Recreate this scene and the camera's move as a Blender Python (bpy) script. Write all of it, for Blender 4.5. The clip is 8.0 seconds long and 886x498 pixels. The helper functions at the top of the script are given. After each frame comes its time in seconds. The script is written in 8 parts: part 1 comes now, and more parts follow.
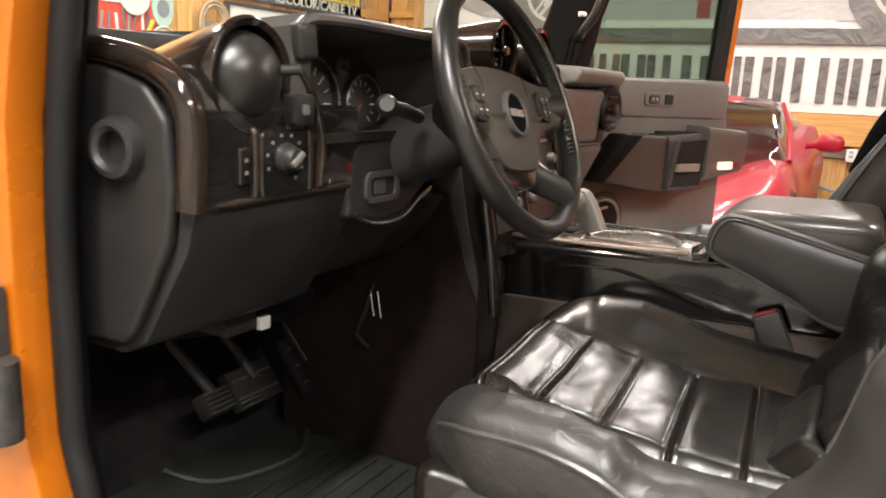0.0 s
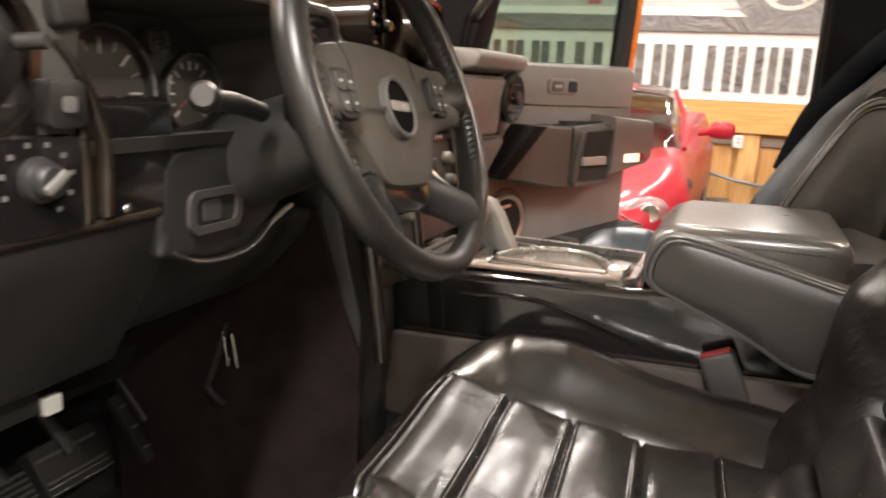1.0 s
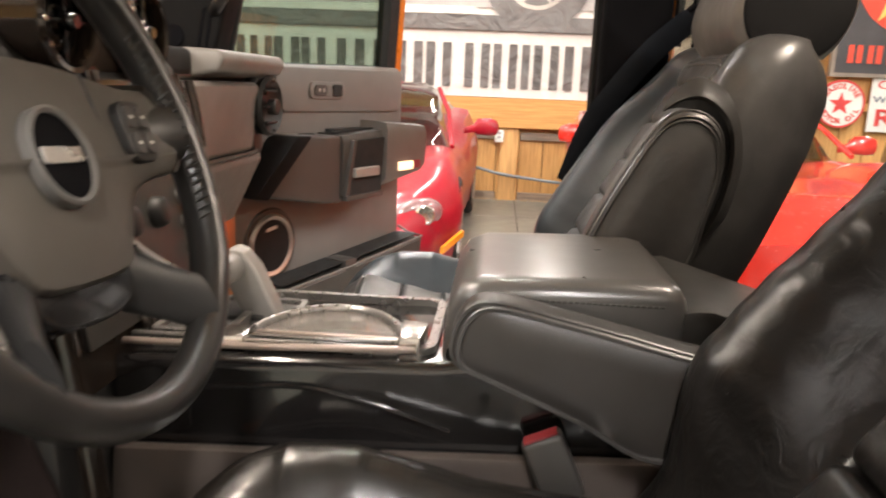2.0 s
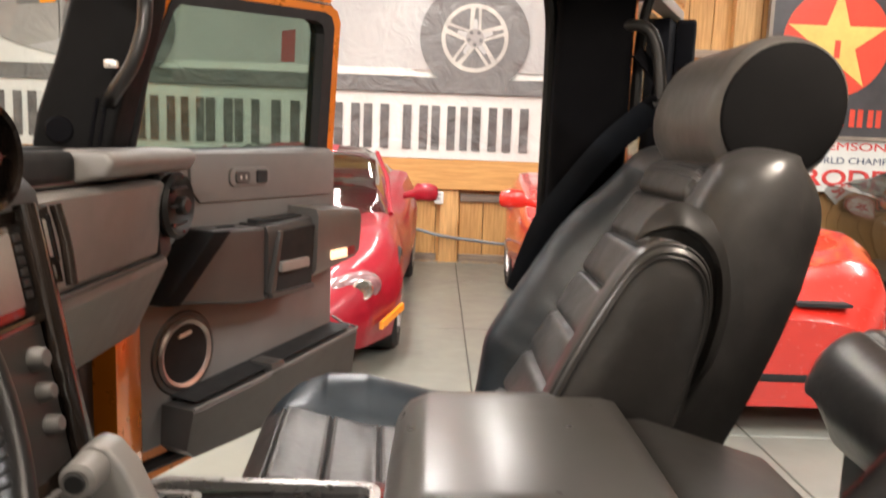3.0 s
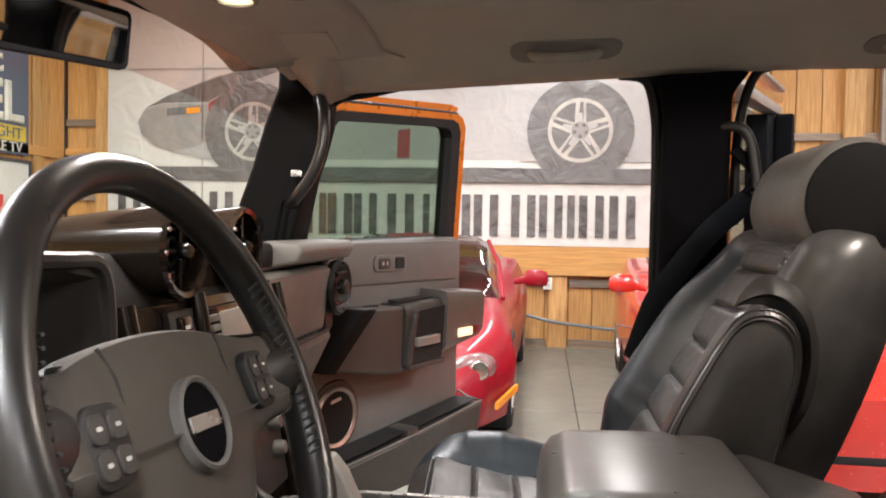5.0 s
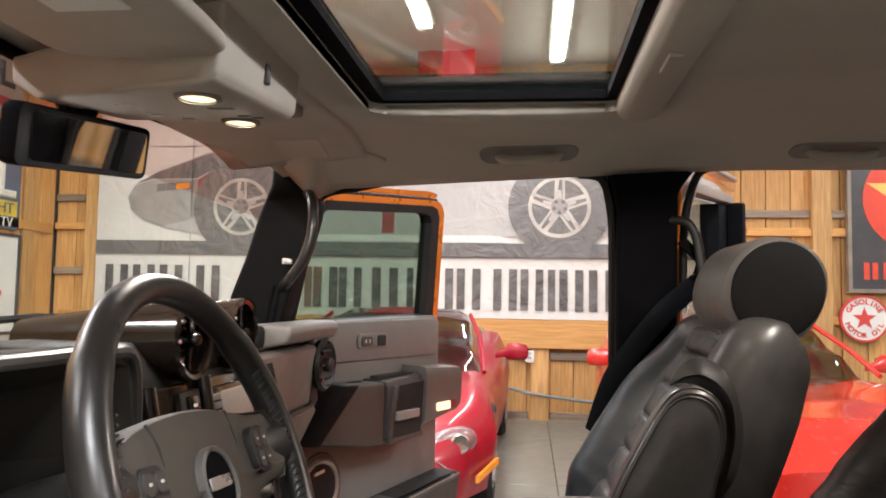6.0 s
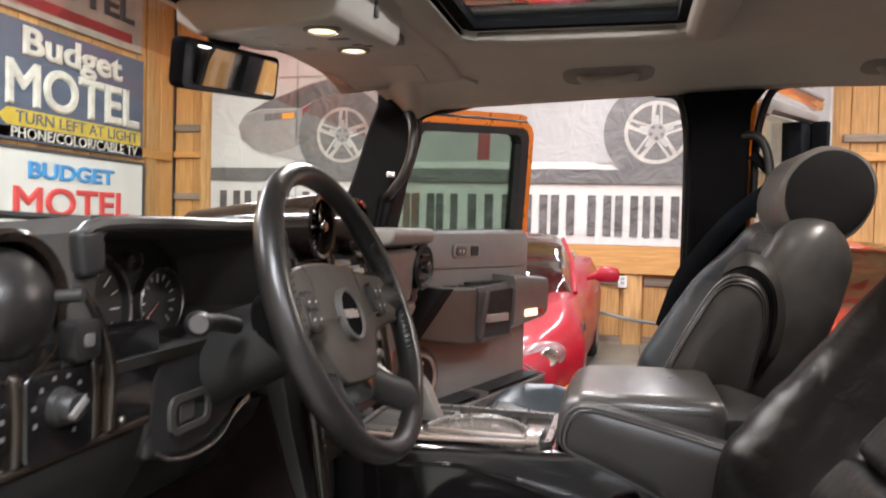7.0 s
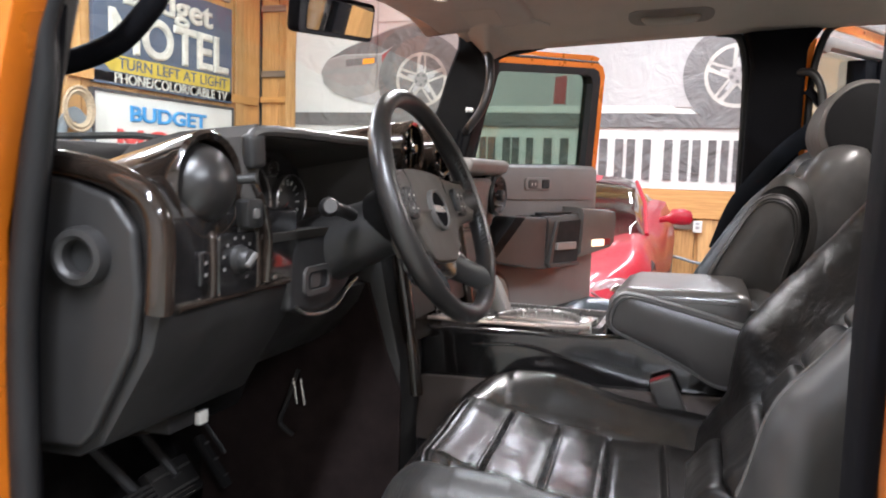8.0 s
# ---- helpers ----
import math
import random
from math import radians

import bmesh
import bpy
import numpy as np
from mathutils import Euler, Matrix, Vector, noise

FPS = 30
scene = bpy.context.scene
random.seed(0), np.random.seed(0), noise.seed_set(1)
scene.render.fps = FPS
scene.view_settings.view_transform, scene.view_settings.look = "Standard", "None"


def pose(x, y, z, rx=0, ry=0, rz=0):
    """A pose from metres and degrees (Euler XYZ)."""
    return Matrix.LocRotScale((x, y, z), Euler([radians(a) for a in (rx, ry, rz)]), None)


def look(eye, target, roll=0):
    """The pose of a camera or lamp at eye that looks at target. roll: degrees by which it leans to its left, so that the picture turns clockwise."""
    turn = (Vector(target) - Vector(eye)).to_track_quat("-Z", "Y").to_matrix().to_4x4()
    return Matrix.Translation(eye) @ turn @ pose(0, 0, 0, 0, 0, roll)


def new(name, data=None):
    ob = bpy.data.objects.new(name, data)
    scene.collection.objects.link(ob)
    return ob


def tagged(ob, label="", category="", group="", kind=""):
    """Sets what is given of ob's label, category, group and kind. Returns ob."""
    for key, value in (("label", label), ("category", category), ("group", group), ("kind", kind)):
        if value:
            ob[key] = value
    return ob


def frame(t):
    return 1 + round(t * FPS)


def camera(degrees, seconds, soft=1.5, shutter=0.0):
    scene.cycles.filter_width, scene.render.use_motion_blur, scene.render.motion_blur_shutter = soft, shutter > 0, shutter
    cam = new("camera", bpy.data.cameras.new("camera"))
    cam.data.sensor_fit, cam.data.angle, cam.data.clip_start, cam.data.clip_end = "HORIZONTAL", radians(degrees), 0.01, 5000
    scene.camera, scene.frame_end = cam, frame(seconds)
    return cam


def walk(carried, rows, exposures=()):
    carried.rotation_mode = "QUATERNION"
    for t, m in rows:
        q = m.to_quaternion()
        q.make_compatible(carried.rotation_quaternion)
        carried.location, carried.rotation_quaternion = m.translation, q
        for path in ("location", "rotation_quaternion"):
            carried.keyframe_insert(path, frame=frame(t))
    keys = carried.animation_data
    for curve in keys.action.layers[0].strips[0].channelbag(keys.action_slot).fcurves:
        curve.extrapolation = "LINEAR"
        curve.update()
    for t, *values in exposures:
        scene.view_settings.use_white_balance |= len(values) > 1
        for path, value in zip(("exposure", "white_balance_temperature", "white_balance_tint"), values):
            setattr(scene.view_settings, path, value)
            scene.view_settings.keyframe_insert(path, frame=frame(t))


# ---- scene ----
cam = camera(60.6, 8.0, soft=1.8, shutter=0.4)
PATH = [
    (0, (0.44, -1.395, 1.33), (-0.504, 0.319, 0.915), 2.6),
    (0.5, (0.398, -1.262, 1.331), (-0.485, 0.479, 0.897), 2.6),
    (1, (0.333, -1.124, 1.33), (-0.367, 0.698, 0.893), 2.8),
    (1.5, (0.28, -0.993, 1.337), (-0.106, 0.92, 0.9), 2.5),
    (2.8, (0.272, -0.684, 1.411), (0.303, 1.287, 1.071), 2.2),
    (3, (0.268, -0.657, 1.434), (0.287, 1.323, 1.153), 2.1),
    (3.5, (0.241, -0.657, 1.461), (0.106, 1.333, 1.31), 1.8),
    (4, (0.226, -0.715, 1.459), (-0.044, 1.263, 1.337), 1.7),
    (4.2, (0.224, -0.747, 1.447), (-0.077, 1.227, 1.323), 1.6),
    (5.3, (0.242, -0.958, 1.434), (-0.001, 1.027, 1.433), 1.0),
    (5.5, (0.256, -0.996, 1.449), (0.025, 0.99, 1.494), 1.3),
    (6, (0.271, -1.058, 1.463), (0.044, 0.925, 1.593), 1.0),
    (6.5, (0.288, -1.151, 1.44), (-0.064, 0.816, 1.506), 1.1),
    (7, (0.327, -1.273, 1.408), (-0.146, 0.669, 1.349), 1.4),
    (7.5, (0.354, -1.373, 1.383), (-0.204, 0.542, 1.238), 1.9),
    (8, (0.397, -1.511, 1.357), (-0.259, 0.367, 1.156), 1.8),
]
walk(cam, [(t, look(eye, target, roll)) for t, eye, target, roll in PATH], [(0.0, 0.4, 6600, 10), (1.0, 0.72, 6750, 10), (1.6, 0.66, 6750, 10), (3.0, 0.38, 6500, 10), (4.0, 0.38, 6300, 10), (5.5, 0.22, 6200, 10), (6.5, 0.24, 6100, 10), (7.5, 0.45, 5750, 10), (8.0, 0.55, 5650, 10)])

# ---- light ----
GROUND = 0.14
CEIL = 4.15
world = bpy.data.worlds.new("garage_air")
world.use_nodes = True
world.node_tree.nodes["Background"].inputs[0].default_value = (1.0, 0.93, 0.84, 1)
world.node_tree.nodes["Background"].inputs[1].default_value = 0.05
scene.world = world


def strip_lamp(x, y, length, power, along_y=True):
    data = bpy.data.lights.new("strip_light", "AREA")
    data.shape, data.energy, data.color = "RECTANGLE", power, (1.0, 0.975, 0.96)
    data.size, data.size_y = (0.16, length) if along_y else (length, 0.16)
    ob = new("strip_light", data)
    ob.location = (x, y, CEIL - 0.14)
    return ob


# Only the first strip shows; the rest are added, unseen, for more light.
STRIPS = [(0.55, 6.2, 1.8, 31), (-0.75, 5.1, 1.8, 39), (-3.4, 5.2, 2.4, 54), (4.6, 5.2, 2.4, 66), (-0.3, 2.6, 2.4, 110), (3.6, 0.6, 2.4, 180), (-4.4, 1.6, 2.4, 220), (0.7, -3.0, 2.4, 285), (-2.8, -2.8, 2.4, 190), (3.8, -3.2, 2.4, 270)]
for sx, sy, sl, power in STRIPS:
    strip_lamp(sx, sy, sl, power)

# ---- materials ----
def material(name, color, rough=0.5, metal=0.0, grain=0.0, grain_scale=300.0, vary=0.15, vary_scale=6.0, coat=0.0, spec=0.5,
             wrinkle=0.0, wrinkle_scale=14.0, wrinkle_depth=0.006, tone=None, emit=0.0, rough_vary=0.12, voronoi=False, per_piece=0.0, stretch=(1, 1, 1), crease=0.0, crease_scale=16.0):
    m = bpy.data.materials.new(name)
    m.use_nodes = True
    nt = m.node_tree
    n, ln = nt.nodes, nt.links
    b = n["Principled BSDF"]
    b.inputs["Roughness"].default_value, b.inputs["Metallic"].default_value = rough, metal
    b.inputs["Specular IOR Level"].default_value, b.inputs["Coat Weight"].default_value = spec, coat
    b.inputs["Coat Roughness"].default_value = 0.06
    tc = n.new("ShaderNodeTexCoord")
    mp = n.new("ShaderNodeMapping")
    mp.inputs["Scale"].default_value = stretch
    ln.new(tc.outputs["Object"], mp.inputs[0])
    big = n.new("ShaderNodeTexNoise")
    big.inputs["Scale"].default_value, big.inputs["Detail"].default_value, big.inputs["Roughness"].default_value = vary_scale, 6, 0.62
    ln.new(mp.outputs[0], big.inputs["Vector"])
    dark = tuple(c * (1 - vary) for c in color[:3]) if tone is None else tone
    mix = n.new("ShaderNodeMix")
    mix.data_type = "RGBA"
    mix.inputs[6].default_value, mix.inputs[7].default_value = (*dark, 1), (*[min(1, c * (1 + vary * 0.6)) for c in color[:3]], 1)
    ramp = n.new("ShaderNodeMapRange")
    ramp.inputs[1].default_value, ramp.inputs[2].default_value = 0.32, 0.68
    ln.new(big.outputs[0], ramp.inputs[0])
    ln.new(ramp.outputs[0], mix.inputs[0])
    out = mix.outputs[2]
    if per_piece:
        info = n.new("ShaderNodeObjectInfo")
        hsv = n.new("ShaderNodeHueSaturation")
        mr = n.new("ShaderNodeMapRange")
        mr.inputs[3].default_value, mr.inputs[4].default_value = 1 - per_piece, 1 + per_piece
        ln.new(info.outputs["Random"], mr.inputs[0])
        ln.new(mr.outputs[0], hsv.inputs["Value"])
        ln.new(out, hsv.inputs["Color"])
        out = hsv.outputs[0]
    ln.new(out, b.inputs["Base Color"])
    rr = n.new("ShaderNodeMapRange")
    rr.inputs[3].default_value, rr.inputs[4].default_value = max(0.02, rough - rough_vary), min(1, rough + rough_vary)
    fine = n.new("ShaderNodeTexNoise")
    fine.inputs["Scale"].default_value, fine.inputs["Detail"].default_value = vary_scale * 5.3, 4
    ln.new(mp.outputs[0], fine.inputs["Vector"])
    ln.new(fine.outputs[0], rr.inputs[0])
    ln.new(rr.outputs[0], b.inputs["Roughness"])
    last = None
    if wrinkle:
        wn = n.new("ShaderNodeTexNoise")
        wn.inputs["Scale"].default_value, wn.inputs["Detail"].default_value, wn.inputs["Distortion"].default_value = wrinkle_scale, 5, 1.6
        ln.new(mp.outputs[0], wn.inputs["Vector"])
        bp = n.new("ShaderNodeBump")
        bp.inputs["Strength"].default_value, bp.inputs["Distance"].default_value = wrinkle, wrinkle_depth
        ln.new(wn.outputs[0], bp.inputs["Height"])
        last = bp
    if crease:
        warp = n.new("ShaderNodeTexNoise")
        warp.inputs["Scale"].default_value, warp.inputs["Detail"].default_value = crease_scale * 0.5, 3
        ln.new(mp.outputs[0], warp.inputs["Vector"])
        add = n.new("ShaderNodeVectorMath")
        add.operation = "MULTIPLY_ADD"
        add.inputs[1].default_value = (0.10, 0.10, 0.10)
        ln.new(warp.outputs["Color"], add.inputs[0])
        ln.new(mp.outputs[0], add.inputs[2])
        cells = n.new("ShaderNodeTexVoronoi")
        cells.feature = "DISTANCE_TO_EDGE"
        cells.inputs["Scale"].default_value = crease_scale
        ln.new(add.outputs[0], cells.inputs["Vector"])
        fold = n.new("ShaderNodeMapRange")
        fold.interpolation_type = "SMOOTHSTEP"
        fold.inputs[2].default_value = 0.10
        ln.new(cells.outputs["Distance"], fold.inputs[0])
        bp = n.new("ShaderNodeBump")
        bp.inputs["Strength"].default_value, bp.inputs["Distance"].default_value = crease, 0.003
        ln.new(fold.outputs[0], bp.inputs["Height"])
        if last:
            ln.new(last.outputs[0], bp.inputs["Normal"])
        last = bp
    if grain:
        gt = n.new("ShaderNodeTexVoronoi" if voronoi else "ShaderNodeTexNoise")
        gt.inputs["Scale"].default_value = grain_scale
        ln.new(mp.outputs[0], gt.inputs["Vector"])
        bp = n.new("ShaderNodeBump")
        bp.inputs["Strength"].default_value, bp.inputs["Distance"].default_value = grain, 0.0008
        ln.new(gt.outputs[0], bp.inputs["Height"])
        if last:
            ln.new(last.outputs[0], bp.inputs["Normal"])
        last = bp
    if last:
        ln.new(last.outputs[0], b.inputs["Normal"])
    if emit:
        b.inputs["Emission Color"].default_value, b.inputs["Emission Strength"].default_value = (*color[:3], 1), emit
    return m


def pane(name, tint, gloss=1.0):
    """A thin pane: it lets tinted light through and mirrors by its Fresnel gloss."""
    m = bpy.data.materials.new(name)
    m.use_nodes = True
    n, ln = m.node_tree.nodes, m.node_tree.links
    n.clear()
    out, mix = n.new("ShaderNodeOutputMaterial"), n.new("ShaderNodeMixShader")
    tr, gl, lw = n.new("ShaderNodeBsdfTransparent"), n.new("ShaderNodeBsdfGlossy"), n.new("ShaderNodeLayerWeight")
    pw, fr = n.new("ShaderNodeMath"), n.new("ShaderNodeMath")
    pw.operation, fr.operation = "POWER", "MULTIPLY_ADD"
    pw.inputs[1].default_value, fr.inputs[1].default_value, fr.inputs[2].default_value = 5.0, 0.9 * gloss, 0.042 * gloss
    lw.inputs[0].default_value = 0.5
    ln.new(lw.outputs["Facing"], pw.inputs[0]); ln.new(pw.outputs[0], fr.inputs[0])
    tr.inputs[0].default_value, gl.inputs["Roughness"].default_value = (*tint, 1), 0.01
    ln.new(fr.outputs[0], mix.inputs[0]); ln.new(tr.outputs[0], mix.inputs[1]); ln.new(gl.outputs[0], mix.inputs[2]); ln.new(mix.outputs[0], out.inputs[0])
    return m


def wood(name, light, darkc, scale=1.0, axis=2, per_piece=0.18, rough=0.55):
    m = material(name, light, rough=rough, vary=0.25, tone=darkc, vary_scale=5, stretch=(9, 9, 0.55) if axis == 2 else (0.55, 9, 9), grain=0.25, grain_scale=60, per_piece=per_piece)
    return m


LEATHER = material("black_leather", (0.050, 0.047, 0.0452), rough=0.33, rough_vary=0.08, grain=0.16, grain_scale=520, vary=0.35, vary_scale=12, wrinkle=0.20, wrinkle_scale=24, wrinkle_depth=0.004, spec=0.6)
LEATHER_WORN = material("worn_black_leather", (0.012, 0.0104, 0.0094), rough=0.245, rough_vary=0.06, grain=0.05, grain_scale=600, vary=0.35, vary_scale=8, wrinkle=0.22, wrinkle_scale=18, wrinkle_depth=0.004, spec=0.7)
# Black leather whose cool reflected light is painted in as blue.
LEATHER_COOL_SHEEN = material("cool_sheen_black_leather", (0.015, 0.0215, 0.027), rough=0.38, rough_vary=0.07, grain=0.14, grain_scale=700, vary=0.35, vary_scale=12, wrinkle=0.2, wrinkle_scale=18, wrinkle_depth=0.004, spec=0.5)
# The worn leather darkened: the backrest's shade is in the colour, beside its creases.
LEATHER_BACK_SHADED = material("shaded_creased_black_leather", (0.0085, 0.0074, 0.0067), rough=0.30, rough_vary=0.06, grain=0.10, grain_scale=600, vary=0.45, vary_scale=9, wrinkle=0.28, wrinkle_scale=34, wrinkle_depth=0.004, spec=0.25)
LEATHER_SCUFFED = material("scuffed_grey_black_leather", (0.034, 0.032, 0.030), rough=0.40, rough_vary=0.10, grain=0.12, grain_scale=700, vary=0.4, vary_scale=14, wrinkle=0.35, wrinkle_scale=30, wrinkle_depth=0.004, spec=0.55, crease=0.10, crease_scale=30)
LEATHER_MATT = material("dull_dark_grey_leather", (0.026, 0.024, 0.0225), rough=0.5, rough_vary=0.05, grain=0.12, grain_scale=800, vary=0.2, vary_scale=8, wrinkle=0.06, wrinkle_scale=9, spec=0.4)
LEATHER_GREY = material("dark_grey_vinyl", (0.066, 0.061, 0.057), rough=0.29, spec=1.0, rough_vary=0.04, grain=0.05, grain_scale=900, vary=0.15)
RIM_LEATHER = material("steering_wheel_leather", (0.016, 0.0145, 0.0135), rough=0.33, grain=0.12, grain_scale=800, vary=0.25, vary_scale=20)
STITCH = material("grey_stitching", (0.030, 0.028, 0.026), rough=0.7, vary=0.3, vary_scale=300)
PLASTIC = material("black_dash_plastic", (0.0185, 0.0174, 0.0168), rough=0.45, spec=0.4, grain=0.2, grain_scale=900, vary=0.15, vary_scale=5)
PILLAR_GREY = material("dark_grey_pillar_plastic", (0.0048, 0.0043, 0.0042), rough=0.65, spec=0.1, grain=0.2, grain_scale=900, vary=0.15)
PLASTIC_GREY = material("graphite_panel_plastic", (0.128, 0.121, 0.113), rough=0.47, grain=0.16, grain_scale=900, vary=0.12, vary_scale=4)
SCREEN_SILVER = material("satin_silver_brown_plastic", (0.34, 0.31, 0.28), rough=0.38, metal=0.4, vary=0.1, vary_scale=20, rough_vary=0.05)
PLASTIC_DARK = material("dark_grey_panel_plastic", (0.044, 0.0405, 0.0375), rough=0.45, grain=0.16, grain_scale=900, vary=0.15, vary_scale=5)
PILLAR = material("black_pillar_trim", (0.0035, 0.0033, 0.0042), rough=0.75, spec=0.06, grain=0.3, grain_scale=700, vary=0.2)
GLOSS = material("dark_brown_gloss_trim", (0.020, 0.0138, 0.0102), rough=0.12, vary=0.4, tone=(0.009, 0.0066, 0.0054), vary_scale=12, coat=0.3, spec=0.5, stretch=(1, 0.5, 1), rough_vary=0.05)
GLOSS_BLACK = material("gloss_black_trim", (0.010, 0.009, 0.009), rough=0.14, vary=0.2, coat=0.6)
RUBBER = material("black_rubber_seal", (0.009, 0.0085, 0.0085), spec=0.25, rough=0.6, vary=0.3, grain=0.2, grain_scale=200)
CHROME = material("satin_chrome", (0.56, 0.54, 0.51), rough=0.26, metal=1.0, vary=0.08, vary_scale=30, rough_vary=0.04)
BRUSHED = material("brushed_silver_plastic", (0.30, 0.285, 0.27), rough=0.28, metal=0.75, vary=0.1, vary_scale=20, rough_vary=0.03)
BEZEL = material("copper_silver_bezel", (0.52, 0.43, 0.38), rough=0.34, metal=0.8, vary=0.15, vary_scale=20, rough_vary=0.04)
HEADLINER = material("beige_headliner_cloth", (0.47, 0.42, 0.36), rough=0.95, spec=0.15, grain=0.4, grain_scale=1200, vary=0.09, vary_scale=3)
BEIGE_PLASTIC = material("beige_plastic_trim", (0.40, 0.36, 0.31), rough=0.6, grain=0.25, grain_scale=800, vary=0.08)
RECESS = material("shaded_beige_plastic", (0.22, 0.198, 0.175), rough=0.75, grain=0.15, grain_scale=800, vary=0.1)
# Panel plastic lightened: light falling on the glovebox side is in the colour.
DASH_GREY = material("lit_graphite_dash_plastic", (0.185, 0.172, 0.160), rough=0.45, grain=0.16, grain_scale=900, vary=0.12, vary_scale=4)
HOOD_MATTE = material("matte_black_hood", (0.046, 0.042, 0.038), rough=0.85, spec=0.12, grain=0.3, grain_scale=900, vary=0.15)
HUB_GREY = material("grey_brown_hub_vinyl", (0.070, 0.061, 0.052), rough=0.42, grain=0.14, grain_scale=800, vary=0.15)
HINGE_STEEL = material("dark_hinge_steel", (0.10, 0.095, 0.09), rough=0.45, metal=0.7, vary=0.5, vary_scale=30)
COVER_BROWN = material("glossy_grey_brown_cover", (0.135, 0.118, 0.105), rough=0.22, coat=0.3, vary=0.12, vary_scale=10, rough_vary=0.04)
ARM_VINYL = material("dark_grey_armrest_vinyl", (0.030, 0.027, 0.025), rough=0.40, rough_vary=0.05, grain=0.10, grain_scale=900, vary=0.2, vary_scale=9, wrinkle=0.05)
SATIN_GREY = material("satin_grey_metal_paint", (0.27, 0.255, 0.24), rough=0.40, metal=0.25, vary=0.12, vary_scale=14, rough_vary=0.04)
LAMP_GREY = material("grey_headlamp_plastic", (0.24, 0.14, 0.145), rough=0.22, vary=0.35, vary_scale=25, coat=0.6)
KICK_CARPET = material("brown_black_kick_carpet", (0.015, 0.0100, 0.0093), rough=1.0, spec=0.1, grain=0.6, grain_scale=420, vary=0.35, vary_scale=20)
CONSOLE_BROWN = material("brown_console_side_plastic", (0.058, 0.045, 0.039), rough=0.6, grain=0.2, grain_scale=700, vary=0.2, vary_scale=8)
HEAD_GREY = material("grey_brown_headrest_leather", (0.095, 0.086, 0.078), rough=0.38, rough_vary=0.07, grain=0.12, grain_scale=600, vary=0.25, vary_scale=10, wrinkle=0.12, wrinkle_scale=16)
CLOTH_BLACK = material("black_headrest_cloth", (0.008, 0.0075, 0.0075), rough=1.0, spec=0.1, grain=0.4, grain_scale=1500, vary=0.2)
CARPET = material("charcoal_carpet", (0.016, 0.015, 0.015), rough=1.0, spec=0.1, grain=1.0, grain_scale=420, vary=0.4, vary_scale=25)
MAT_RUBBER = material("black_rubber_floor_mat", (0.021, 0.023, 0.0215), rough=0.55, grain=0.4, grain_scale=160, vary=0.35, vary_scale=12)
ORANGE = material("orange_car_paint", (0.66, 0.175, 0.008), rough=0.30, metal=0.45, vary=0.12, vary_scale=3, coat=1.0, grain=0.05, grain_scale=1500)
CRIMSON = material("crimson_car_paint", (0.27, 0.005, 0.016), rough=0.40, vary=0.10, coat=0.4, spec=0.3)
SCARLET = material("scarlet_car_paint", (0.52, 0.020, 0.012), rough=0.24, vary=0.06, coat=1.0)
OLIVE = material("dark_bronze_car_paint", (0.028, 0.020, 0.010), rough=0.2, vary=0.2, coat=1.0)
TYRE = material("tyre_rubber", (0.016, 0.015, 0.015), rough=0.75, vary=0.3, grain=0.3, grain_scale=150)
# Near-black that colours in the shade of hollows; also serves real black parts.
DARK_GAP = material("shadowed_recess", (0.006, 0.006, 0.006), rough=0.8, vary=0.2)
WHITE_MARK = material("white_print", (0.62, 0.60, 0.56), rough=0.5, vary=0.05)
RED_MARK = material("red_button", (0.20, 0.018, 0.022), rough=0.4, vary=0.1)
AMBER = material("amber_lens", (0.85, 0.30, 0.02), rough=0.15, vary=0.1, coat=0.8)
SILVER_TAB = material("silver_tab", (0.62, 0.60, 0.57), rough=0.28, metal=0.7, vary=0.1)
LENS_LIT = material("lit_courtesy_lens", (1.0, 0.68, 0.44), rough=0.4, vary=0.02, emit=1.1)
LAMP_LIT = material("lit_map_lamp_lens", (1.0, 0.76, 0.44), rough=0.4, vary=0.02, emit=1.6)
TUBE_LIT = material("lit_strip_diffuser", (1.0, 0.93, 0.82), rough=0.4, vary=0.02, emit=20.0)
SHADE_BAND = pane("windscreen_shade_band", (0.60, 0.51, 0.48), 1.25)
WINDSCREEN = pane("windscreen_glass", (0.76, 0.79, 0.76))
DOOR_GLASS = pane("green_tinted_door_glass", (0.50, 0.585, 0.53), 1.0)
DARK_GLASS = pane("dark_tinted_glass", (0.34, 0.38, 0.36), 3.0)
CAR_GLASS = pane("car_glass", (0.42, 0.48, 0.44), 1.2)
MIRROR = material("mirror_silver", (0.86, 0.86, 0.86), rough=0.02, metal=1.0, vary=0.01, rough_vary=0.01)
PINE = wood("pine_boards", (0.62, 0.36, 0.13), (0.44, 0.225, 0.07))
PINE_TRIM = wood("orange_pine_beam", (0.60, 0.33, 0.105), (0.47, 0.235, 0.065), axis=0)
PINE_POST = wood("pine_post", (0.60, 0.36, 0.14), (0.42, 0.23, 0.08))
GIRT = wood("weathered_grey_girt", (0.30, 0.24, 0.18), (0.17, 0.13, 0.10), axis=0)
CONCRETE = material("polished_concrete", (0.188, 0.198, 0.165), rough=0.40, vary=0.25, vary_scale=1.4, tone=(0.158, 0.162, 0.142), grain=0.15, grain_scale=60, per_piece=0.06)
JOINT = material("concrete_joint", (0.10, 0.09, 0.08), rough=0.8, vary=0.3)
CEIL_METAL = material("white_ceiling_sheet", (0.82, 0.81, 0.79), rough=0.5, vary=0.1, vary_scale=1.5)
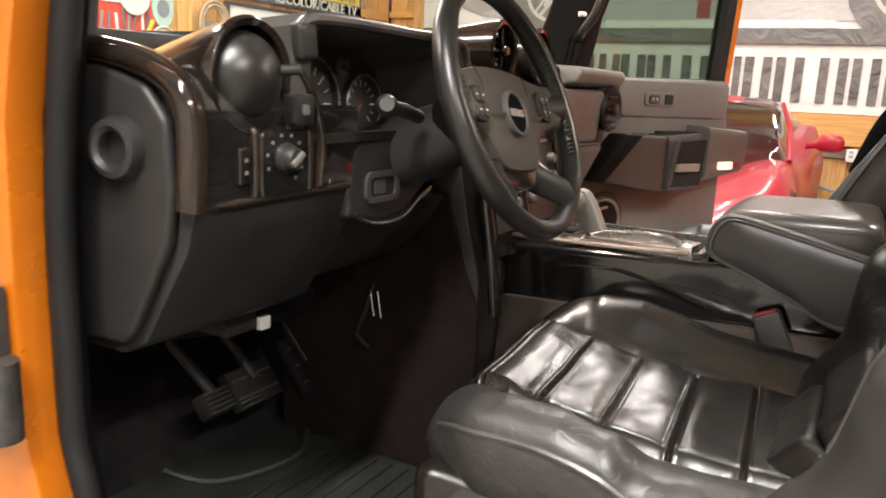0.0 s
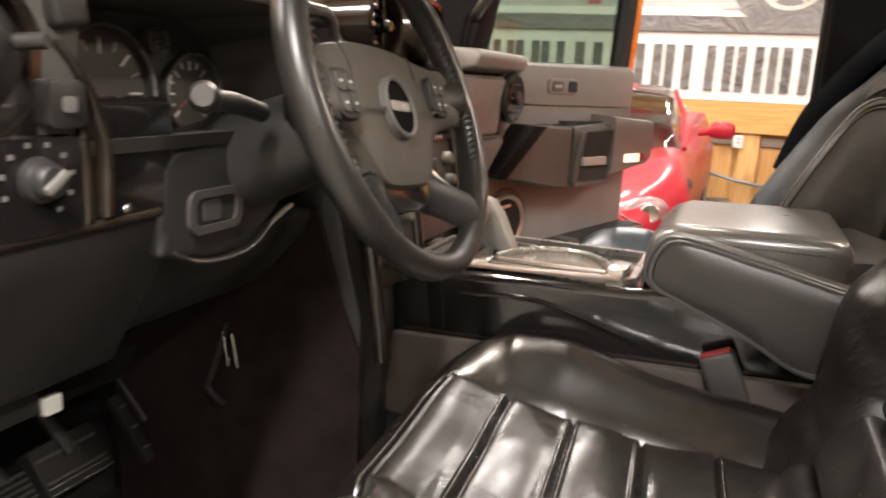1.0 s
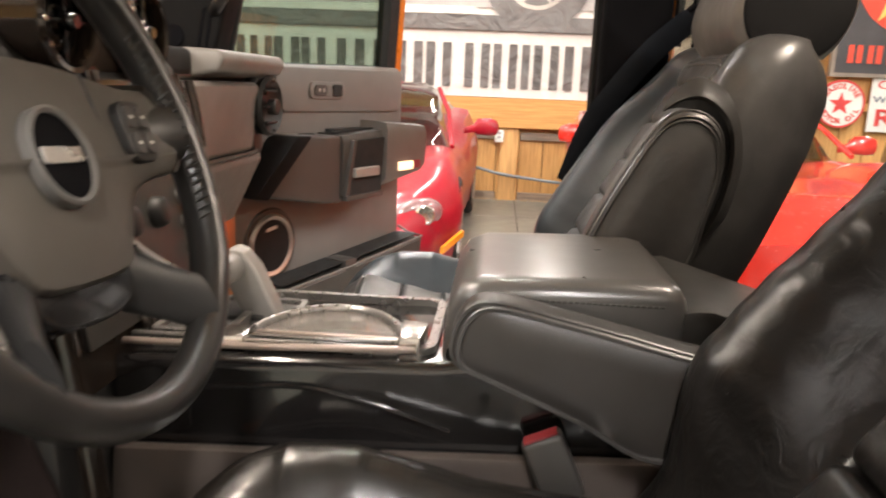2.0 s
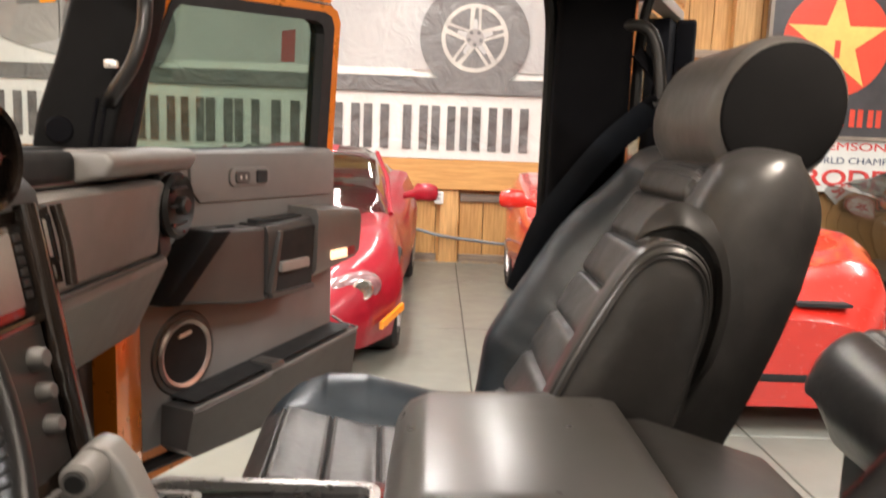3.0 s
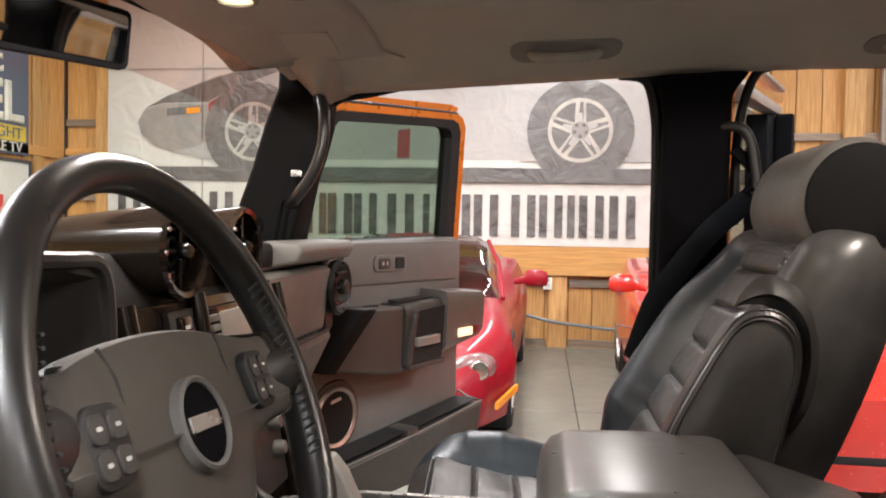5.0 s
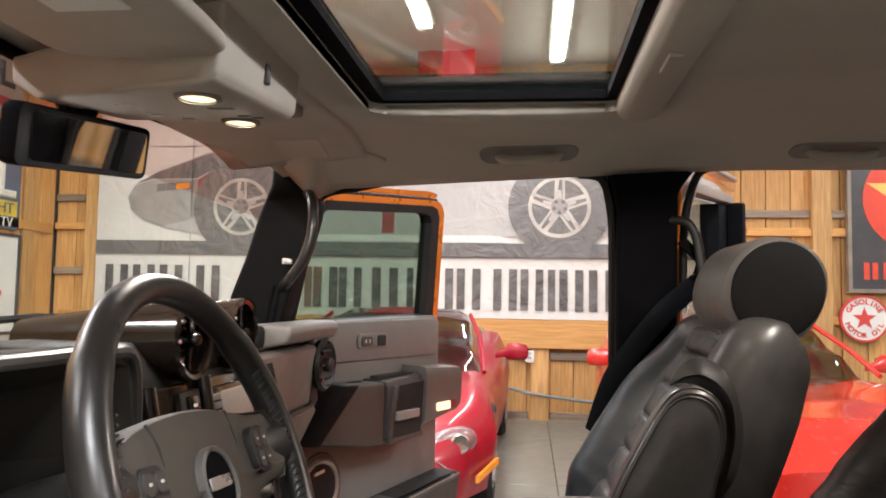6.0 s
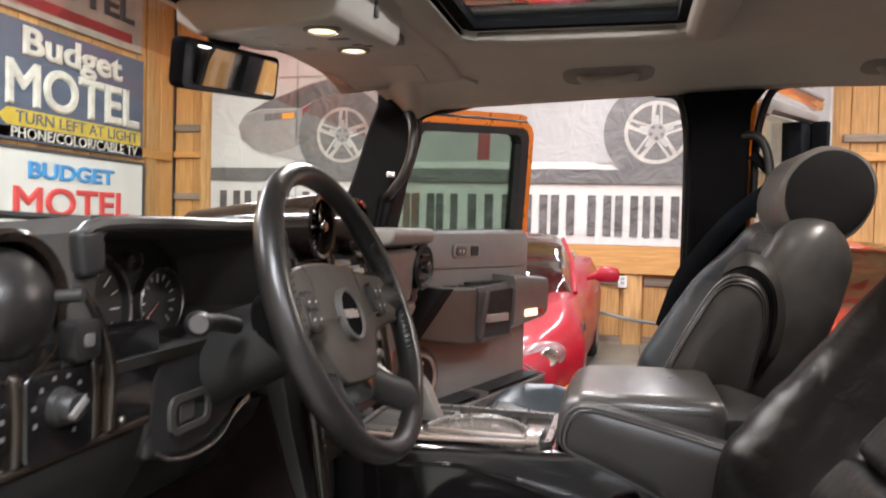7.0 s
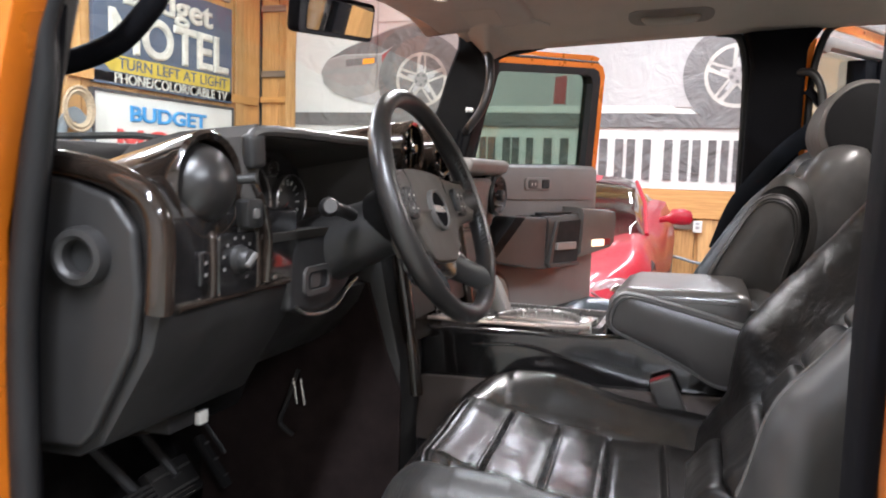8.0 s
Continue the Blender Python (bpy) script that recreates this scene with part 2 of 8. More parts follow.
WALL_PLAIN = material("plain_board_wall", (0.46, 0.43, 0.39), rough=0.8, vary=0.3, vary_scale=1.2)
VINYL = material("white_banner_vinyl", (0.62, 0.612, 0.58), rough=0.42, vary=0.06, vary_scale=2.2, wrinkle=0.8, wrinkle_scale=3.2, wrinkle_depth=0.02)
PRINT_GREY = material("grey_banner_print", (0.28, 0.277, 0.272), rough=0.42, vary=0.35, vary_scale=1.6, tone=(0.40, 0.392, 0.38), wrinkle=0.8, wrinkle_scale=3.2, wrinkle_depth=0.02)
PRINT_LIGHT = material("light_grey_banner_print", (0.27, 0.257, 0.242), rough=0.42, vary=0.3, vary_scale=2.4, tone=(0.23, 0.215, 0.205), wrinkle=0.8, wrinkle_scale=3.2, wrinkle_depth=0.02)
PRINT_DARK = material("charcoal_banner_print", (0.085, 0.082, 0.080), rough=0.38, vary=0.6, vary_scale=3.2, tone=(0.16, 0.153, 0.148), wrinkle=0.8, wrinkle_scale=3.2, wrinkle_depth=0.05)
PRINT_BLACK = material("black_banner_print", (0.048, 0.045, 0.044), rough=0.35, vary=0.5, vary_scale=4.5, tone=(0.15, 0.14, 0.135), wrinkle=0.8, wrinkle_scale=3.2, wrinkle_depth=0.05)
PRINT_RED = material("red_banner_print", (0.30, 0.040, 0.042), rough=0.42, vary=0.25, vary_scale=2)
PRINT_SILVER = material("silver_banner_print", (0.42, 0.40, 0.36), rough=0.42, vary=0.3, vary_scale=6, tone=(0.33, 0.31, 0.28), wrinkle=0.8, wrinkle_scale=3.2, wrinkle_depth=0.02)
# Navy raised a little: the windscreen's haze is put into the sign's colour.
SIGN_NAVY = material("faded_hazed_navy_sign", (0.075, 0.098, 0.15), rough=0.5, vary=0.35, vary_scale=3, tone=(0.095, 0.115, 0.16))
SIGN_WHITE = material("aged_white_sign", (0.70, 0.71, 0.67), rough=0.45, vary=0.08, vary_scale=3)
SIGN_CREAM = material("peeling_cream_letters", (0.68, 0.66, 0.58), rough=0.55, vary=0.25, vary_scale=9)
SIGN_YELLOW = material("faded_yellow_stripe", (0.62, 0.47, 0.055), rough=0.5, vary=0.2, vary_scale=6)
SIGN_BLUE = material("blue_letters", (0.06, 0.29, 0.62), rough=0.45, vary=0.1)
SIGN_RED = material("red_letters", (0.62, 0.06, 0.055), rough=0.45, vary=0.12)
SIGN_DARK = material("charcoal_sign", (0.060, 0.058, 0.062), rough=0.4, vary=0.25, vary_scale=3)
SIGN_BROWN = material("brown_grey_sign", (0.25, 0.21, 0.17), rough=0.5, vary=0.3, vary_scale=3)
SIGN_MINT = material("pale_mint_enamel", (0.42, 0.58, 0.50), rough=0.4, vary=0.15, vary_scale=9)
SIGN_PALE = material("faded_cream_sign", (0.40, 0.355, 0.30), rough=0.5, vary=0.25, vary_scale=3, tone=(0.29, 0.25, 0.21))
STAR_GOLD = material("yellow_star_enamel", (0.74, 0.52, 0.15), rough=0.35, vary=0.12, vary_scale=5)
STAR_RED = material("red_enamel", (0.66, 0.075, 0.045), rough=0.35, vary=0.12, vary_scale=4)
HOSE_BLUE = material("blue_grey_hose", (0.20, 0.23, 0.25), rough=0.5, vary=0.2)
ROPE = material("tan_coiled_rope", (0.45, 0.35, 0.23), rough=0.85, vary=0.3, vary_scale=40)

# ---- shape helpers ----
def finish(name, bm, mat, smooth=38):
    me = bpy.data.meshes.new(name)
    bmesh.ops.recalc_face_normals(bm, faces=bm.faces)
    bm.to_mesh(me)
    bm.free()
    me.materials.append(mat)
    if smooth:
        me.shade_smooth()
        me.set_sharp_from_angle(angle=radians(smooth))
    return me


ORIGIN = {}


def thing(name, at, label, category, group="", kind="", turn=0.0):
    """An Empty at the thing's base; its parts are built in world metres, or in its own where it is turned."""
    ob = new(name)
    ob.empty_display_size = 0.1
    ob.matrix_basis = pose(*at, 0, 0, turn)
    ORIGIN[ob.name] = Vector(at) if not turn else Vector((0, 0, 0))
    return tagged(ob, label, category, group, kind)


def root_of(ob):
    while ob.parent:
        ob = ob.parent
    return ob


def part(name, bm, mat, parent, label="", smooth=38):
    shift = ORIGIN.get(root_of(parent).name, Vector((0, 0, 0)))
    if shift.length:
        bmesh.ops.translate(bm, verts=bm.verts, vec=-shift)
    ob = new(name, finish(name, bm, mat, smooth))
    ob.parent = parent
    return tagged(ob, label)


def solo(name, bm, mat, label, category, group="", kind="", smooth=38):
    ob = new(name, finish(name, bm, mat, smooth))
    return tagged(ob, label, category, group, kind)


def merge(bm, tmp, m=None):
    if m is not None:
        bmesh.ops.transform(tmp, matrix=m, verts=tmp.verts)
    me = bpy.data.meshes.new("tmp")
    tmp.to_mesh(me)
    tmp.free()
    bm.from_mesh(me)
    bpy.data.meshes.remove(me)
    return bm


def box(lo, hi, bevel=0.0, seg=2, bm=None, m=None):
    bm = bm or bmesh.new()
    t = bmesh.new()
    lo, hi = Vector(lo), Vector(hi)
    bmesh.ops.create_cube(t, size=1.0, matrix=Matrix.Translation((lo + hi) / 2) @ Matrix.Diagonal((*(hi - lo), 1)))
    if bevel:
        bmesh.ops.bevel(t, geom=t.edges[:], offset=bevel, segments=seg, affect="EDGES", profile=0.6)
    return merge(bm, t, m)


def prism(poly, lo, hi, axis="y", bevel=0.0, seg=2, bm=None, m=None):
    """A flat outline drawn out along an axis: outline in (x, z) for y, (x, y) for z, (y, z) for x."""
    bm = bm or bmesh.new()
    t = bmesh.new()
    put = {"y": lambda a, b, c: (a, c, b), "z": lambda a, b, c: (a, b, c), "x": lambda a, b, c: (c, a, b)}[axis]
    base = [t.verts.new(put(a, b, lo)) for a, b in poly]
    top = [t.verts.new(put(a, b, hi)) for a, b in poly]
    n = len(poly)
    t.faces.new(base)
    t.faces.new(top[::-1])
    for i in range(n):
        t.faces.new((base[i], top[i], top[(i + 1) % n], base[(i + 1) % n]))
    bmesh.ops.recalc_face_normals(t, faces=t.faces)
    if bevel:
        rim = [e for e in t.edges if len(e.link_faces) == 2 and e.calc_face_angle(0) > radians(28)]
        bmesh.ops.bevel(t, geom=rim, offset=bevel, segments=seg, affect="EDGES", profile=0.6, clamp_overlap=True)
    return merge(bm, t, m)


def loft(rings, cap=True, bm=None, m=None, closed=True):
    bm = bm or bmesh.new()
    t = bmesh.new()
    rows = [[t.verts.new(p) for p in r] for r in rings]
    n = len(rows[0])
    for a, b in zip(rows, rows[1:]):
        for i in range(n if closed else n - 1):
            j = (i + 1) % n
            t.faces.new((a[i], a[j], b[j], b[i]))
    if cap:
        t.faces.new(rows[0][::-1])
        t.faces.new(rows[-1])
    bmesh.ops.recalc_face_normals(t, faces=t.faces)
    return merge(bm, t, m)


def smooth_line(pts, steps=6, closed=False):
    """A Catmull-Rom line through the points."""
    pts = [Vector(p) for p in pts]
    n = len(pts)
    out = []
    for i in range(n if closed else n - 1):
        p0, p1, p2, p3 = (pts[(i + k) % n] if closed else pts[min(max(i + k, 0), n - 1)] for k in (-1, 0, 1, 2))
        for s in range(steps):
            u = s / steps
            out.append(0.5 * (2 * p1 + (p2 - p0) * u + (2 * p0 - 5 * p1 + 4 * p2 - p3) * u * u + (3 * p1 - p0 - 3 * p2 + p3) * u ** 3))
    if not closed:
        out.append(pts[-1])
    return out


def tube(pts, r, seg=10, closed=False, bm=None, m=None, flat=1.0, radii=None):
    pts = [Vector(p) for p in pts]
    n = len(pts)
    rings = []
    side = None
    for i, p in enumerate(pts):
        a = pts[(i - 1) % n] if closed or i else p
        b = pts[(i + 1) % n] if closed or i < n - 1 else p
        d = (b - a).normalized()
        if side is None:
            side = d.cross(Vector((0.13, 0.31, 0.94))).normalized()
        side = (side - d * side.dot(d)).normalized()
        up = d.cross(side)
        rr = radii[i] if radii else r
        rings.append([p + side * (rr * math.cos(q)) + up * (rr * flat * math.sin(q)) for q in (math.tau * k / seg for k in range(seg))])
    if closed:
        rings.append(rings[0])
    return loft(rings, cap=not closed, bm=bm, m=m)


def lathe(profile, m=None, seg=28, bm=None, closed=False):
    """(radius, height) pairs turned round z."""
    rings = [[(r * math.cos(q), r * math.sin(q), h) for q in (math.tau * k / seg for k in range(seg))] for r, h in profile]
    if closed:
        rings.append(rings[0])
    return loft(rings, cap=not closed, bm=bm, m=m)


def axis_pose(at, way):
    return Matrix.Translation(at) @ Vector(way).to_track_quat("Z", "Y").to_matrix().to_4x4()


def disc(at, way, r, h, seg=24, bevel=0.0, bm=None):
    k = min(bevel, h * 0.45, r * 0.4)
    prof = [(r, 0), (r, h - k), (r - k, h)] if k else [(r, 0), (r, h)]
    return lathe(prof, axis_pose(at, way), seg, bm)


def circle2(r, n=32, cx=0.0, cy=0.0, sx=1.0, sy=1.0, a0=0.0):
    return [(cx + sx * r * math.cos(a0 + math.tau * i / n), cy + sy * r * math.sin(a0 + math.tau * i / n)) for i in range(n)]


def round_rect(w, h, r, n=5, cx=0.0, cy=0.0):
    out = []
    for sx, sy, a in ((1, 1, 0), (-1, 1, 90), (-1, -1, 180), (1, -1, 270)):
        for k in range(n + 1):
            q = radians(a + 90 * k / n)
            out.append((cx + sx * (w / 2 - r) + r * math.cos(q), cy + sy * (h / 2 - r) + r * math.sin(q)))
    return out


def smooth2(poly, steps=5):
    return [(p.x, p.y) for p in smooth_line([(a, b, 0) for a, b in poly], steps, True)]


def ease(x, a, b):
    t = min(1.0, max(0.0, (x - a) / (b - a)))
    return t * t * (3 - 2 * t)


def frame_prism(outer, inner, lo, hi, axis="y", bm=None, m=None):
    """A flat ring between two outlines with the same number of corners, drawn out along an axis."""
    put = {"y": lambda a, b, c: (a, c, b), "z": lambda a, b, c: (a, b, c), "x": lambda a, b, c: (c, a, b)}[axis]
    rings = [[put(a, b, c) for a, b in o] for o, c in ((outer, lo), (outer, hi), (inner, hi), (inner, lo), (outer, lo))]
    return loft(rings, cap=False, bm=bm, m=m)


def text_mesh(body, size, mat, name, parent, m, depth=0.004, bold=0.0, width=None, label=""):
    cu = bpy.data.curves.new(name, "FONT")
    cu.body, cu.size, cu.extrude, cu.bevel_depth, cu.align_x, cu.align_y = body, size, depth, bold, "CENTER", "CENTER"
    cu.bevel_resolution = 0
    tmp = bpy.data.objects.new(name, cu)
    scene.collection.objects.link(tmp)
    bpy.context.view_layer.update()
    me = bpy.data.meshes.new_from_object(tmp.evaluated_get(bpy.context.evaluated_depsgraph_get()))
    bpy.data.objects.remove(tmp)
    xs = [v.co.x for v in me.vertices]
    sx = width / (max(xs) - min(xs)) if width else 1.0
    shift = Matrix.Translation(-ORIGIN.get(root_of(parent).name, Vector((0, 0, 0))))
    me.transform(shift @ m @ Matrix.Diagonal((sx, 1, 1, 1)))
    # every letter becomes a part of its own
    bm = bmesh.new()
    bm.from_mesh(me)
    bpy.data.meshes.remove(me)
    left = set(bm.verts)
    last = None
    while left:
        seed = min(left, key=lambda v: v.index)
        group, stack = {seed}, [seed]
        while stack:
            v = stack.pop()
            for e in v.link_edges:
                w = e.other_vert(v)
                if w not in group:
                    group.add(w)
                    stack.append(w)
        left -= group
        order = {v: i for i, v in enumerate(sorted(group, key=lambda v: v.index))}
        faces = [f for f in bm.faces if f.verts[0] in group]
        piece = bpy.data.meshes.new("letter")
        piece.from_pydata([v.co[:] for v in order], [], [[order[v] for v in f.verts] for f in faces])
        piece.materials.append(mat)
        last = new("letter", piece)
        last.parent = parent
    bm.free()
    return last

# ---- the garage ----
WALL_Y, WALL_X = 7.55, -5.45
X_END, Y_BACK = 9.0, -6.0
FACE_Y = Matrix(((1, 0, 0, 0), (0, 0, -1, 0), (0, 1, 0, 0), (0, 0, 0, 1)))    # lettering on the side wall
FACE_X = Matrix(((0, 0, 1, 0), (1, 0, 0, 0), (0, 1, 0, 0), (0, 0, 0, 1)))     # lettering on the front wall

floor = solo("floor", box((WALL_X - 0.3, Y_BACK - 0.2, GROUND - 0.12), (X_END + 0.2, WALL_Y + 0.3, GROUND - 0.008)), JOINT, "dark joints under a grey concrete slab floor", "floor", kind="structure", smooth=0)
for i in range(-4, 8):
    for j in range(-5, 6):
        x0, y0 = 0.483 + 1.26 * (i - 1), 4.52 + 1.84 * (j - 2)
        x1, y1 = x0 + 1.26, y0 + 1.84
        if x0 > X_END or x1 < WALL_X or y0 > WALL_Y or y1 < Y_BACK:
            continue
        x0, x1, y0, y1 = max(x0, WALL_X - 0.2), min(x1, X_END), max(y0, Y_BACK), min(y1, WALL_Y + 0.1)
        s = new("slab", finish("slab", box((x0 + 0.004, y0 + 0.004, GROUND - 0.008), (x1 - 0.004, y1 - 0.004, GROUND), 0.003, 1), CONCRETE, 0))
        s.parent = floor

ceiling = solo("ceiling", box((WALL_X - 0.3, Y_BACK - 0.2, CEIL), (X_END + 0.2, WALL_Y + 0.3, CEIL + 0.1)), CEIL_METAL, "pale sheet-metal garage ceiling", "ceiling", kind="structure", smooth=0)
wall_side = solo("wall_side", box((WALL_X - 0.2, WALL_Y + 0.045, GROUND - 0.1), (X_END + 0.2, WALL_Y + 0.2, CEIL)), JOINT, "pine-boarded garage wall with posts and grey girts", "wall", kind="structure", smooth=0)
wall_front = solo("wall_front", box((WALL_X - 0.2, Y_BACK - 0.2, GROUND - 0.1), (WALL_X - 0.045, WALL_Y + 0.045, CEIL)), JOINT, "pine-boarded front wall behind old signs", "wall", kind="structure", smooth=0)
# Two unseen walls, added to close the garage and bounce light.
solo("wall_back", box((X_END, Y_BACK - 0.2, GROUND - 0.1), (X_END + 0.2, WALL_Y + 0.2, CEIL)), WALL_PLAIN, "unseen plain garage wall, added to close the room and bounce light", "wall", kind="structure", smooth=0)
solo("wall_near", box((WALL_X - 0.2, Y_BACK - 0.2, GROUND - 0.1), (X_END + 0.2, Y_BACK, CEIL)), WALL_PLAIN, "unseen plain garage wall, added to close the room and bounce light", "wall", kind="structure", smooth=0)

rnd = random.Random(5)
board_a = finish("board", box((0, -0.022, 0), (0.252, 0.022, CEIL - GROUND), 0.004, 1), PINE, 0)
x = WALL_X
while x < X_END - 0.2:
    b = new("board", board_a)
    b.location, b.parent = (x, WALL_Y + 0.022 + rnd.uniform(-0.003, 0.003), GROUND), wall_side
    x += 0.256 + rnd.uniform(0, 0.006)
y = Y_BACK
board_b = finish("board", box((-0.022, 0, 0), (0.022, 0.252, CEIL - GROUND), 0.004, 1), PINE, 0)
while y < WALL_Y - 0.25:
    b = new("board", board_b)
    b.location, b.parent = (WALL_X - 0.022 + rnd.uniform(-0.003, 0.003), y, GROUND), wall_front
    y += 0.256 + rnd.uniform(0, 0.006)


def timber(name, lo, hi, mat, parent, label=""):
    ob = new(name, finish(name, box(lo, hi, 0.005, 1), mat, 0))
    ob.parent = parent
    return tagged(ob, label)


for px in (-4.93, -2.2, 0.392, 3.39, 6.2):
    timber("post", (px - 0.10, WALL_Y - 0.10, GROUND), (px + 0.10, WALL_Y - 0.004, CEIL), PINE_POST, wall_side, "squared pine post")
timber("beam", (-5.3, WALL_Y - 0.145, 0.93), (2.55, WALL_Y - 0.105, 1.25), PINE_TRIM, wall_side, "wide orange pine plank")
for gz, gx0, gx1, gm in ((1.68, -5.44, -5.06, GIRT), (2.56, -5.44, -5.06, GIRT), (3.42, -5.44, -5.06, GIRT), (2.40, 2.5, 3.28, GIRT), (2.40, 3.5, 6.0, GIRT), (3.3, 2.5, 3.28, GIRT), (0.80, 0.51, 2.4, GIRT), (0.80, -2.0, 0.27, GIRT), (0.14, -2.0, 0.27, GIRT), (0.14, 0.51, 3.2, GIRT)):
    timber("girt", (gx0, WALL_Y - 0.05, gz), (gx1, WALL_Y - 0.004, gz + 0.085), gm, wall_side, "weathered grey girt")
for gz in (2.20, 1.25):
    timber("girt", (2.62, WALL_Y - 0.065, gz), (8.5, WALL_Y - 0.003, gz + 0.09), PINE_TRIM, wall_side)
timber("girt", (-5.44, WALL_Y - 0.065, 2.22), (-5.04, WALL_Y - 0.003, 2.30), PINE_TRIM, wall_side)
for gy in (6.98, 4.1, 1.4):
    timber("post", (WALL_X + 0.004, gy - 0.09, GROUND), (WALL_X + 0.04, gy + 0.09, CEIL), PINE_POST, wall_front, "squared pine post")
timber("girt", (WALL_X + 0.004, -4.0, 2.16), (WALL_X + 0.05, 7.4, 2.27), PINE_TRIM, wall_front)

for sx, sy, sl, power in STRIPS:
    lamp = thing("strip_lamp", (sx, sy, CEIL), "long white fluorescent strip lamp on the garage ceiling, most of the set added unseen", "ceiling lamp", "garage strip lamps")
    part("housing", box((sx - 0.10, sy - sl / 2 - 0.05, CEIL - 0.07), (sx + 0.10, sy + sl / 2 + 0.05, CEIL - 0.001), 0.01, 2), SIGN_WHITE, lamp)
    part("diffuser", box((sx - 0.07, sy - sl / 2, CEIL - 0.105), (sx + 0.07, sy + sl / 2, CEIL - 0.068), 0.015, 2), TUBE_LIT, lamp, "lit white diffuser")

# red cloth banner under the ceiling, seen through the sunroof
flag = bmesh.new()
cols = 14
rows = [[(-0.95 + 0.62 * i / cols, 6.9 + 0.03 * math.sin(i * 1.3 + k * 0.4), CEIL - 0.02 - 0.9 * k / 8) for i in range(cols + 1)] for k in range(9)]
loft(rows, cap=False, closed=False, bm=flag)
hung = solo("hanging_flag", flag, STAR_RED, "red cloth pennant hanging from the garage ceiling", "flag")
hung.modifiers.new("thick", "SOLIDIFY").thickness = 0.004

# ---- the wide vinyl banner ----
banner = thing("wall_banner", (-1.2, 7.40, 1.25), "wide white vinyl banner with printed sports car and black bars", "banner")
BY = WALL_Y - 0.15


def sheet(x0, x1, z0, z1, y, nx, nz, wave):
    rows = []
    for k in range(nz + 1):
        row = []
        for i in range(nx + 1):
            px, pz = x0 + (x1 - x0) * i / nx, z0 + (z1 - z0) * k / nz
            w = noise.noise((px * 1.1, 3.0, pz * 1.3)) + 0.45 * noise.noise((px * 4.2, 9.0, pz * 3.0))
            row.append((px, y + wave * w, pz))
        rows.append(row)
    return loft(rows, cap=False, closed=False)


part("vinyl", sheet(-4.84, 2.36, 1.25, 4.02, BY, 120, 44, 0.008), VINYL, banner, smooth=80)


def print_shape(poly, mat, layer, name="print", label=""):
    return part(name, prism(poly, BY - 0.014 - 0.004 * layer - 0.002, BY - 0.014 - 0.004 * layer, "y"), mat, banner, label, smooth=0)


def wavy_band(x0, x1, z0, z1, mat, layer, wave, name):
    """A printed band whose vinyl is creased."""
    return part(name, sheet(x0, x1, z0, z1, BY - 0.022 - 0.004 * layer, 150, 6, wave), mat, banner, smooth=80)


wavy_band(-4.83, 2.35, 1.925, 2.085, PRINT_DARK, 0, 0.006, "road_band")
# the printed car: body, nose, fender, wheels
body = [(-4.02, 2.25), (-4.25, 2.32), (-4.42, 2.45), (-4.46, 2.60), (-4.38, 2.74), (-4.10, 2.90), (-3.5, 3.12), (-2.75, 3.29), (-1.9, 3.38), (-1.0, 3.42), (2.2, 3.42), (2.33, 3.2), (2.33, 2.5), (2.1, 2.16), (-3.6, 2.16)]
print_shape(body, PRINT_GREY, 0, "car_body_print", "pale grey printed car body")
print_shape([(-4.02, 2.255), (-4.24, 2.325), (-4.41, 2.455), (-4.45, 2.60), (-4.37, 2.735), (-4.15, 2.80), (-3.6, 2.80), (-3.55, 2.42), (-3.72, 2.32)], PRINT_LIGHT, 1, "bumper_print")
print_shape([(-4.36, 2.76), (-4.1, 2.89), (-3.5, 3.10), (-2.8, 3.27), (-2.3, 3.32), (-2.6, 3.22), (-3.3, 2.98), (-3.62, 2.82), (-4.15, 2.815)], PRINT_DARK, 1, "bonnet_print")
print_shape([(-3.6, 2.80), (-3.30, 2.98), (-3.02, 3.06), (-3.35, 2.92), (-3.52, 2.55), (-3.50, 2.42), (-3.58, 2.42)], PRINT_RED, 2, "fender_print")
# Plain red strip on the banner, lined up with the door glass.
print_shape([(-1.40, 2.19), (-1.39, 2.50), (-1.25, 2.52), (-1.26, 2.19)], PRINT_RED, 1, "door_print")
print_shape([(-4.10, 2.66), (-3.68, 2.70), (-3.68, 2.78), (-4.10, 2.75)], PRINT_DARK, 2, "lamp_print")
print_shape([(-3.86, 2.685), (-3.70, 2.70), (-3.70, 2.765), (-3.86, 2.755)], AMBER, 3, "amber_lamp_print")
print_shape([(-2.4, 2.09), (0.05, 2.09), (-0.05, 2.17), (-2.4, 2.17)], VINYL, 2, "sill_stripe_print")
print_shape([(1.12, 2.09), (2.34, 2.09), (2.34, 2.17), (1.42, 2.17)], VINYL, 2, "sill_stripe_print")
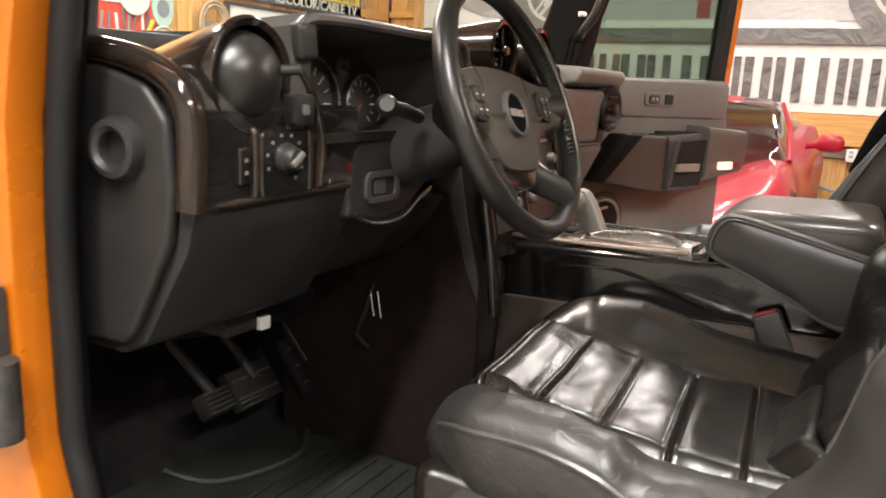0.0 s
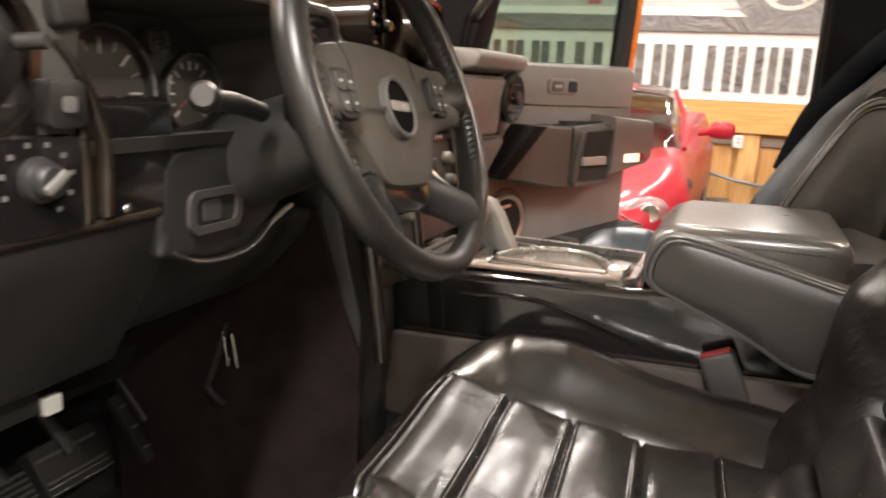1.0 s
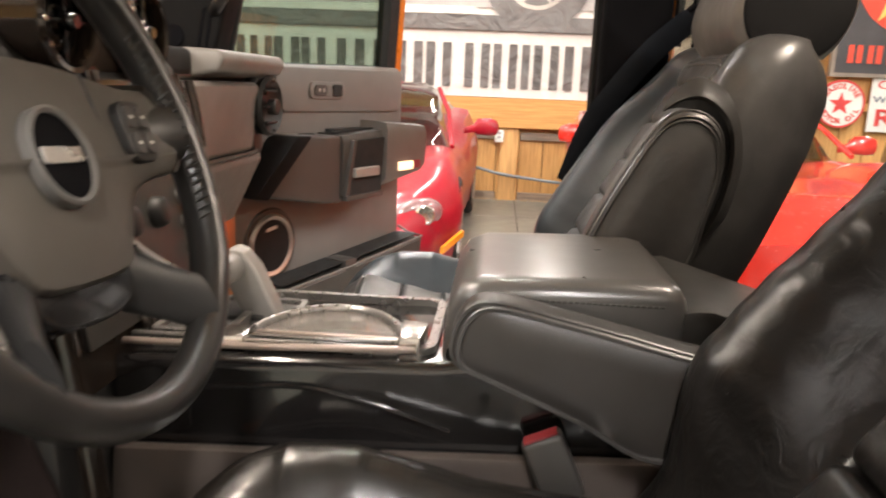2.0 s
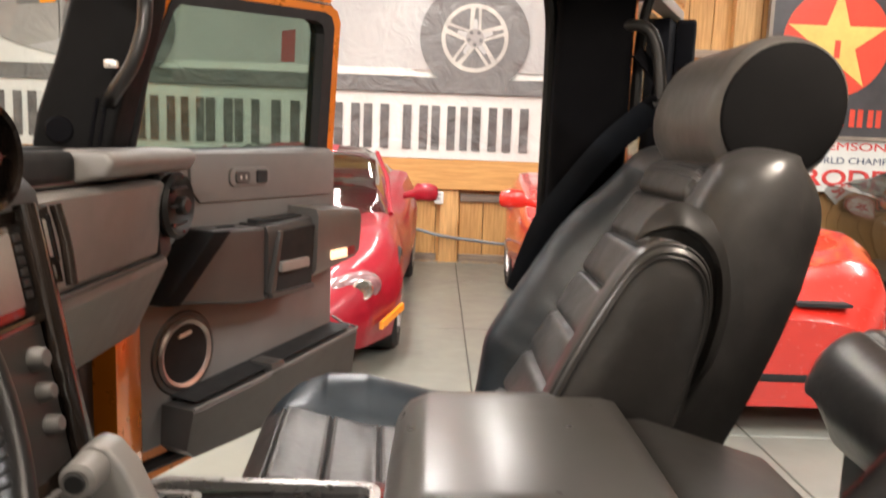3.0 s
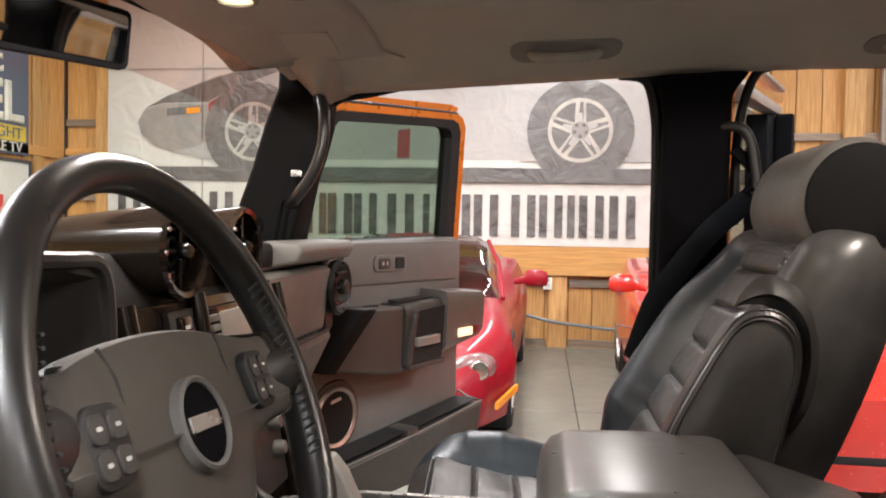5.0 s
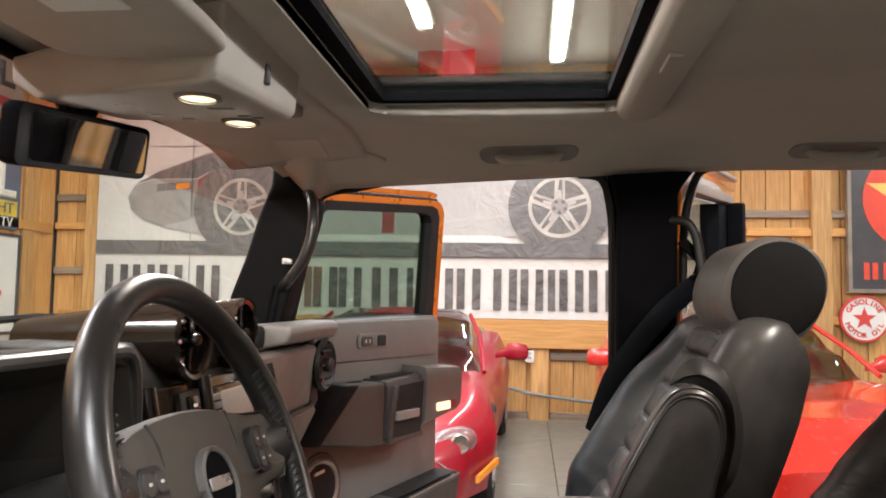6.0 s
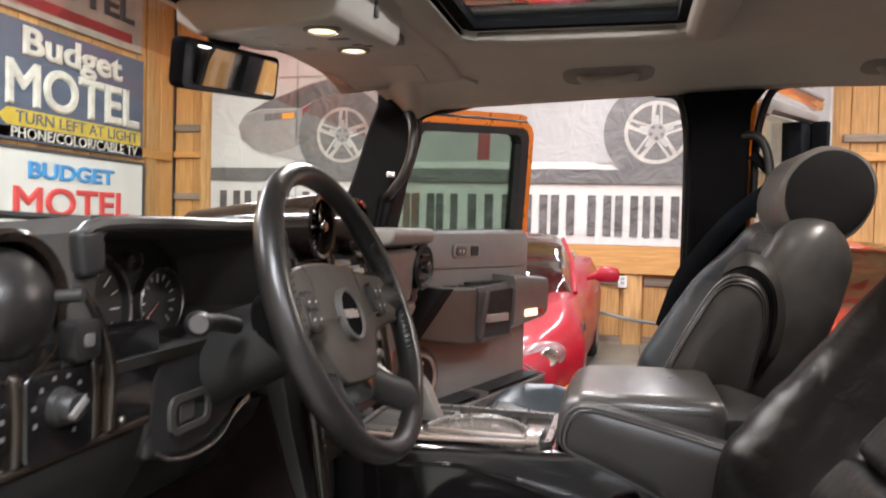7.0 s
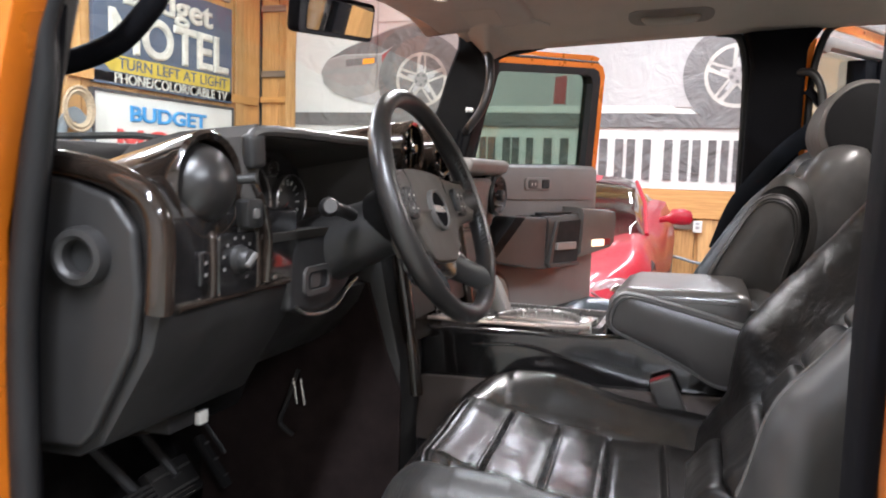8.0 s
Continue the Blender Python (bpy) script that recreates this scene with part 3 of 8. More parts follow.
for wx, wz, tr, rr in ((-3.06, 2.485, 0.56, 0.335), (0.595, 2.495, 0.55, 0.345)):
    print_shape([(wx + tr * 1.03 * math.cos(q), max(2.0, wz + tr * math.sin(q))) for q in (math.tau * k / 40 for k in range(40))], PRINT_DARK, 3, "tyre_print")
    rim = part("rim_print", frame_prism(circle2(rr, 40, wx, wz), circle2(rr * 0.88, 40, wx, wz), BY - 0.033, BY - 0.030), PRINT_SILVER, banner, smooth=0)
    for k in range(5):
        q = math.tau * (k / 5 + 0.25)
        c, s = math.cos(q), math.sin(q)
        for e0, e1, f0, f1 in ((-0.060, -0.034, -0.042, -0.018), (0.034, 0.060, 0.018, 0.042)):
            arm = [(wx + a * c - b * s, wz + a * s + b * c) for a, b in ((0.06, e0), (rr * 0.9, f0 - 0.016), (rr * 0.9, f1 + 0.010 * (1 if f0 > 0 else -1)), (0.06, e1))]
            print_shape(arm, PRINT_SILVER, 4, "spoke_print")
        print_shape([(wx + a * c - b * s, wz + a * s + b * c) for a, b in ((0.06, -0.034), (rr * 0.55, -0.016), (rr * 0.55, 0.016), (0.06, 0.034))], PRINT_GREY, 4, "spoke_print")
    print_shape(circle2(rr * 0.27, 24, wx, wz), PRINT_LIGHT, 5, "hub_print")
    for k in range(5):
        q = math.tau * (k / 5 + 0.35)
        print_shape(circle2(0.020, 12, wx + rr * 0.19 * math.cos(q), wz + rr * 0.19 * math.sin(q)), PRINT_DARK, 6, "bolt_print")
wavy_band(-2.35, 2.35, 1.93, 2.05, PRINT_DARK, 4, 0.010, "road_band")
# block lettering, as plain bars of the letters' size
LETTERS = [(-4.70, -4.42), (-4.36, -4.09), (-4.03, -3.75), (-3.58, -3.30), (-2.96, -2.86 + 0.05), (-2.76, -2.50), (-2.44, -2.20), (-2.18, -1.90), (-1.88, -1.62), (-1.50, -1.20), (-1.10, -0.88), (-0.845, -0.575), (-0.535, -0.27), (-0.125, 0.135), (0.175, 0.425), (0.475, 0.555), (0.60, 0.86), (0.92, 1.19), (1.37, 1.63), (1.70, 1.96)]
for a, b in LETTERS:
    w = b - a
    if w < 0.16:
        print_shape([(a, 1.345), (b, 1.345), (b, 1.80), (a, 1.80)], PRINT_BLACK, 0, "letter_bar")
    else:
        for c0, c1 in ((a, a + w * 0.34), (b - w * 0.34, b)):
            print_shape([(c0, 1.345), (c1, 1.345), (c1, 1.80), (c0, 1.80)], PRINT_BLACK, 0, "letter_bar")
part("seam", box((-3.675, BY - 0.02, 1.27), (-3.665, BY - 0.012, 4.0)), PRINT_GREY, banner, smooth=0)
part("seam", box((-4.82, BY - 0.02, 3.20), (2.34, BY - 0.012, 3.208)), PRINT_GREY, banner, smooth=0)

# ---- old signs on the front wall ----
SX = -5.40


def plate(name, y0, y1, z0, z1, mat, label, rim=None, depth=0.05):
    s = thing(name, (SX, (y0 + y1) / 2, z0), label, "sign")
    part("panel", box((SX - depth, y0, z0), (SX, y1, z1), 0.006, 2), mat, s, smooth=0)
    if rim:
        part("rim", frame_prism([(y0 - 0.03, z0 - 0.03), (y1 + 0.03, z0 - 0.03), (y1 + 0.03, z1 + 0.03), (y0 - 0.03, z1 + 0.03)], [(y0, z0), (y1, z0), (y1, z1), (y0, z1)], SX - depth, SX + 0.015, "x"), rim, s, smooth=0)
    return s


def on_x(y, z):
    return Matrix.Translation((SX + 0.006, y, z)) @ FACE_X


motel = plate("motel_sign", 4.50, 6.79, 2.14, 3.30, SIGN_NAVY, "weathered navy motel sign with cream lettering and yellow stripe")
text_mesh("Budget", 0.37, SIGN_CREAM, "lettering", motel, Matrix.Translation((0.006, 0, 0)) @ on_x(5.62, 3.10), bold=0.013, width=1.48)
text_mesh("MOTEL", 0.58, SIGN_CREAM, "lettering", motel, on_x(5.68, 2.67), bold=0.018, width=2.0)
part("stripe", prism([(4.62, 2.36), (4.72, 2.445), (6.74, 2.445), (6.74, 2.28), (4.72, 2.28)], SX, SX + 0.004, "x"), SIGN_YELLOW, motel, "faded yellow stripe", smooth=0)
text_mesh("TURN LEFT AT LIGHT", 0.165, SIGN_NAVY, "lettering", motel, on_x(5.75, 2.362), width=1.85)
text_mesh("PHONE/COLOR/CABLE TV", 0.155, SIGN_CREAM, "lettering", motel, on_x(5.72, 2.21), width=1.9)
white = plate("motel_sign", 4.50, 6.79, 1.02, 2.06, SIGN_WHITE, "white motel sign with blue and red lettering", SIGN_DARK)
text_mesh("BUDGET", 0.22, SIGN_BLUE, "lettering", white, on_x(5.62, 1.86), bold=0.008, width=1.28)
text_mesh("MOTEL", 0.40, SIGN_RED, "lettering", white, on_x(5.66, 1.54), bold=0.010, width=1.75)
top = plate("motel_sign", 4.50, 6.76, 3.38, 4.12, SIGN_PALE, "faded cream sign with dark lettering above the navy sign")
text_mesh("MOTEL", 0.36, SIGN_DARK, "lettering", top, on_x(5.72, 3.80), bold=0.014, width=1.72)
part("stripe", box((SX, 4.70, 3.455), (SX + 0.004, 6.56, 3.565)), PRINT_RED, top, "dull red lettering stripe", smooth=0)

# coiled rope and hose by the signs
coil = bmesh.new()
for k in range(6):
    r = 0.15 + 0.012 * k
    tube([(SX + 0.05 + 0.012 * (k % 3), 4.24 + r * math.sin(q) * 0.9, 1.85 + r * math.cos(q)) for q in (math.tau * i / 28 for i in range(28))], 0.014, 6, True, coil)
solo("coiled_rope", coil, ROPE, "tan coiled rope hanging on the boarded wall", "rope")
coil = bmesh.new()
for k in range(7):
    w = 0.10 + 0.022 * k
    tube(smooth_line([(SX + 0.03 + 0.01 * (k % 3), 4.20 - w, 1.0), (SX + 0.04, 4.20 - w, 1.6), (SX + 0.05, 4.20, 1.74 + 0.02 * k), (SX + 0.04, 4.20 + w, 1.6), (SX + 0.03, 4.20 + w, 1.0), (SX + 0.03, 4.20, 0.86 - 0.02 * k)], 6, True), 0.013, 6, True, coil)
solo("hanging_hose", coil, HOSE_BLUE, "blue-grey hose looped over a hook on the wall", "hose")

# tool board and small signs beside the rope
board = thing("tool_board", (SX, 3.0, 1.30), "orange-red board hung with small grey tools", "tool board")
part("panel", box((SX - 0.05, 2.30, 1.30), (SX - 0.02, 3.60, 2.05), 0.004, 1), STAR_RED, board, "orange-red painted panel", smooth=0)
part("header", box((SX - 0.02, 2.34, 1.93), (SX - 0.012, 3.22, 2.03)), SIGN_WHITE, board, "white header strip", smooth=0)
tools = random.Random(5)
for k in range(17):
    y, z, h = 2.42 + 0.068 * k, 1.90 - tools.uniform(0.0, 0.06), tools.uniform(0.12, 0.30)
    tilt = Matrix.Translation((SX - 0.01, y, z)) @ Matrix.Rotation(tools.uniform(-0.2, 0.2), 4, "X")
    part("tool", box((-0.010, -0.010, -h), (0.010, 0.010, 0.0), 0.004, 2, m=tilt), (PLASTIC_GREY, SATIN_GREY, PRINT_DARK, SIGN_WHITE)[k % 4], board)
part("tool", box((-0.012, -0.018, -0.11), (0.012, 0.018, 0.11), 0.006, 2, m=Matrix.Translation((SX, 3.50, 1.72)) @ Matrix.Rotation(-0.5, 4, "X")), SIGN_YELLOW, board, "yellow handle")
face = thing("round_sign", (SX, 3.36, 1.84), "round cream sign with a red spot", "sign")
part("panel", prism(circle2(0.16, 36, 3.36, 2.00), SX - 0.01, SX + 0.01, "x", 0.003, 1), SIGN_CREAM, face, smooth=30)
part("spot", prism(circle2(0.05, 20, 3.35, 2.07), SX + 0.010, SX + 0.013, "x"), SIGN_RED, face, smooth=0)
mint = thing("oval_sign", (SX, 3.68, 1.76), "pale mint-green oval sign on the boarded wall", "sign")
part("panel", prism(circle2(1, 36, 3.68, 1.95, 0.125, 0.19), SX - 0.03, SX - 0.01, "x", 0.003, 1), SIGN_MINT, mint, smooth=30)
part("print", prism(circle2(1, 24, 3.68, 1.93, 0.07, 0.08), SX - 0.010, SX - 0.006, "x"), HOSE_BLUE, mint, "dark print", smooth=0)
loops = thing("cable_coil", (SX, 3.66, 1.52), "white cable looped on a hook", "cable")
for k in range(3):
    r = 0.08 + 0.035 * k
    part("loop", tube([(SX + 0.012 * k, 3.66 + r * math.cos(q), 1.62 + r * math.sin(q)) for q in (math.tau * i / 24 for i in range(24))], 0.008, 6, True), SIGN_WHITE, loops)

# ---- signs on the side wall ----
star = thing("star_sign", (4.35, 7.49, 1.63), "charcoal enamel sign with a gold star in a red disc", "sign")
part("panel", box((3.67, 7.44, 1.63), (5.05, 7.49, 3.30), 0.008, 2), SIGN_DARK, star, smooth=0)
part("rim", frame_prism([(3.64, 1.60), (5.08, 1.60), (5.08, 3.33), (3.64, 3.33)], [(3.68, 1.64), (5.04, 1.64), (5.04, 3.29), (3.68, 3.29)], 7.425, 7.49), SIGN_BROWN, star, smooth=0)
part("red_disc", prism(circle2(0.56, 48, 4.36, 2.60), 7.434, 7.440), STAR_RED, star, "red enamel disc", smooth=0)
part("star", prism([((0.545 if k % 2 == 0 else 0.205) * math.cos(radians(90 + 36 * k)) + 4.36, (0.545 if k % 2 == 0 else 0.205) * math.sin(radians(90 + 36 * k)) + 2.60) for k in range(10)], 7.428, 7.434), STAR_GOLD, star, "gold five-pointed star", smooth=0)
part("monogram", box((4.34, 7.424, 2.44), (4.40, 7.428, 2.62)), STAR_RED, star, smooth=0)
for k in range(6):
    a = 3.80 + 0.195 * k
    for c0, c1 in ((a, a + 0.055), (a + 0.085, a + 0.14)):
        part("letter_bar", box((c0, 7.434, 1.74), (c1, 7.440, 1.92)), STAR_RED, star, smooth=0)
oil = thing("round_sign", (3.80, 7.49, 1.08), "small round white oil sign with a red star", "sign")
part("panel", prism(circle2(0.235, 40, 3.80, 1.325), 7.45, 7.49, bevel=0.004, seg=1), SIGN_WHITE, oil, smooth=30)
part("rim", frame_prism(circle2(0.245, 40, 3.80, 1.325), circle2(0.225, 40, 3.80, 1.325), 7.44, 7.49), SIGN_RED, oil, smooth=30)
part("star", prism([((0.125 if k % 2 == 0 else 0.05) * math.cos(radians(90 + 36 * k)) + 3.80, (0.125 if k % 2 == 0 else 0.05) * math.sin(radians(90 + 36 * k)) + 1.325) for k in range(10)], 7.445, 7.449), SIGN_RED, oil, smooth=0)
for word, a0, sgn in (("GASOLINE", 90, -1), ("MOTOR OIL", 270, 1)):
    for k, ch in enumerate(word):
        if ch == " ":
            continue
        q = radians(a0 + sgn * (k - (len(word) - 1) / 2) * 17)
        text_mesh(ch, 0.075, SIGN_RED, "lettering", oil, Matrix.Translation((3.80 + 0.178 * math.cos(q), 7.446, 1.325 + 0.178 * math.sin(q))) @ FACE_Y @ Matrix.Rotation(q + (-1 if sgn < 0 else 1) * math.pi / 2, 4, "Z"), depth=0.002, bold=0.002)
rodeo = thing("rodeo_sign", (4.75, 7.49, 1.05), "white rodeo poster sign with red lettering", "sign")
part("panel", box((4.10, 7.46, 1.05), (5.55, 7.49, 1.60), 0.004, 1), SIGN_WHITE, rodeo, smooth=0)
text_mesh("CLEMSON IPR", 0.12, SIGN_RED, "lettering", rodeo, Matrix.Translation((4.75, 7.457, 1.53)) @ FACE_Y, depth=0.002, width=1.2)
text_mesh("WORLD CHAMPIONSH", 0.10, SIGN_NAVY, "lettering", rodeo, Matrix.Translation((4.78, 7.457, 1.38)) @ FACE_Y, depth=0.002, width=1.3)
text_mesh("RODEO", 0.24, SIGN_RED, "lettering", rodeo, Matrix.Translation((4.74, 7.457, 1.19)) @ FACE_Y, depth=0.002, bold=0.005, width=1.15)

outlet = thing("wall_outlet", (0.28, 7.45, 0.79), "white plastic outlet box on a pine post", "outlet")
part("cover", box((0.235, 7.40, 0.775), (0.33, 7.449, 0.905), 0.008, 2), SIGN_WHITE, outlet)
for dz in (0.03, 0.075):
    part("socket", box((0.262, 7.396, 0.785 + dz), (0.303, 7.401, 0.815 + dz), 0.004, 1), PRINT_GREY, outlet)
outlet = thing("wall_outlet", (3.28, 7.45, 1.39), "white plastic switch box on the boarded wall", "outlet")
part("cover", box((3.225, 7.40, 1.385), (3.335, 7.449, 1.53), 0.008, 2), SIGN_WHITE, outlet)
part("cable_pipe", tube([(3.29, 7.43, 1.385), (3.29, 7.43, 0.60)], 0.013, 8), PINE_POST, outlet)
solo("wall_hose", tube(smooth_line([(-1.4, 7.42, 0.62), (-0.6, 7.41, 0.54), (0.0, 7.40, 0.50), (0.28, 7.40, 0.44), (0.6, 7.40, 0.40), (1.1, 7.41, 0.36), (1.7, 7.42, 0.40), (2.4, 7.42, 0.46)]), 0.017, 8), HOSE_BLUE, "blue-grey hose slung along the boarded wall", "hose")
grit = bmesh.new()
for k in range(260):
    gx, gy = rnd.uniform(-1.6, 1.6), 7.50 - abs(rnd.gauss(0, 0.05))
    s = rnd.uniform(0.006, 0.02)
    box((gx - s, gy - s, GROUND), (gx + s, gy + s, GROUND + s * 0.6), bm=grit, m=None)
solo("leaf_litter", grit, ROPE, "brown dirt and litter along the wall base", "litter", kind="stuff", smooth=0)

# ---- the truck's shell ----
truck = thing("off_road_truck", (0.5, 0, GROUND), "orange off-road truck with its side doors open, seen from inside", "truck")
FLOOR_Z = 0.60


def roof_z(px, py):
    a = abs(py)
    drop = 0.0 if a < 0.42 else 0.074 * min(1.0, (a - 0.42) / 0.34) ** 2.5
    front = 0.0 if px > -0.25 else 0.045 * ((-0.25 - px) / 0.25) ** 1.6 * (0.30 + 0.70 * ease(py, -0.15, 0.35))
    rise = 0.05 * max(-0.3, min(0.6, px - 0.1)) * min(1.0, max(0.0, (a - 0.5) / 0.25))
    return 1.838 - drop - front + rise


SUN = (-0.04, 0.44, -0.385, 0.385)


def roof_grid(dz, mat, name, label, edge, grow=0.0):
    hole = (SUN[0] - grow, SUN[1] + grow, SUN[2] - grow, SUN[3] + grow)
    xs = [-0.47, -0.42, -0.36, -0.30, -0.24, -0.16, hole[0], 0.08, 0.2, 0.32, hole[1], 0.6, 0.8, 1.1, 1.5, 1.9, 2.3]
    ys = [-edge, -0.74, -0.70, -0.65, -0.58, -0.50, -0.452, hole[2], -0.25, 0, 0.25, hole[3], 0.452, 0.50, 0.58, 0.65, 0.70, 0.74, edge]
    t = bmesh.new()
    def bow(px, py):
        return px if px > -0.16 else -0.16 + (px + 0.16) * (0.31 - 0.17 * (py / 0.775) ** 2) / 0.31

    v = [[t.verts.new((bow(px, py), py, roof_z(bow(px, py), py) + dz)) for py in ys] for px in xs]
    for i in range(len(xs) - 1):
        for j in range(len(ys) - 1):
            mx, my = (xs[i] + xs[i + 1]) / 2, (ys[j] + ys[j + 1]) / 2
            if hole[0] < mx < hole[1] and hole[2] < my < hole[3]:
                continue
            t.faces.new((v[i][j], v[i + 1][j], v[i + 1][j + 1], v[i][j + 1]))
    ob = part(name, t, mat, truck, label, smooth=60)
    md = ob.modifiers.new("thick", "SOLIDIFY")
    md.thickness, md.offset = 0.02, 1 if dz > 0 else -1
    return ob


roof_grid(0.0, HEADLINER, "headliner", "beige cloth headliner", 0.775)
roof_grid(0.045, ORANGE, "roof", "orange roof panel", 0.84, 0.055)
part("sunroof_frame", frame_prism([(-0.045, -0.39), (0.445, -0.39), (0.445, 0.39), (-0.045, 0.39)], [(-0.012, -0.36), (0.412, -0.36), (0.412, 0.36), (-0.012, 0.36)], 1.842, 1.866, "z"), PILLAR, truck, "black sunroof frame", smooth=0)
part("sunroof_well", frame_prism([(SUN[0] - 0.054, SUN[2] - 0.054), (SUN[1] + 0.054, SUN[2] - 0.054), (SUN[1] + 0.054, SUN[3] + 0.054), (SUN[0] - 0.054, SUN[3] + 0.054)], [(SUN[0] - 0.040, SUN[2] - 0.040), (SUN[1] + 0.040, SUN[2] - 0.040), (SUN[1] + 0.040, SUN[3] + 0.040), (SUN[0] - 0.040, SUN[3] + 0.040)], 1.845, 1.912, "z"), PILLAR, truck, "black sunroof well", smooth=0)
part("sunroof_lip", frame_prism(round_rect(0.53, 0.82, 0.05, 5, 0.2, 0), round_rect(0.48, 0.77, 0.03, 5, 0.2, 0), 1.822, 1.842, "z"), BEIGE_PLASTIC, truck, "beige sunroof lip")
glass = part("sunroof_glass", box((-0.0115, -0.3595, 1.856), (0.4115, 0.3595, 1.860)), pane("sunroof_glass", (0.78, 0.83, 0.78), 1.4), truck, "tinted glass sunroof", smooth=0)
glass.visible_shadow = False
part("sunshade", prism([(0.43, 1.812), (0.445, 1.80), (0.475, 1.797), (0.505, 1.806), (0.51, 1.845), (0.43, 1.845)], -0.36, 0.37, "y", 0.006), HEADLINER, truck, "beige sliding sunshade edge")
part("shade_grip", box((0.455, -0.03, 1.792), (0.475, 0.05, 1.80), 0.004, 2), BEIGE_PLASTIC, truck)

for side in (1, -1):
    # windscreen pillar, inner trim and outer skin
    inner = [(-0.470, 1.34), (-0.335, 1.34), (-0.317, 1.404), (-0.291, 1.499), (-0.262, 1.583), (-0.244, 1.65), (-0.238, 1.70), (-0.262, 1.735), (-0.300, 1.775), (-0.325, 1.81), (-0.350, 1.81), (-0.352, 1.733), (-0.383, 1.653), (-0.410, 1.56), (-0.447, 1.46)]
    if side > 0:
        part("windscreen_pillar", prism(inner, 0.705, 0.79, "y", 0.012, 3), PILLAR_GREY, truck, "black windscreen pillar trim")
        outer = [(-0.45, 1.30), (-0.380, 1.36), (-0.345, 1.56), (-0.30, 1.72), (-0.24, 1.90), (-0.32, 1.90), (-0.385, 1.6)]
    else:
        part("windscreen_pillar", prism([(-0.46, 1.34), (-0.322, 1.345), (-0.310, 1.415), (-0.298, 1.461), (-0.277, 1.537), (-0.250, 1.63), (-0.215, 1.75), (-0.19, 1.80), (-0.32, 1.80), (-0.37, 1.60)], -0.825, -0.875, "y", 0.010, 3), PLASTIC_DARK, truck, "black windscreen pillar trim")
        part("pillar_skin", prism([(-0.130, 1.93), (-0.188, 1.70), (-0.233, 1.513), (-0.254, 1.434), (-0.278, 1.35), (-0.295, 1.28), (-0.301, 1.07), (-0.298, 0.94), (-0.274, 0.86), (-0.26, 0.45), (-0.66, 0.45), (-0.66, 1.30), (-0.50, 1.34), (-0.40, 1.60), (-0.33, 1.93)], -0.955, -0.91, "y", 0.010, 2), ORANGE, truck, "orange pillar skin")
        part("hinge_pillar_trim", box((-0.62, -0.88, 0.55), (-0.315, -0.862, 1.33), 0.012, 2), PLASTIC, truck)
    if side > 0:
        part("pillar_skin", prism(outer, 0.80, 0.87, "y", 0.012, 2), ORANGE, truck, "orange pillar skin")
        part("hinge_pillar", box((-0.66, 0.80, 0.45), (-0.355, 0.93, 1.37), 0.015, 2), ORANGE, truck, "orange hinge pillar")
        part("hinge_pillar_trim", box((-0.62, 0.74, 0.55), (-0.40, 0.80, 1.33), 0.012, 2), PLASTIC, truck)
    # middle pillar
    if side > 0:
        post = [(0.475, 0.55), (0.475, 1.30), (0.478, 1.69), (0.455, 1.765), (0.44, 1.82), (0.69, 1.82), (0.660, 1.78), (0.620, 1.725), (0.616, 1.3), (0.67, 0.55)]
        part("middle_pillar", prism(post, 0.765, 0.85, "y", 0.018, 3), PILLAR, truck, "black middle pillar trim")
        part("middle_pillar_edge", tube(smooth_line([(0.474, 0.83, 0.6), (0.474, 0.83, 1.3), (0.472, 0.815, 1.60), (0.464, 0.80, 1.695), (0.442, 0.79, roof_z(0.425, 0.775) - 0.022), (0.385, 0.785, roof_z(0.375, 0.775) - 0.008)]), 0.012, 8), RUBBER, truck)
    else:
        post = [(0.520, 0.55), (0.514, 1.25), (0.525, 1.70), (0.51, 1.81), (0.70, 1.81), (0.69, 1.3), (0.72, 0.55)]
        part("middle_pillar", prism(post, -0.80, -0.89, "y", 0.018, 3), PILLAR, truck, "black middle pillar trim")
        part("middle_pillar_skin", prism([(0.522, 0.5), (0.522, 1.25), (0.54, 1.8), (0.74, 1.8), (0.76, 0.5)], -0.905, -0.95, "y", 0.012, 2), ORANGE, truck, "orange middle pillar skin")
    part("rear_pillar", prism([(1.55, 0.55), (1.60, 1.81), (1.85, 1.81), (1.95, 0.55)], 0.765 * side, 0.88 * side, "y", 0.015, 2), PILLAR, truck)
    part("sill", box((-0.45, 0.78 * side if side > 0 else -0.94, 0.50), (1.7, 0.94 * side if side > 0 else -0.78, 0.63), 0.02, 2), PLASTIC, truck, "black scuffed door sill")
    part("cant_rail", prism([(-0.25, 1.800), (2.2, 1.800), (2.2, 1.87), (-0.30, 1.87)], 0.795 * side, 0.86 * side, "y", 0.01, 2), PILLAR, truck, "black inner cant rail")
    # rubber seal of the front door opening
    line = [(-0.10, 0.785, roof_z(-0.10, 0.775) - 0.008), (-0.165, 0.788, 1.734), (-0.224, 0.79, 1.725), (-0.254, 0.79, 1.708), (-0.272, 0.80, 1.675), (-0.286, 0.815, 1.62), (-0.305, 0.83, 1.53), (-0.335, 0.84, 1.40)]
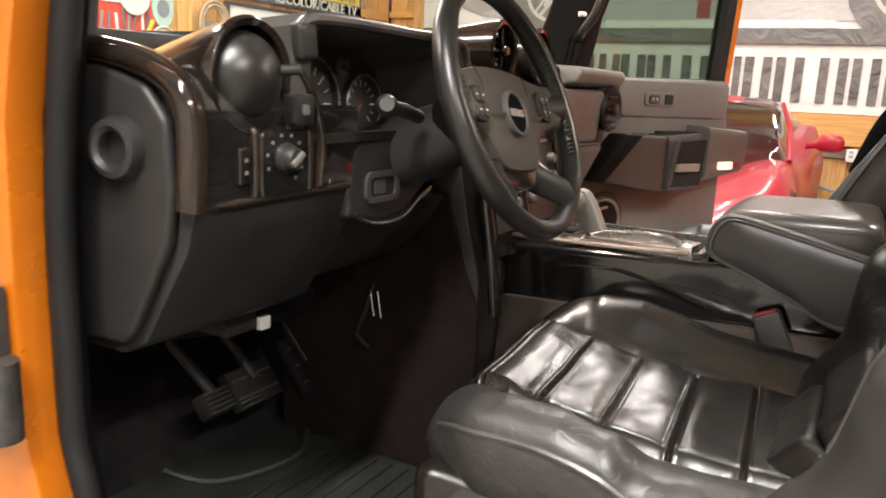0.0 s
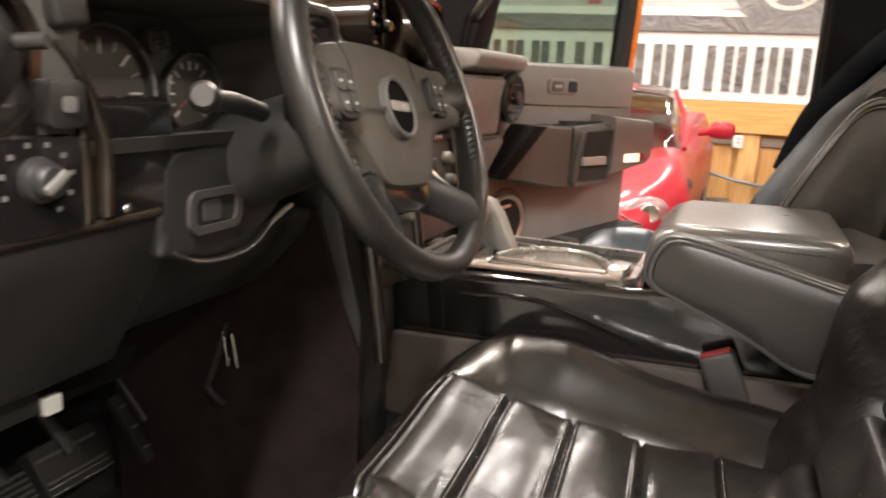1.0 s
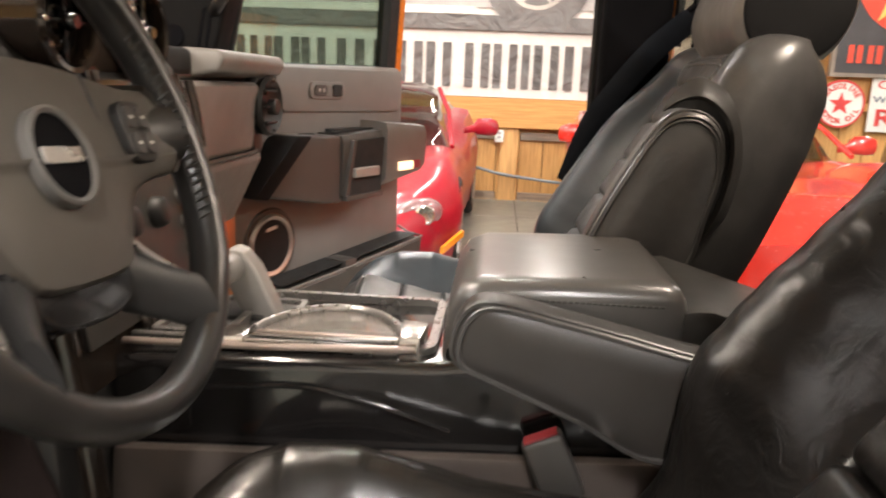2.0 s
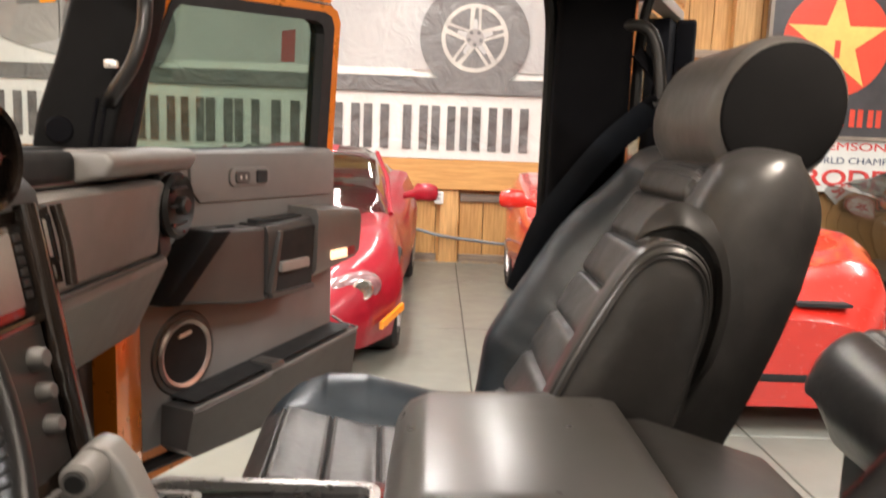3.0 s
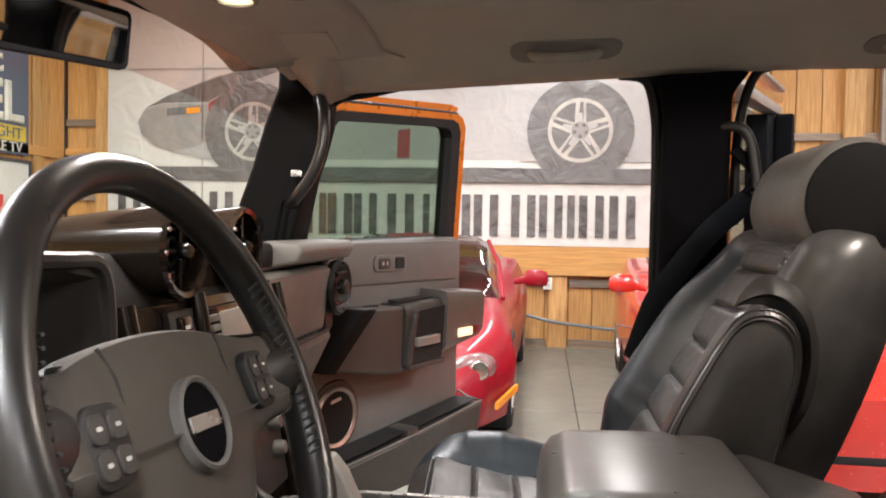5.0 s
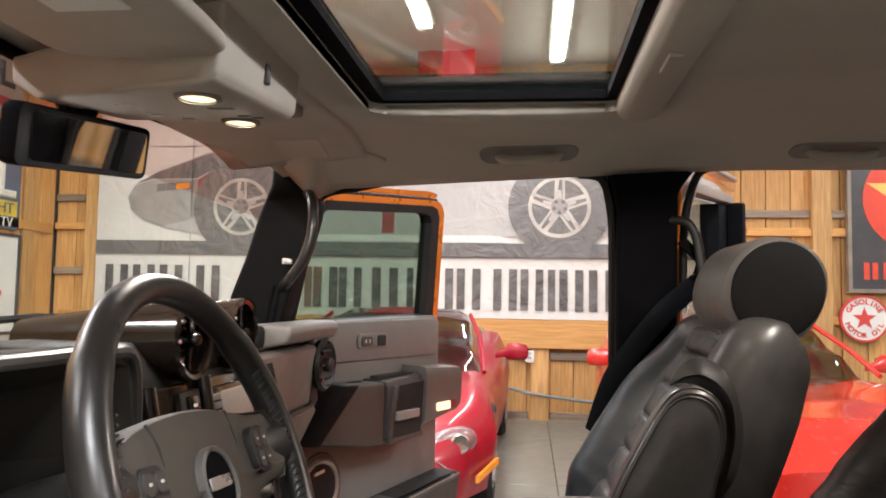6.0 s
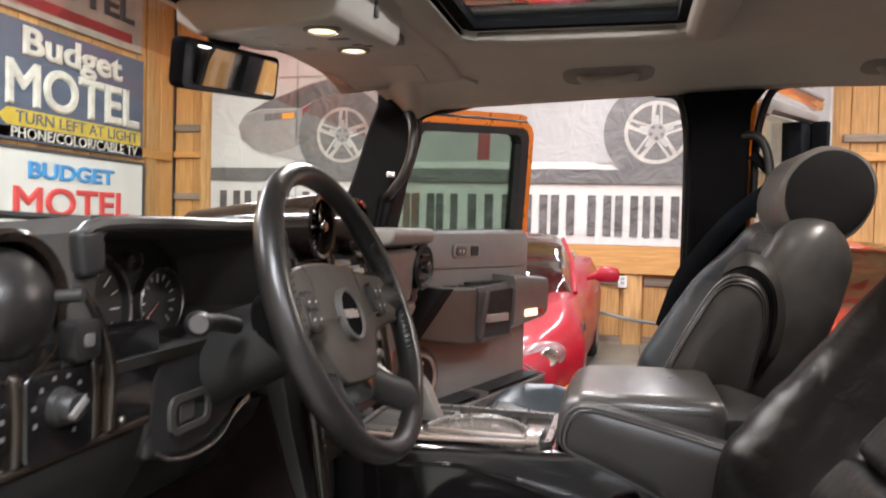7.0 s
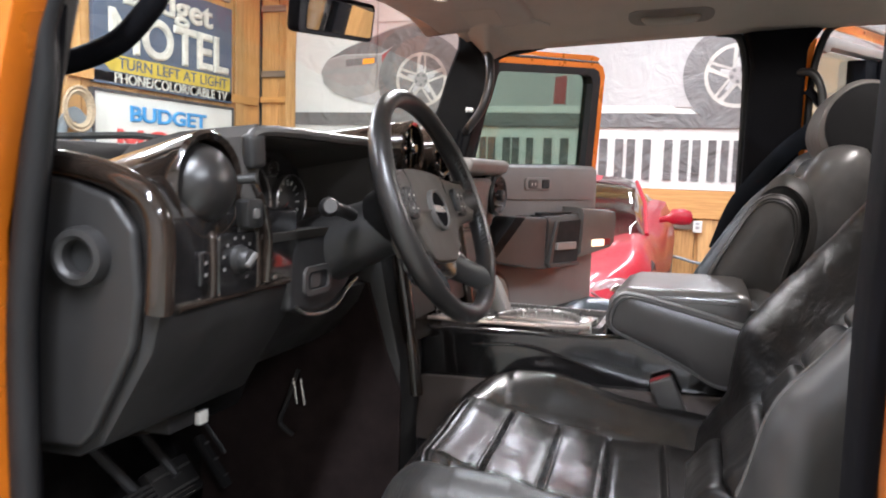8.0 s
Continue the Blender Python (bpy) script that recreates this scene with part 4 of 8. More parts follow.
    if side < 0:
        line = [(-0.16, 0.80, 1.765), (-0.205, 0.86, 1.66), (-0.244, 0.905, 1.519), (-0.253, 0.905, 1.437), (-0.267, 0.905, 1.352), (-0.281, 0.905, 1.264), (-0.290, 0.905, 1.173), (-0.291, 0.905, 1.06), (-0.289, 0.905, 0.93), (-0.271, 0.905, 0.86), (-0.25, 0.905, 0.72), (-0.20, 0.905, 0.64)]
    part("door_seal", tube(smooth_line([(a, b * side, c) for a, b, c in line]), 0.015 if side < 0 else 0.010, 10), RUBBER, truck, "black rubber door seal")
    for span in ((-0.10, 0.10, 0.375), (0.71, 1.0, 1.5)):
        part("door_seal", tube(smooth_line([(px, 0.785 * side, roof_z(px, 0.775) - 0.008) for px in span]), 0.009, 8), RUBBER, truck)
    part("door_seal", tube(smooth_line([(0.634, 0.80 * side, 1.45), (0.636, 0.80 * side, 1.62), (0.646, 0.795 * side, 1.705), (0.670, 0.788 * side, roof_z(0.670, 0.775) - 0.022), (0.71, 0.785 * side, roof_z(0.71, 0.775) - 0.008)]), 0.010, 8), RUBBER, truck)
# inner flange beside the driver's door seal
part("door_flange", prism([(-0.29, 1.52), (-0.246, 1.52), (-0.255, 1.43), (-0.270, 1.352), (-0.284, 1.264), (-0.294, 1.173), (-0.296, 1.06), (-0.293, 0.93), (-0.276, 0.86), (-0.25, 0.70), (-0.33, 0.66), (-0.36, 0.9), (-0.36, 1.3)], -0.893, -0.876, "y", 0.005), PILLAR, truck, "black door flange")
part("lower_skin", box((-0.42, -0.965, 0.40), (1.9, -0.94, 0.62), 0.01), ORANGE, truck)
for hz in (0.66, 1.0):
    hg = part("hinge", box((-0.40, -0.985, hz - 0.055), (-0.306, -0.955, hz + 0.115), 0.010), HINGE_STEEL, truck, "dark steel door hinge")
    part("hinge_knuckle", tube([(-0.298, -0.978, hz - 0.045), (-0.298, -0.978, hz + 0.040)], 0.021, 16), HINGE_STEEL, hg)
    part("hinge_bolt", disc((-0.312, -0.983, hz + 0.082), (0.15, -1, 0), 0.016, 0.014, 6, 0.002), CHROME, hg, "steel hinge bolt")
# glass and bonnet
def screen_row(f):
    row = []
    for i in range(17):
        py = -0.735 + 1.47 * i / 16
        edge = (1.707 - 0.11 * py * py - 1.37) / 0.43
        s = f * edge if f <= 1 else edge + (1 - edge) * (f - 1)
        row.append((-0.66 + 0.20 * s + 0.17 * (py / 0.72) ** 2 * (1 - 0.25 * s), py, 1.37 + 0.43 * s))
    return row


ws = part("windscreen", loft([screen_row(k / 5) for k in range(6)], cap=False, closed=False), WINDSCREEN, truck, "clear windscreen", smooth=80)
ws.visible_shadow = False
rings = [screen_row(1 + k / 3) for k in range(4)]
sb = part("shade_band", loft(rings, cap=False, closed=False), SHADE_BAND, ws, "brown-tinted shade band", smooth=80)
sb.visible_shadow = False
part("windscreen_header", tube([(rings[-1][i][0] + 0.004, rings[-1][i][1], 1.797) for i in range(17)], 0.010, 8), PILLAR, truck)
part("cowl", prism([(-0.95, 1.36), (-0.60, 1.375), (-0.60, 1.33), (-0.95, 1.30)], -0.80, 0.80, "y", 0.01), LEATHER_GREY, truck, "grey plastic cowl")
part("bonnet", prism([(-2.2, 1.16), (-2.1, 1.27), (-0.98, 1.34), (-0.92, 1.28), (-0.92, 0.7), (-2.2, 0.7)], -0.93, 0.93, "y", 0.04, 3), ORANGE, truck, "orange bonnet")
for a, b in ((-0.55, 0.02), (0.10, 0.62)):
    part("wiper", tube([(-0.80, a, 1.392), (-0.71, (a + b) / 2, 1.412), (-0.69, b, 1.405)], 0.008, 6), RUBBER, truck, "black wiper arm")
# floor, footwells, back of the cab
part("floor_pan", box((-0.85, -0.80, FLOOR_Z - 0.05), (2.3, 0.80, FLOOR_Z)), CARPET, truck, "charcoal carpeted floor", smooth=0)
part("bulkhead", prism([(-0.85, FLOOR_Z), (-0.62, FLOOR_Z), (-0.80, 0.86), (-0.80, 1.36), (-0.85, 1.36)], -0.80, 0.80, "y"), CARPET, truck, smooth=0)
part("tunnel", prism([(-0.16, FLOOR_Z), (0.16, FLOOR_Z), (0.13, 0.90), (-0.13, 0.90)], -0.80, 0.60, "x", 0.02), CARPET, truck)
part("rear_wall", box((2.25, -0.80, FLOOR_Z), (2.3, 0.80, 1.82)), PILLAR, truck, smooth=0)
part("quarter_panel", box((1.55, -0.86, FLOOR_Z), (2.3, -0.78, 1.35)), PILLAR, truck, smooth=0)
part("quarter_panel", box((1.55, 0.78, FLOOR_Z), (2.3, 0.86, 1.35)), PILLAR, truck, smooth=0)
q = part("quarter_glass", box((1.7, -0.84, 1.35), (2.3, -0.83, 1.78)), DARK_GLASS, truck, smooth=0)
part("underbody", box((-2.0, -0.85, 0.42), (2.5, 0.85, FLOOR_Z - 0.06), 0.03), PILLAR, truck)
for wx in (-1.45, 1.75):
    for wy in (-0.85, 0.85):
        part("wheel", lathe([(0.20, -0.13), (0.36, -0.14), (0.40, -0.10), (0.40, 0.10), (0.36, 0.14), (0.20, 0.13)], axis_pose((wx, wy, GROUND + 0.40), (0, 1, 0)), 32), TYRE, truck, "black off-road tyre")
# ceiling grab handles
for gx, gy in ((0.267, 0.645), (0.95, 0.665), (0.95, -0.665)):
    s = 1 if gy > 0 else -1

    def hang(px, py, d):
        return (px, py, roof_z(px, py) - 0.020 - d)

    line = [hang(gx - 0.068, gy + 0.012 * s, 0.0), hang(gx - 0.060, gy + 0.004 * s, 0.012), hang(gx - 0.040, gy - 0.004 * s, 0.020), hang(gx, gy - 0.008 * s, 0.022), hang(gx + 0.040, gy - 0.004 * s, 0.020), hang(gx + 0.060, gy + 0.004 * s, 0.012), hang(gx + 0.068, gy + 0.012 * s, 0.0)]
    h = part("grab_handle", tube(smooth_line(line), 0.0095, 10, flat=1.2), BEIGE_PLASTIC, truck, "beige grab handle")
    out = round_rect(0.225, 0.082, 0.034, 5, gx, gy + 0.004 * s)
    # Patch on the headliner, coloured darker to paint the recess's shade.
    part("grab_recess", loft([[hang(gx + (px - gx) * k, gy + (py - gy) * k, d) for px, py in out] for k, d in ((1.0, -0.004), (0.98, 0.0035), (0.90, 0.004), (0.6, 0.004), (0.2, 0.004))]), RECESS, h, "beige handle recess, its shade put into the colour", smooth=60)
# headliner drawn down over the pillar's top
rim_out = [(-0.360, 0.70, 1.800), (-0.334, 0.70, 1.782), (-0.288, 0.702, 1.737), (-0.250, 0.715, 1.700), (-0.236, 0.76, 1.714), (-0.212, 0.785, 1.728), (-0.150, 0.787, 1.738), (-0.085, 0.787, 1.742)]
rim_in = [(-0.345, 0.50), (-0.318, 0.50), (-0.270, 0.51), (-0.220, 0.52), (-0.190, 0.54), (-0.160, 0.57), (-0.110, 0.61), (-0.06, 0.65)]
fold = []
for f in (0.0, 0.2, 0.4, 0.6, 0.8, 1.0):
    row = []
    for (ax_, ay_, az_), (bx_, by_) in zip(rim_out, rim_in):
        bz_ = roof_z(bx_, by_) - 0.0225
        sag = f ** 1.7
        row.append((bx_ + (ax_ - bx_) * f, by_ + (ay_ - by_) * f, bz_ + (az_ - bz_) * sag))
    fold.append(smooth_line(row, 4))
hc = part("headliner_corner", loft(fold, cap=False, closed=False), HEADLINER, truck, smooth=70)
hc.modifiers.new("thick", "SOLIDIFY").thickness = 0.004
hp = part("pillar_handle", tube(smooth_line([(-0.262, 0.71, 1.712), (-0.243, 0.678, 1.694), (-0.231, 0.655, 1.650), (-0.234, 0.65, 1.597), (-0.254, 0.652, 1.542), (-0.288, 0.665, 1.500), (-0.318, 0.71, 1.482)]), 0.0125, 12), RIM_LEATHER, truck, "black pillar grab handle")
part("handle_clip", box((-0.303, 0.654, 1.536), (-0.281, 0.668, 1.55), 0.003), SILVER_TAB, hp, "silver clip")
part("pillar_speaker", disc((-0.405, 0.706, 1.430), (0.2, -1, 0), 0.024, 0.009, 24, 0.003), PILLAR, truck, "round pillar speaker")
for dx in (0.0, 0.016):
    part("pillar_rib", tube([(-0.337 + dx, 0.705, 1.487), (-0.354 + dx, 0.705, 1.395)], 0.0035, 8), PILLAR, truck)
part("pillar_handle", tube(smooth_line([(-0.375, -0.815, 1.462), (-0.345, -0.80, 1.470), (-0.309, -0.79, 1.480), (-0.264, -0.785, 1.498), (-0.232, -0.78, 1.528), (-0.216, -0.775, 1.555), (-0.200, -0.77, 1.62), (-0.20, -0.77, 1.70), (-0.215, -0.79, 1.76)]), 0.014, 12, radii=None), PILLAR, truck, "black pillar grab handle")
part("pillar_handle", tube(smooth_line([(0.600, 0.775, 1.655), (0.624, 0.757, 1.654), (0.642, 0.752, 1.642), (0.656, 0.752, 1.612), (0.663, 0.752, 1.573), (0.667, 0.752, 1.530), (0.655, 0.765, 1.49)]), 0.011, 10), PLASTIC, truck, "black pillar grab handle")
# Dome lamp out of view, added to brighten the cabin.
part("dome_lens", box((0.74, -0.06, 1.826), (0.90, 0.10, 1.834), 0.006), LENS_LIT, truck, "lit lens of an added roof lamp, out of view")
dome = bpy.data.lights.new("dome_lamp_glow", "SPOT")
dome.energy, dome.color, dome.spot_size, dome.spot_blend, dome.shadow_soft_size = 18.0, (1.0, 0.86, 0.72), radians(172), 0.15, 0.05
new("dome_lamp_glow", dome).location = (0.82, 0.02, 1.80)
part("roof_slot", box((0.56, 0.165, 1.832), (0.575, 0.21, 1.8385)), BEIGE_PLASTIC, truck, smooth=0)

# seat belt on the middle pillar
belt = thing("seat_belt", (0.62, 0.75, 1.2), "black seat belt webbing hanging from the middle pillar", "seat belt")
rows = []
for px, py, pz in smooth_line([(0.650, 0.745, 1.505), (0.622, 0.738, 1.482), (0.572, 0.732, 1.435), (0.512, 0.728, 1.36), (0.460, 0.725, 1.28), (0.42, 0.725, 1.16)], 5):
    rows.append([(px - 0.019, py - 0.002, pz + 0.014), (px - 0.008, py - 0.010, pz + 0.007), (px + 0.008, py - 0.010, pz - 0.005), (px + 0.020, py - 0.004, pz - 0.015), (px + 0.009, py + 0.005, pz - 0.006), (px - 0.009, py + 0.005, pz + 0.008)])
part("webbing", loft(rows), material("black_webbing", (0.009, 0.0105, 0.014), rough=0.95, spec=0.15, grain=0.8, grain_scale=900, vary=0.3), belt)
part("loop", tube(smooth_line([(0.628, 0.752, 1.495), (0.650, 0.748, 1.525), (0.672, 0.752, 1.510), (0.655, 0.755, 1.48)], 6, True), 0.006, 8, True), PILLAR, belt)
part("upper_strap", tube([(0.655, 0.752, 1.505), (0.672, 0.772, 1.56), (0.625, 0.775, 1.61)], 0.006, 6, flat=2.5), PILLAR, belt)

# ---- overhead console, visors, mirror ----
over = thing("overhead_console", (-0.22, 0, 1.80), "beige overhead console with two lit map lamps", "console")
OV = Matrix.Translation((0, 0, 1.733)) @ Matrix.Rotation(radians(4.6), 4, "X") @ Matrix.Translation((0, 0, -1.733))
shell = prism([(-0.44, 1.765), (-0.40, 1.740), (-0.14, 1.733), (-0.118, 1.737), (-0.108, 1.748), (-0.098, 1.84), (-0.44, 1.80)], -0.19, 0.122, "y", 0.008, 3, m=OV)
for vert in shell.verts:
    if vert.co.y < -0.1:
        vert.co.y += 0.085 * ease(vert.co.x, -0.16, -0.42)
part("body", shell, BEIGE_PLASTIC, over)
for lx, ly in ((-0.166, -0.115), (-0.190, 0.095)):
    at = OV @ Vector((lx, ly, 1.7335))
    l = part("map_lamp", lathe([(0.024, 0.0), (0.030, 0.0), (0.031, 0.004), (0.024, 0.006)], axis_pose(at, (0, 0, -1)), 28, closed=True), RECESS, over)
    part("lens", disc(at, (0, 0, -1), 0.024, 0.003, 24, 0.001), LAMP_LIT, l, "lit round lens")
    data = bpy.data.lights.new("map_lamp_glow", "SPOT")
    data.energy, data.color, data.spot_size, data.spot_blend, data.shadow_soft_size = 8.0, (1.0, 0.88, 0.76), radians(178), 0.1, 0.022
    new("map_lamp_glow", data).location = at - Vector((0, 0, 0.012))
for bx, by, sx, sy in ((-0.175, -0.02, 0.04, 0.016), (-0.165, 0.045, 0.02, 0.012), (-0.150, 0.062, 0.02, 0.012), (-0.30, -0.06, 0.028, 0.012), (-0.30, 0.03, 0.028, 0.012), (-0.27, 0.08, 0.02, 0.01)):
    part("button", box((bx - sx / 2, by - sy / 2, 1.7315), (bx + sx / 2, by + sy / 2, 1.7405), 0.002, 1, m=OV), PLASTIC_DARK if bx > -0.25 else BEIGE_PLASTIC, over)
part("latch", box((-0.112, -0.035, 1.765), (-0.100, -0.018, 1.795), 0.004, m=OV), PLASTIC_DARK, over, "dark latch")
for y0, y1, nm in ((-0.64, -0.20, "driver"), (0.18, 0.66, "far")):
    v = thing("sun_visor", (-0.25, (y0 + y1) / 2, 1.79), "beige cloth sun visor folded up against the headliner", "sun visor", "sun visors")
    if nm == "far":
        rows = []
        for i in range(25):
            py = 0.165 + 0.485 * i / 24
            k = min(1.0, math.sqrt(max(0.0, 1 - (1 - min(i, 24 - i) / 2.5) ** 2)) if min(i, 24 - i) < 2.5 else 1.0)
            back = -0.118 + 0.022 * i / 24
            rows.append([(px, py, roof_z(px, py) - 0.018 - d * max(k, 0.05)) for px, d in ((-0.425, 0.0), (-0.428, 0.008), (-0.420, 0.014), (-0.30, 0.016), (-0.20, 0.016), (back - 0.014, 0.015), (back - 0.004, 0.011), (back, 0.0))])
        part("pad", loft(rows), BEIGE_PLASTIC, v, smooth=50)
        tag = []
        for py in (0.51, 0.535, 0.56, 0.585, 0.61):
            za, zb = roof_z(-0.285, py) - 0.0342, roof_z(-0.185, py) - 0.0342
            tag.append([(-0.285, py, za - 0.0012), (-0.185, py, zb - 0.0012), (-0.185, py, zb + 0.002), (-0.285, py, za + 0.002)])
        part("tag", loft(tag), HEADLINER, v, "faint cloth tag", smooth=0)
        part("clip", box((-0.172, 0.222, roof_z(-0.15, 0.25) - 0.052), (-0.140, 0.268, roof_z(-0.15, 0.25) - 0.030), 0.008, 3), RECESS, v, "grey-brown visor clip")
        continue
    edge = smooth_line([(-0.300, -0.62, 0), (-0.302, -0.32, 0), (-0.300, -0.225, 0), (-0.270, -0.196, 0), (-0.220, -0.186, 0), (-0.130, -0.184, 0), (-0.100, -0.195, 0), (-0.086, -0.230, 0), (-0.080, -0.37, 0), (-0.080, -0.62, 0), (-0.12, -0.645, 0), (-0.26, -0.645, 0)], 4, True)
    cx0, cy0 = -0.19, -0.41
    part("pad", loft([[(cx0 + (p.x - cx0) * k, cy0 + (p.y - cy0) * (1 - (1 - k) * 0.5), z) for p in edge] for k, z in ((0.3, 1.774), (0.93, 1.774), (0.985, 1.770), (1.0, 1.763), (0.985, 1.755), (0.93, 1.751), (0.3, 1.751))]), HEADLINER, v, smooth=50)
    part("rod", tube(smooth_line([(-0.30, -0.62, 1.764), (-0.33, -0.64, 1.775), (-0.35, -0.65, 1.80)]), 0.006, 8), BEIGE_PLASTIC, v)
    part("vanity_mirror", box((-0.213, -0.46, 1.7485), (-0.131, -0.349, 1.7515), 0.001, 1), SIGN_WHITE, v, "pale vanity mirror cover", smooth=0)
mir = thing("rear_view_mirror", (-0.38, -0.03, 1.70), "wide rear-view mirror in a black housing", "mirror")
mm = Matrix.Translation((-0.385, -0.004, 1.683)) @ Matrix.Rotation(radians(-6), 4, "Z") @ Matrix.Rotation(radians(5), 4, "X") @ Matrix.Rotation(radians(9), 4, "Y")
part("housing", prism(round_rect(0.290, 0.086, 0.014, 4), -0.028, 0.004, "x", 0.008, 2, m=mm), PILLAR, mir)
part("mirror_glass", prism(round_rect(0.252, 0.066, 0.008, 4, 0.004), 0.0045, 0.0065, "x", m=mm), MIRROR, mir, "silvered mirror glass")
part("stalk", tube(smooth_line([(-0.40, -0.03, 1.71), (-0.42, -0.03, 1.75), (-0.455, -0.03, 1.775)]), 0.010, 8), PILLAR, mir)
part("sensor", disc((-0.40, 0.0, 1.745), (0.3, 0, -1), 0.018, 0.02, 16, 0.004), PILLAR, mir)

# ---- dashboard ----
dash = thing("dashboard", (-0.35, 0, 1.0), "black plastic dashboard with dark gloss trim and round vents", "dashboard")
# driver's side body and end cap
part("driver_body", prism([(-0.62, 1.350), (-0.30, 1.352), (-0.20, 1.346), (-0.165, 1.333), (-0.150, 1.31), (-0.150, 1.205), (-0.62, 1.205)], -0.855, -0.70, "y", 0.008, 2), PLASTIC, dash)
low = [(-0.62, 1.20), (-0.152, 1.20), (-0.165, 1.15), (-0.235, 1.035), (-0.275, 1.015), (-0.62, 1.005)]
part("knee_panel", prism(low, -0.855, -0.57, "y", 0.008, 2), PLASTIC, dash, "black knee panel")
part("knee_panel", prism([(-0.62, 1.155), (-0.185, 1.155), (-0.20, 1.12), (-0.25, 1.06), (-0.30, 1.03), (-0.62, 1.02)], -0.569, -0.22, "y", 0.008, 2), PLASTIC, dash)
cap_line = [(-0.345, 1.345), (-0.27, 1.345), (-0.205, 1.325), (-0.175, 1.29), (-0.168, 1.22), (-0.178, 1.16), (-0.235, 1.055), (-0.255, 1.035), (-0.35, 1.03)]
cap = part("end_cap", prism(cap_line, -0.872, -0.8555, "y", 0.008, 3), PLASTIC, dash, "smooth dark end cap")
part("end_trim", tube(smooth_line([(-0.36, -0.862, 1.362), (-0.27, -0.862, 1.358), (-0.19, -0.862, 1.340), (-0.150, -0.862, 1.305), (-0.148, -0.862, 1.225), (-0.150, -0.862, 1.200)]), 0.0155, 12), GLOSS, dash, "dark brown gloss edge trim")
hole = part("key_socket", lathe([(0.019, -0.012), (0.019, 0.010), (0.024, 0.014), (0.031, 0.012), (0.034, 0.004), (0.034, -0.012)], axis_pose((-0.238, -0.878, 1.258), (0.1, -1, 0)), 28, closed=True), PLASTIC, dash, "round ribbed socket")
# The socket's depth is a flat disc in shade colour.
part("socket_core", disc((-0.238, -0.870, 1.258), (0.1, -1, 0), 0.019, 0.004), DARK_GAP, hole)
dash_end = list(dash.children)
# gloss control panel and its round air ball
part("control_panel", prism([(-0.155, 1.195), (-0.137, 1.20), (-0.137, 1.305), (-0.155, 1.31)], -0.848, -0.575, "y", 0.004, 2), GLOSS_BLACK, dash, "gloss black control panel")
cowl = loft([[(-0.146 + h, -0.775 + r * math.cos(q), c + r * math.sin(q)) for q in (math.tau * k / 36 for k in range(36))] for h, r, c in ((-0.27, 0.028, 1.303), (-0.165, 0.043, 1.316), (-0.065, 0.058, 1.329), (-0.01, 0.0645, 1.338), (0.004, 0.0655, 1.340), (0.010, 0.062, 1.340), (0.006, 0.055, 1.340), (-0.03, 0.052, 1.339), (-0.10, 0.03, 1.33))])
air = part("vent_cowl", cowl, GLOSS, dash, "dark gloss vent cowl")
ball = bmesh.new()
bmesh.ops.create_uvsphere(ball, u_segments=32, v_segments=20, radius=0.051, matrix=Matrix.Translation((-0.163, -0.775, 1.340)))
part("vent_ball", ball, RIM_LEATHER, air, "black vent ball")
part("vent_tab", tube([(-0.116, -0.752, 1.348), (-0.096, -0.744, 1.350)], 0.006, 10), PLASTIC, air)
lp = part("lamp_switch_plate", prism(round_rect(0.082, 0.078, 0.008, 3, -0.729, 1.243), -0.138, -0.130, "x", 0.002, 1), GLOSS_BLACK, dash, "gloss black lamp switch plate")
part("knob", lathe([(0.018, 0), (0.017, 0.006), (0.014, 0.008), (0.013, 0.016), (0.011, 0.018)], axis_pose((-0.130, -0.730, 1.249), (1, 0, 0)), 24), PLASTIC, lp)
part("knob_bar", box((-0.128, -0.742, 1.245), (-0.108, -0.718, 1.253), 0.003, 2, m=Matrix.Translation((-0.12, -0.730, 1.249)) @ Matrix.Rotation(radians(35), 4, "X") @ Matrix.Translation((0.12, 0.730, -1.249))), PLASTIC_GREY, lp)
for k in range(9):
    q = radians(200 - k * 32)
    part("mark", box((-0.1302, -0.730 + 0.031 * math.cos(q) - 0.002, 1.248 + 0.028 * math.sin(q) - 0.002), (-0.1294, -0.730 + 0.031 * math.cos(q) + 0.002, 1.248 + 0.028 * math.sin(q) + 0.002)), PLASTIC_GREY, lp, "grey mark", smooth=0)
sl = part("switch_plate", box((-0.138, -0.803, 1.222), (-0.131, -0.784, 1.264), 0.004, 3), GLOSS_BLACK, dash, "small gloss rocker switch")
for dz in (0.016, 0.030):
    part("mark", box((-0.1312, -0.796, 1.218 + dz), (-0.1304, -0.791, 1.222 + dz)), PLASTIC_GREY, sl, smooth=0)
for ry in (-0.776, -0.682):
    part("plate_rail", tube(smooth_line([(-0.139, ry, 1.208), (-0.135, ry, 1.212), (-0.134, ry, 1.244), (-0.135, ry, 1.276), (-0.139, ry, 1.282)]), 0.0055, 10), GLOSS, dash, "brown gloss rail beside the lamp switch")
part("panel_sill", tube([(-0.135, -0.838, 1.202), (-0.135, -0.60, 1.206)], 0.0045, 10), GLOSS, dash, "gloss lower edge")
for sy, sz in ((-0.662, 1.213), (-0.636, 1.214), (-0.80, 1.203)):
    part("screw", disc((-0.1375, sy, sz), (1, 0, 0), 0.0045, 0.003, 12, 0.001), CHROME, dash, "bright screw")
sb = part("side_button", prism(round_rect(0.034, 0.036, 0.006, 3, -0.707, 1.305), -0.142, -0.120, "x", 0.003), PLASTIC, dash, "black square button")
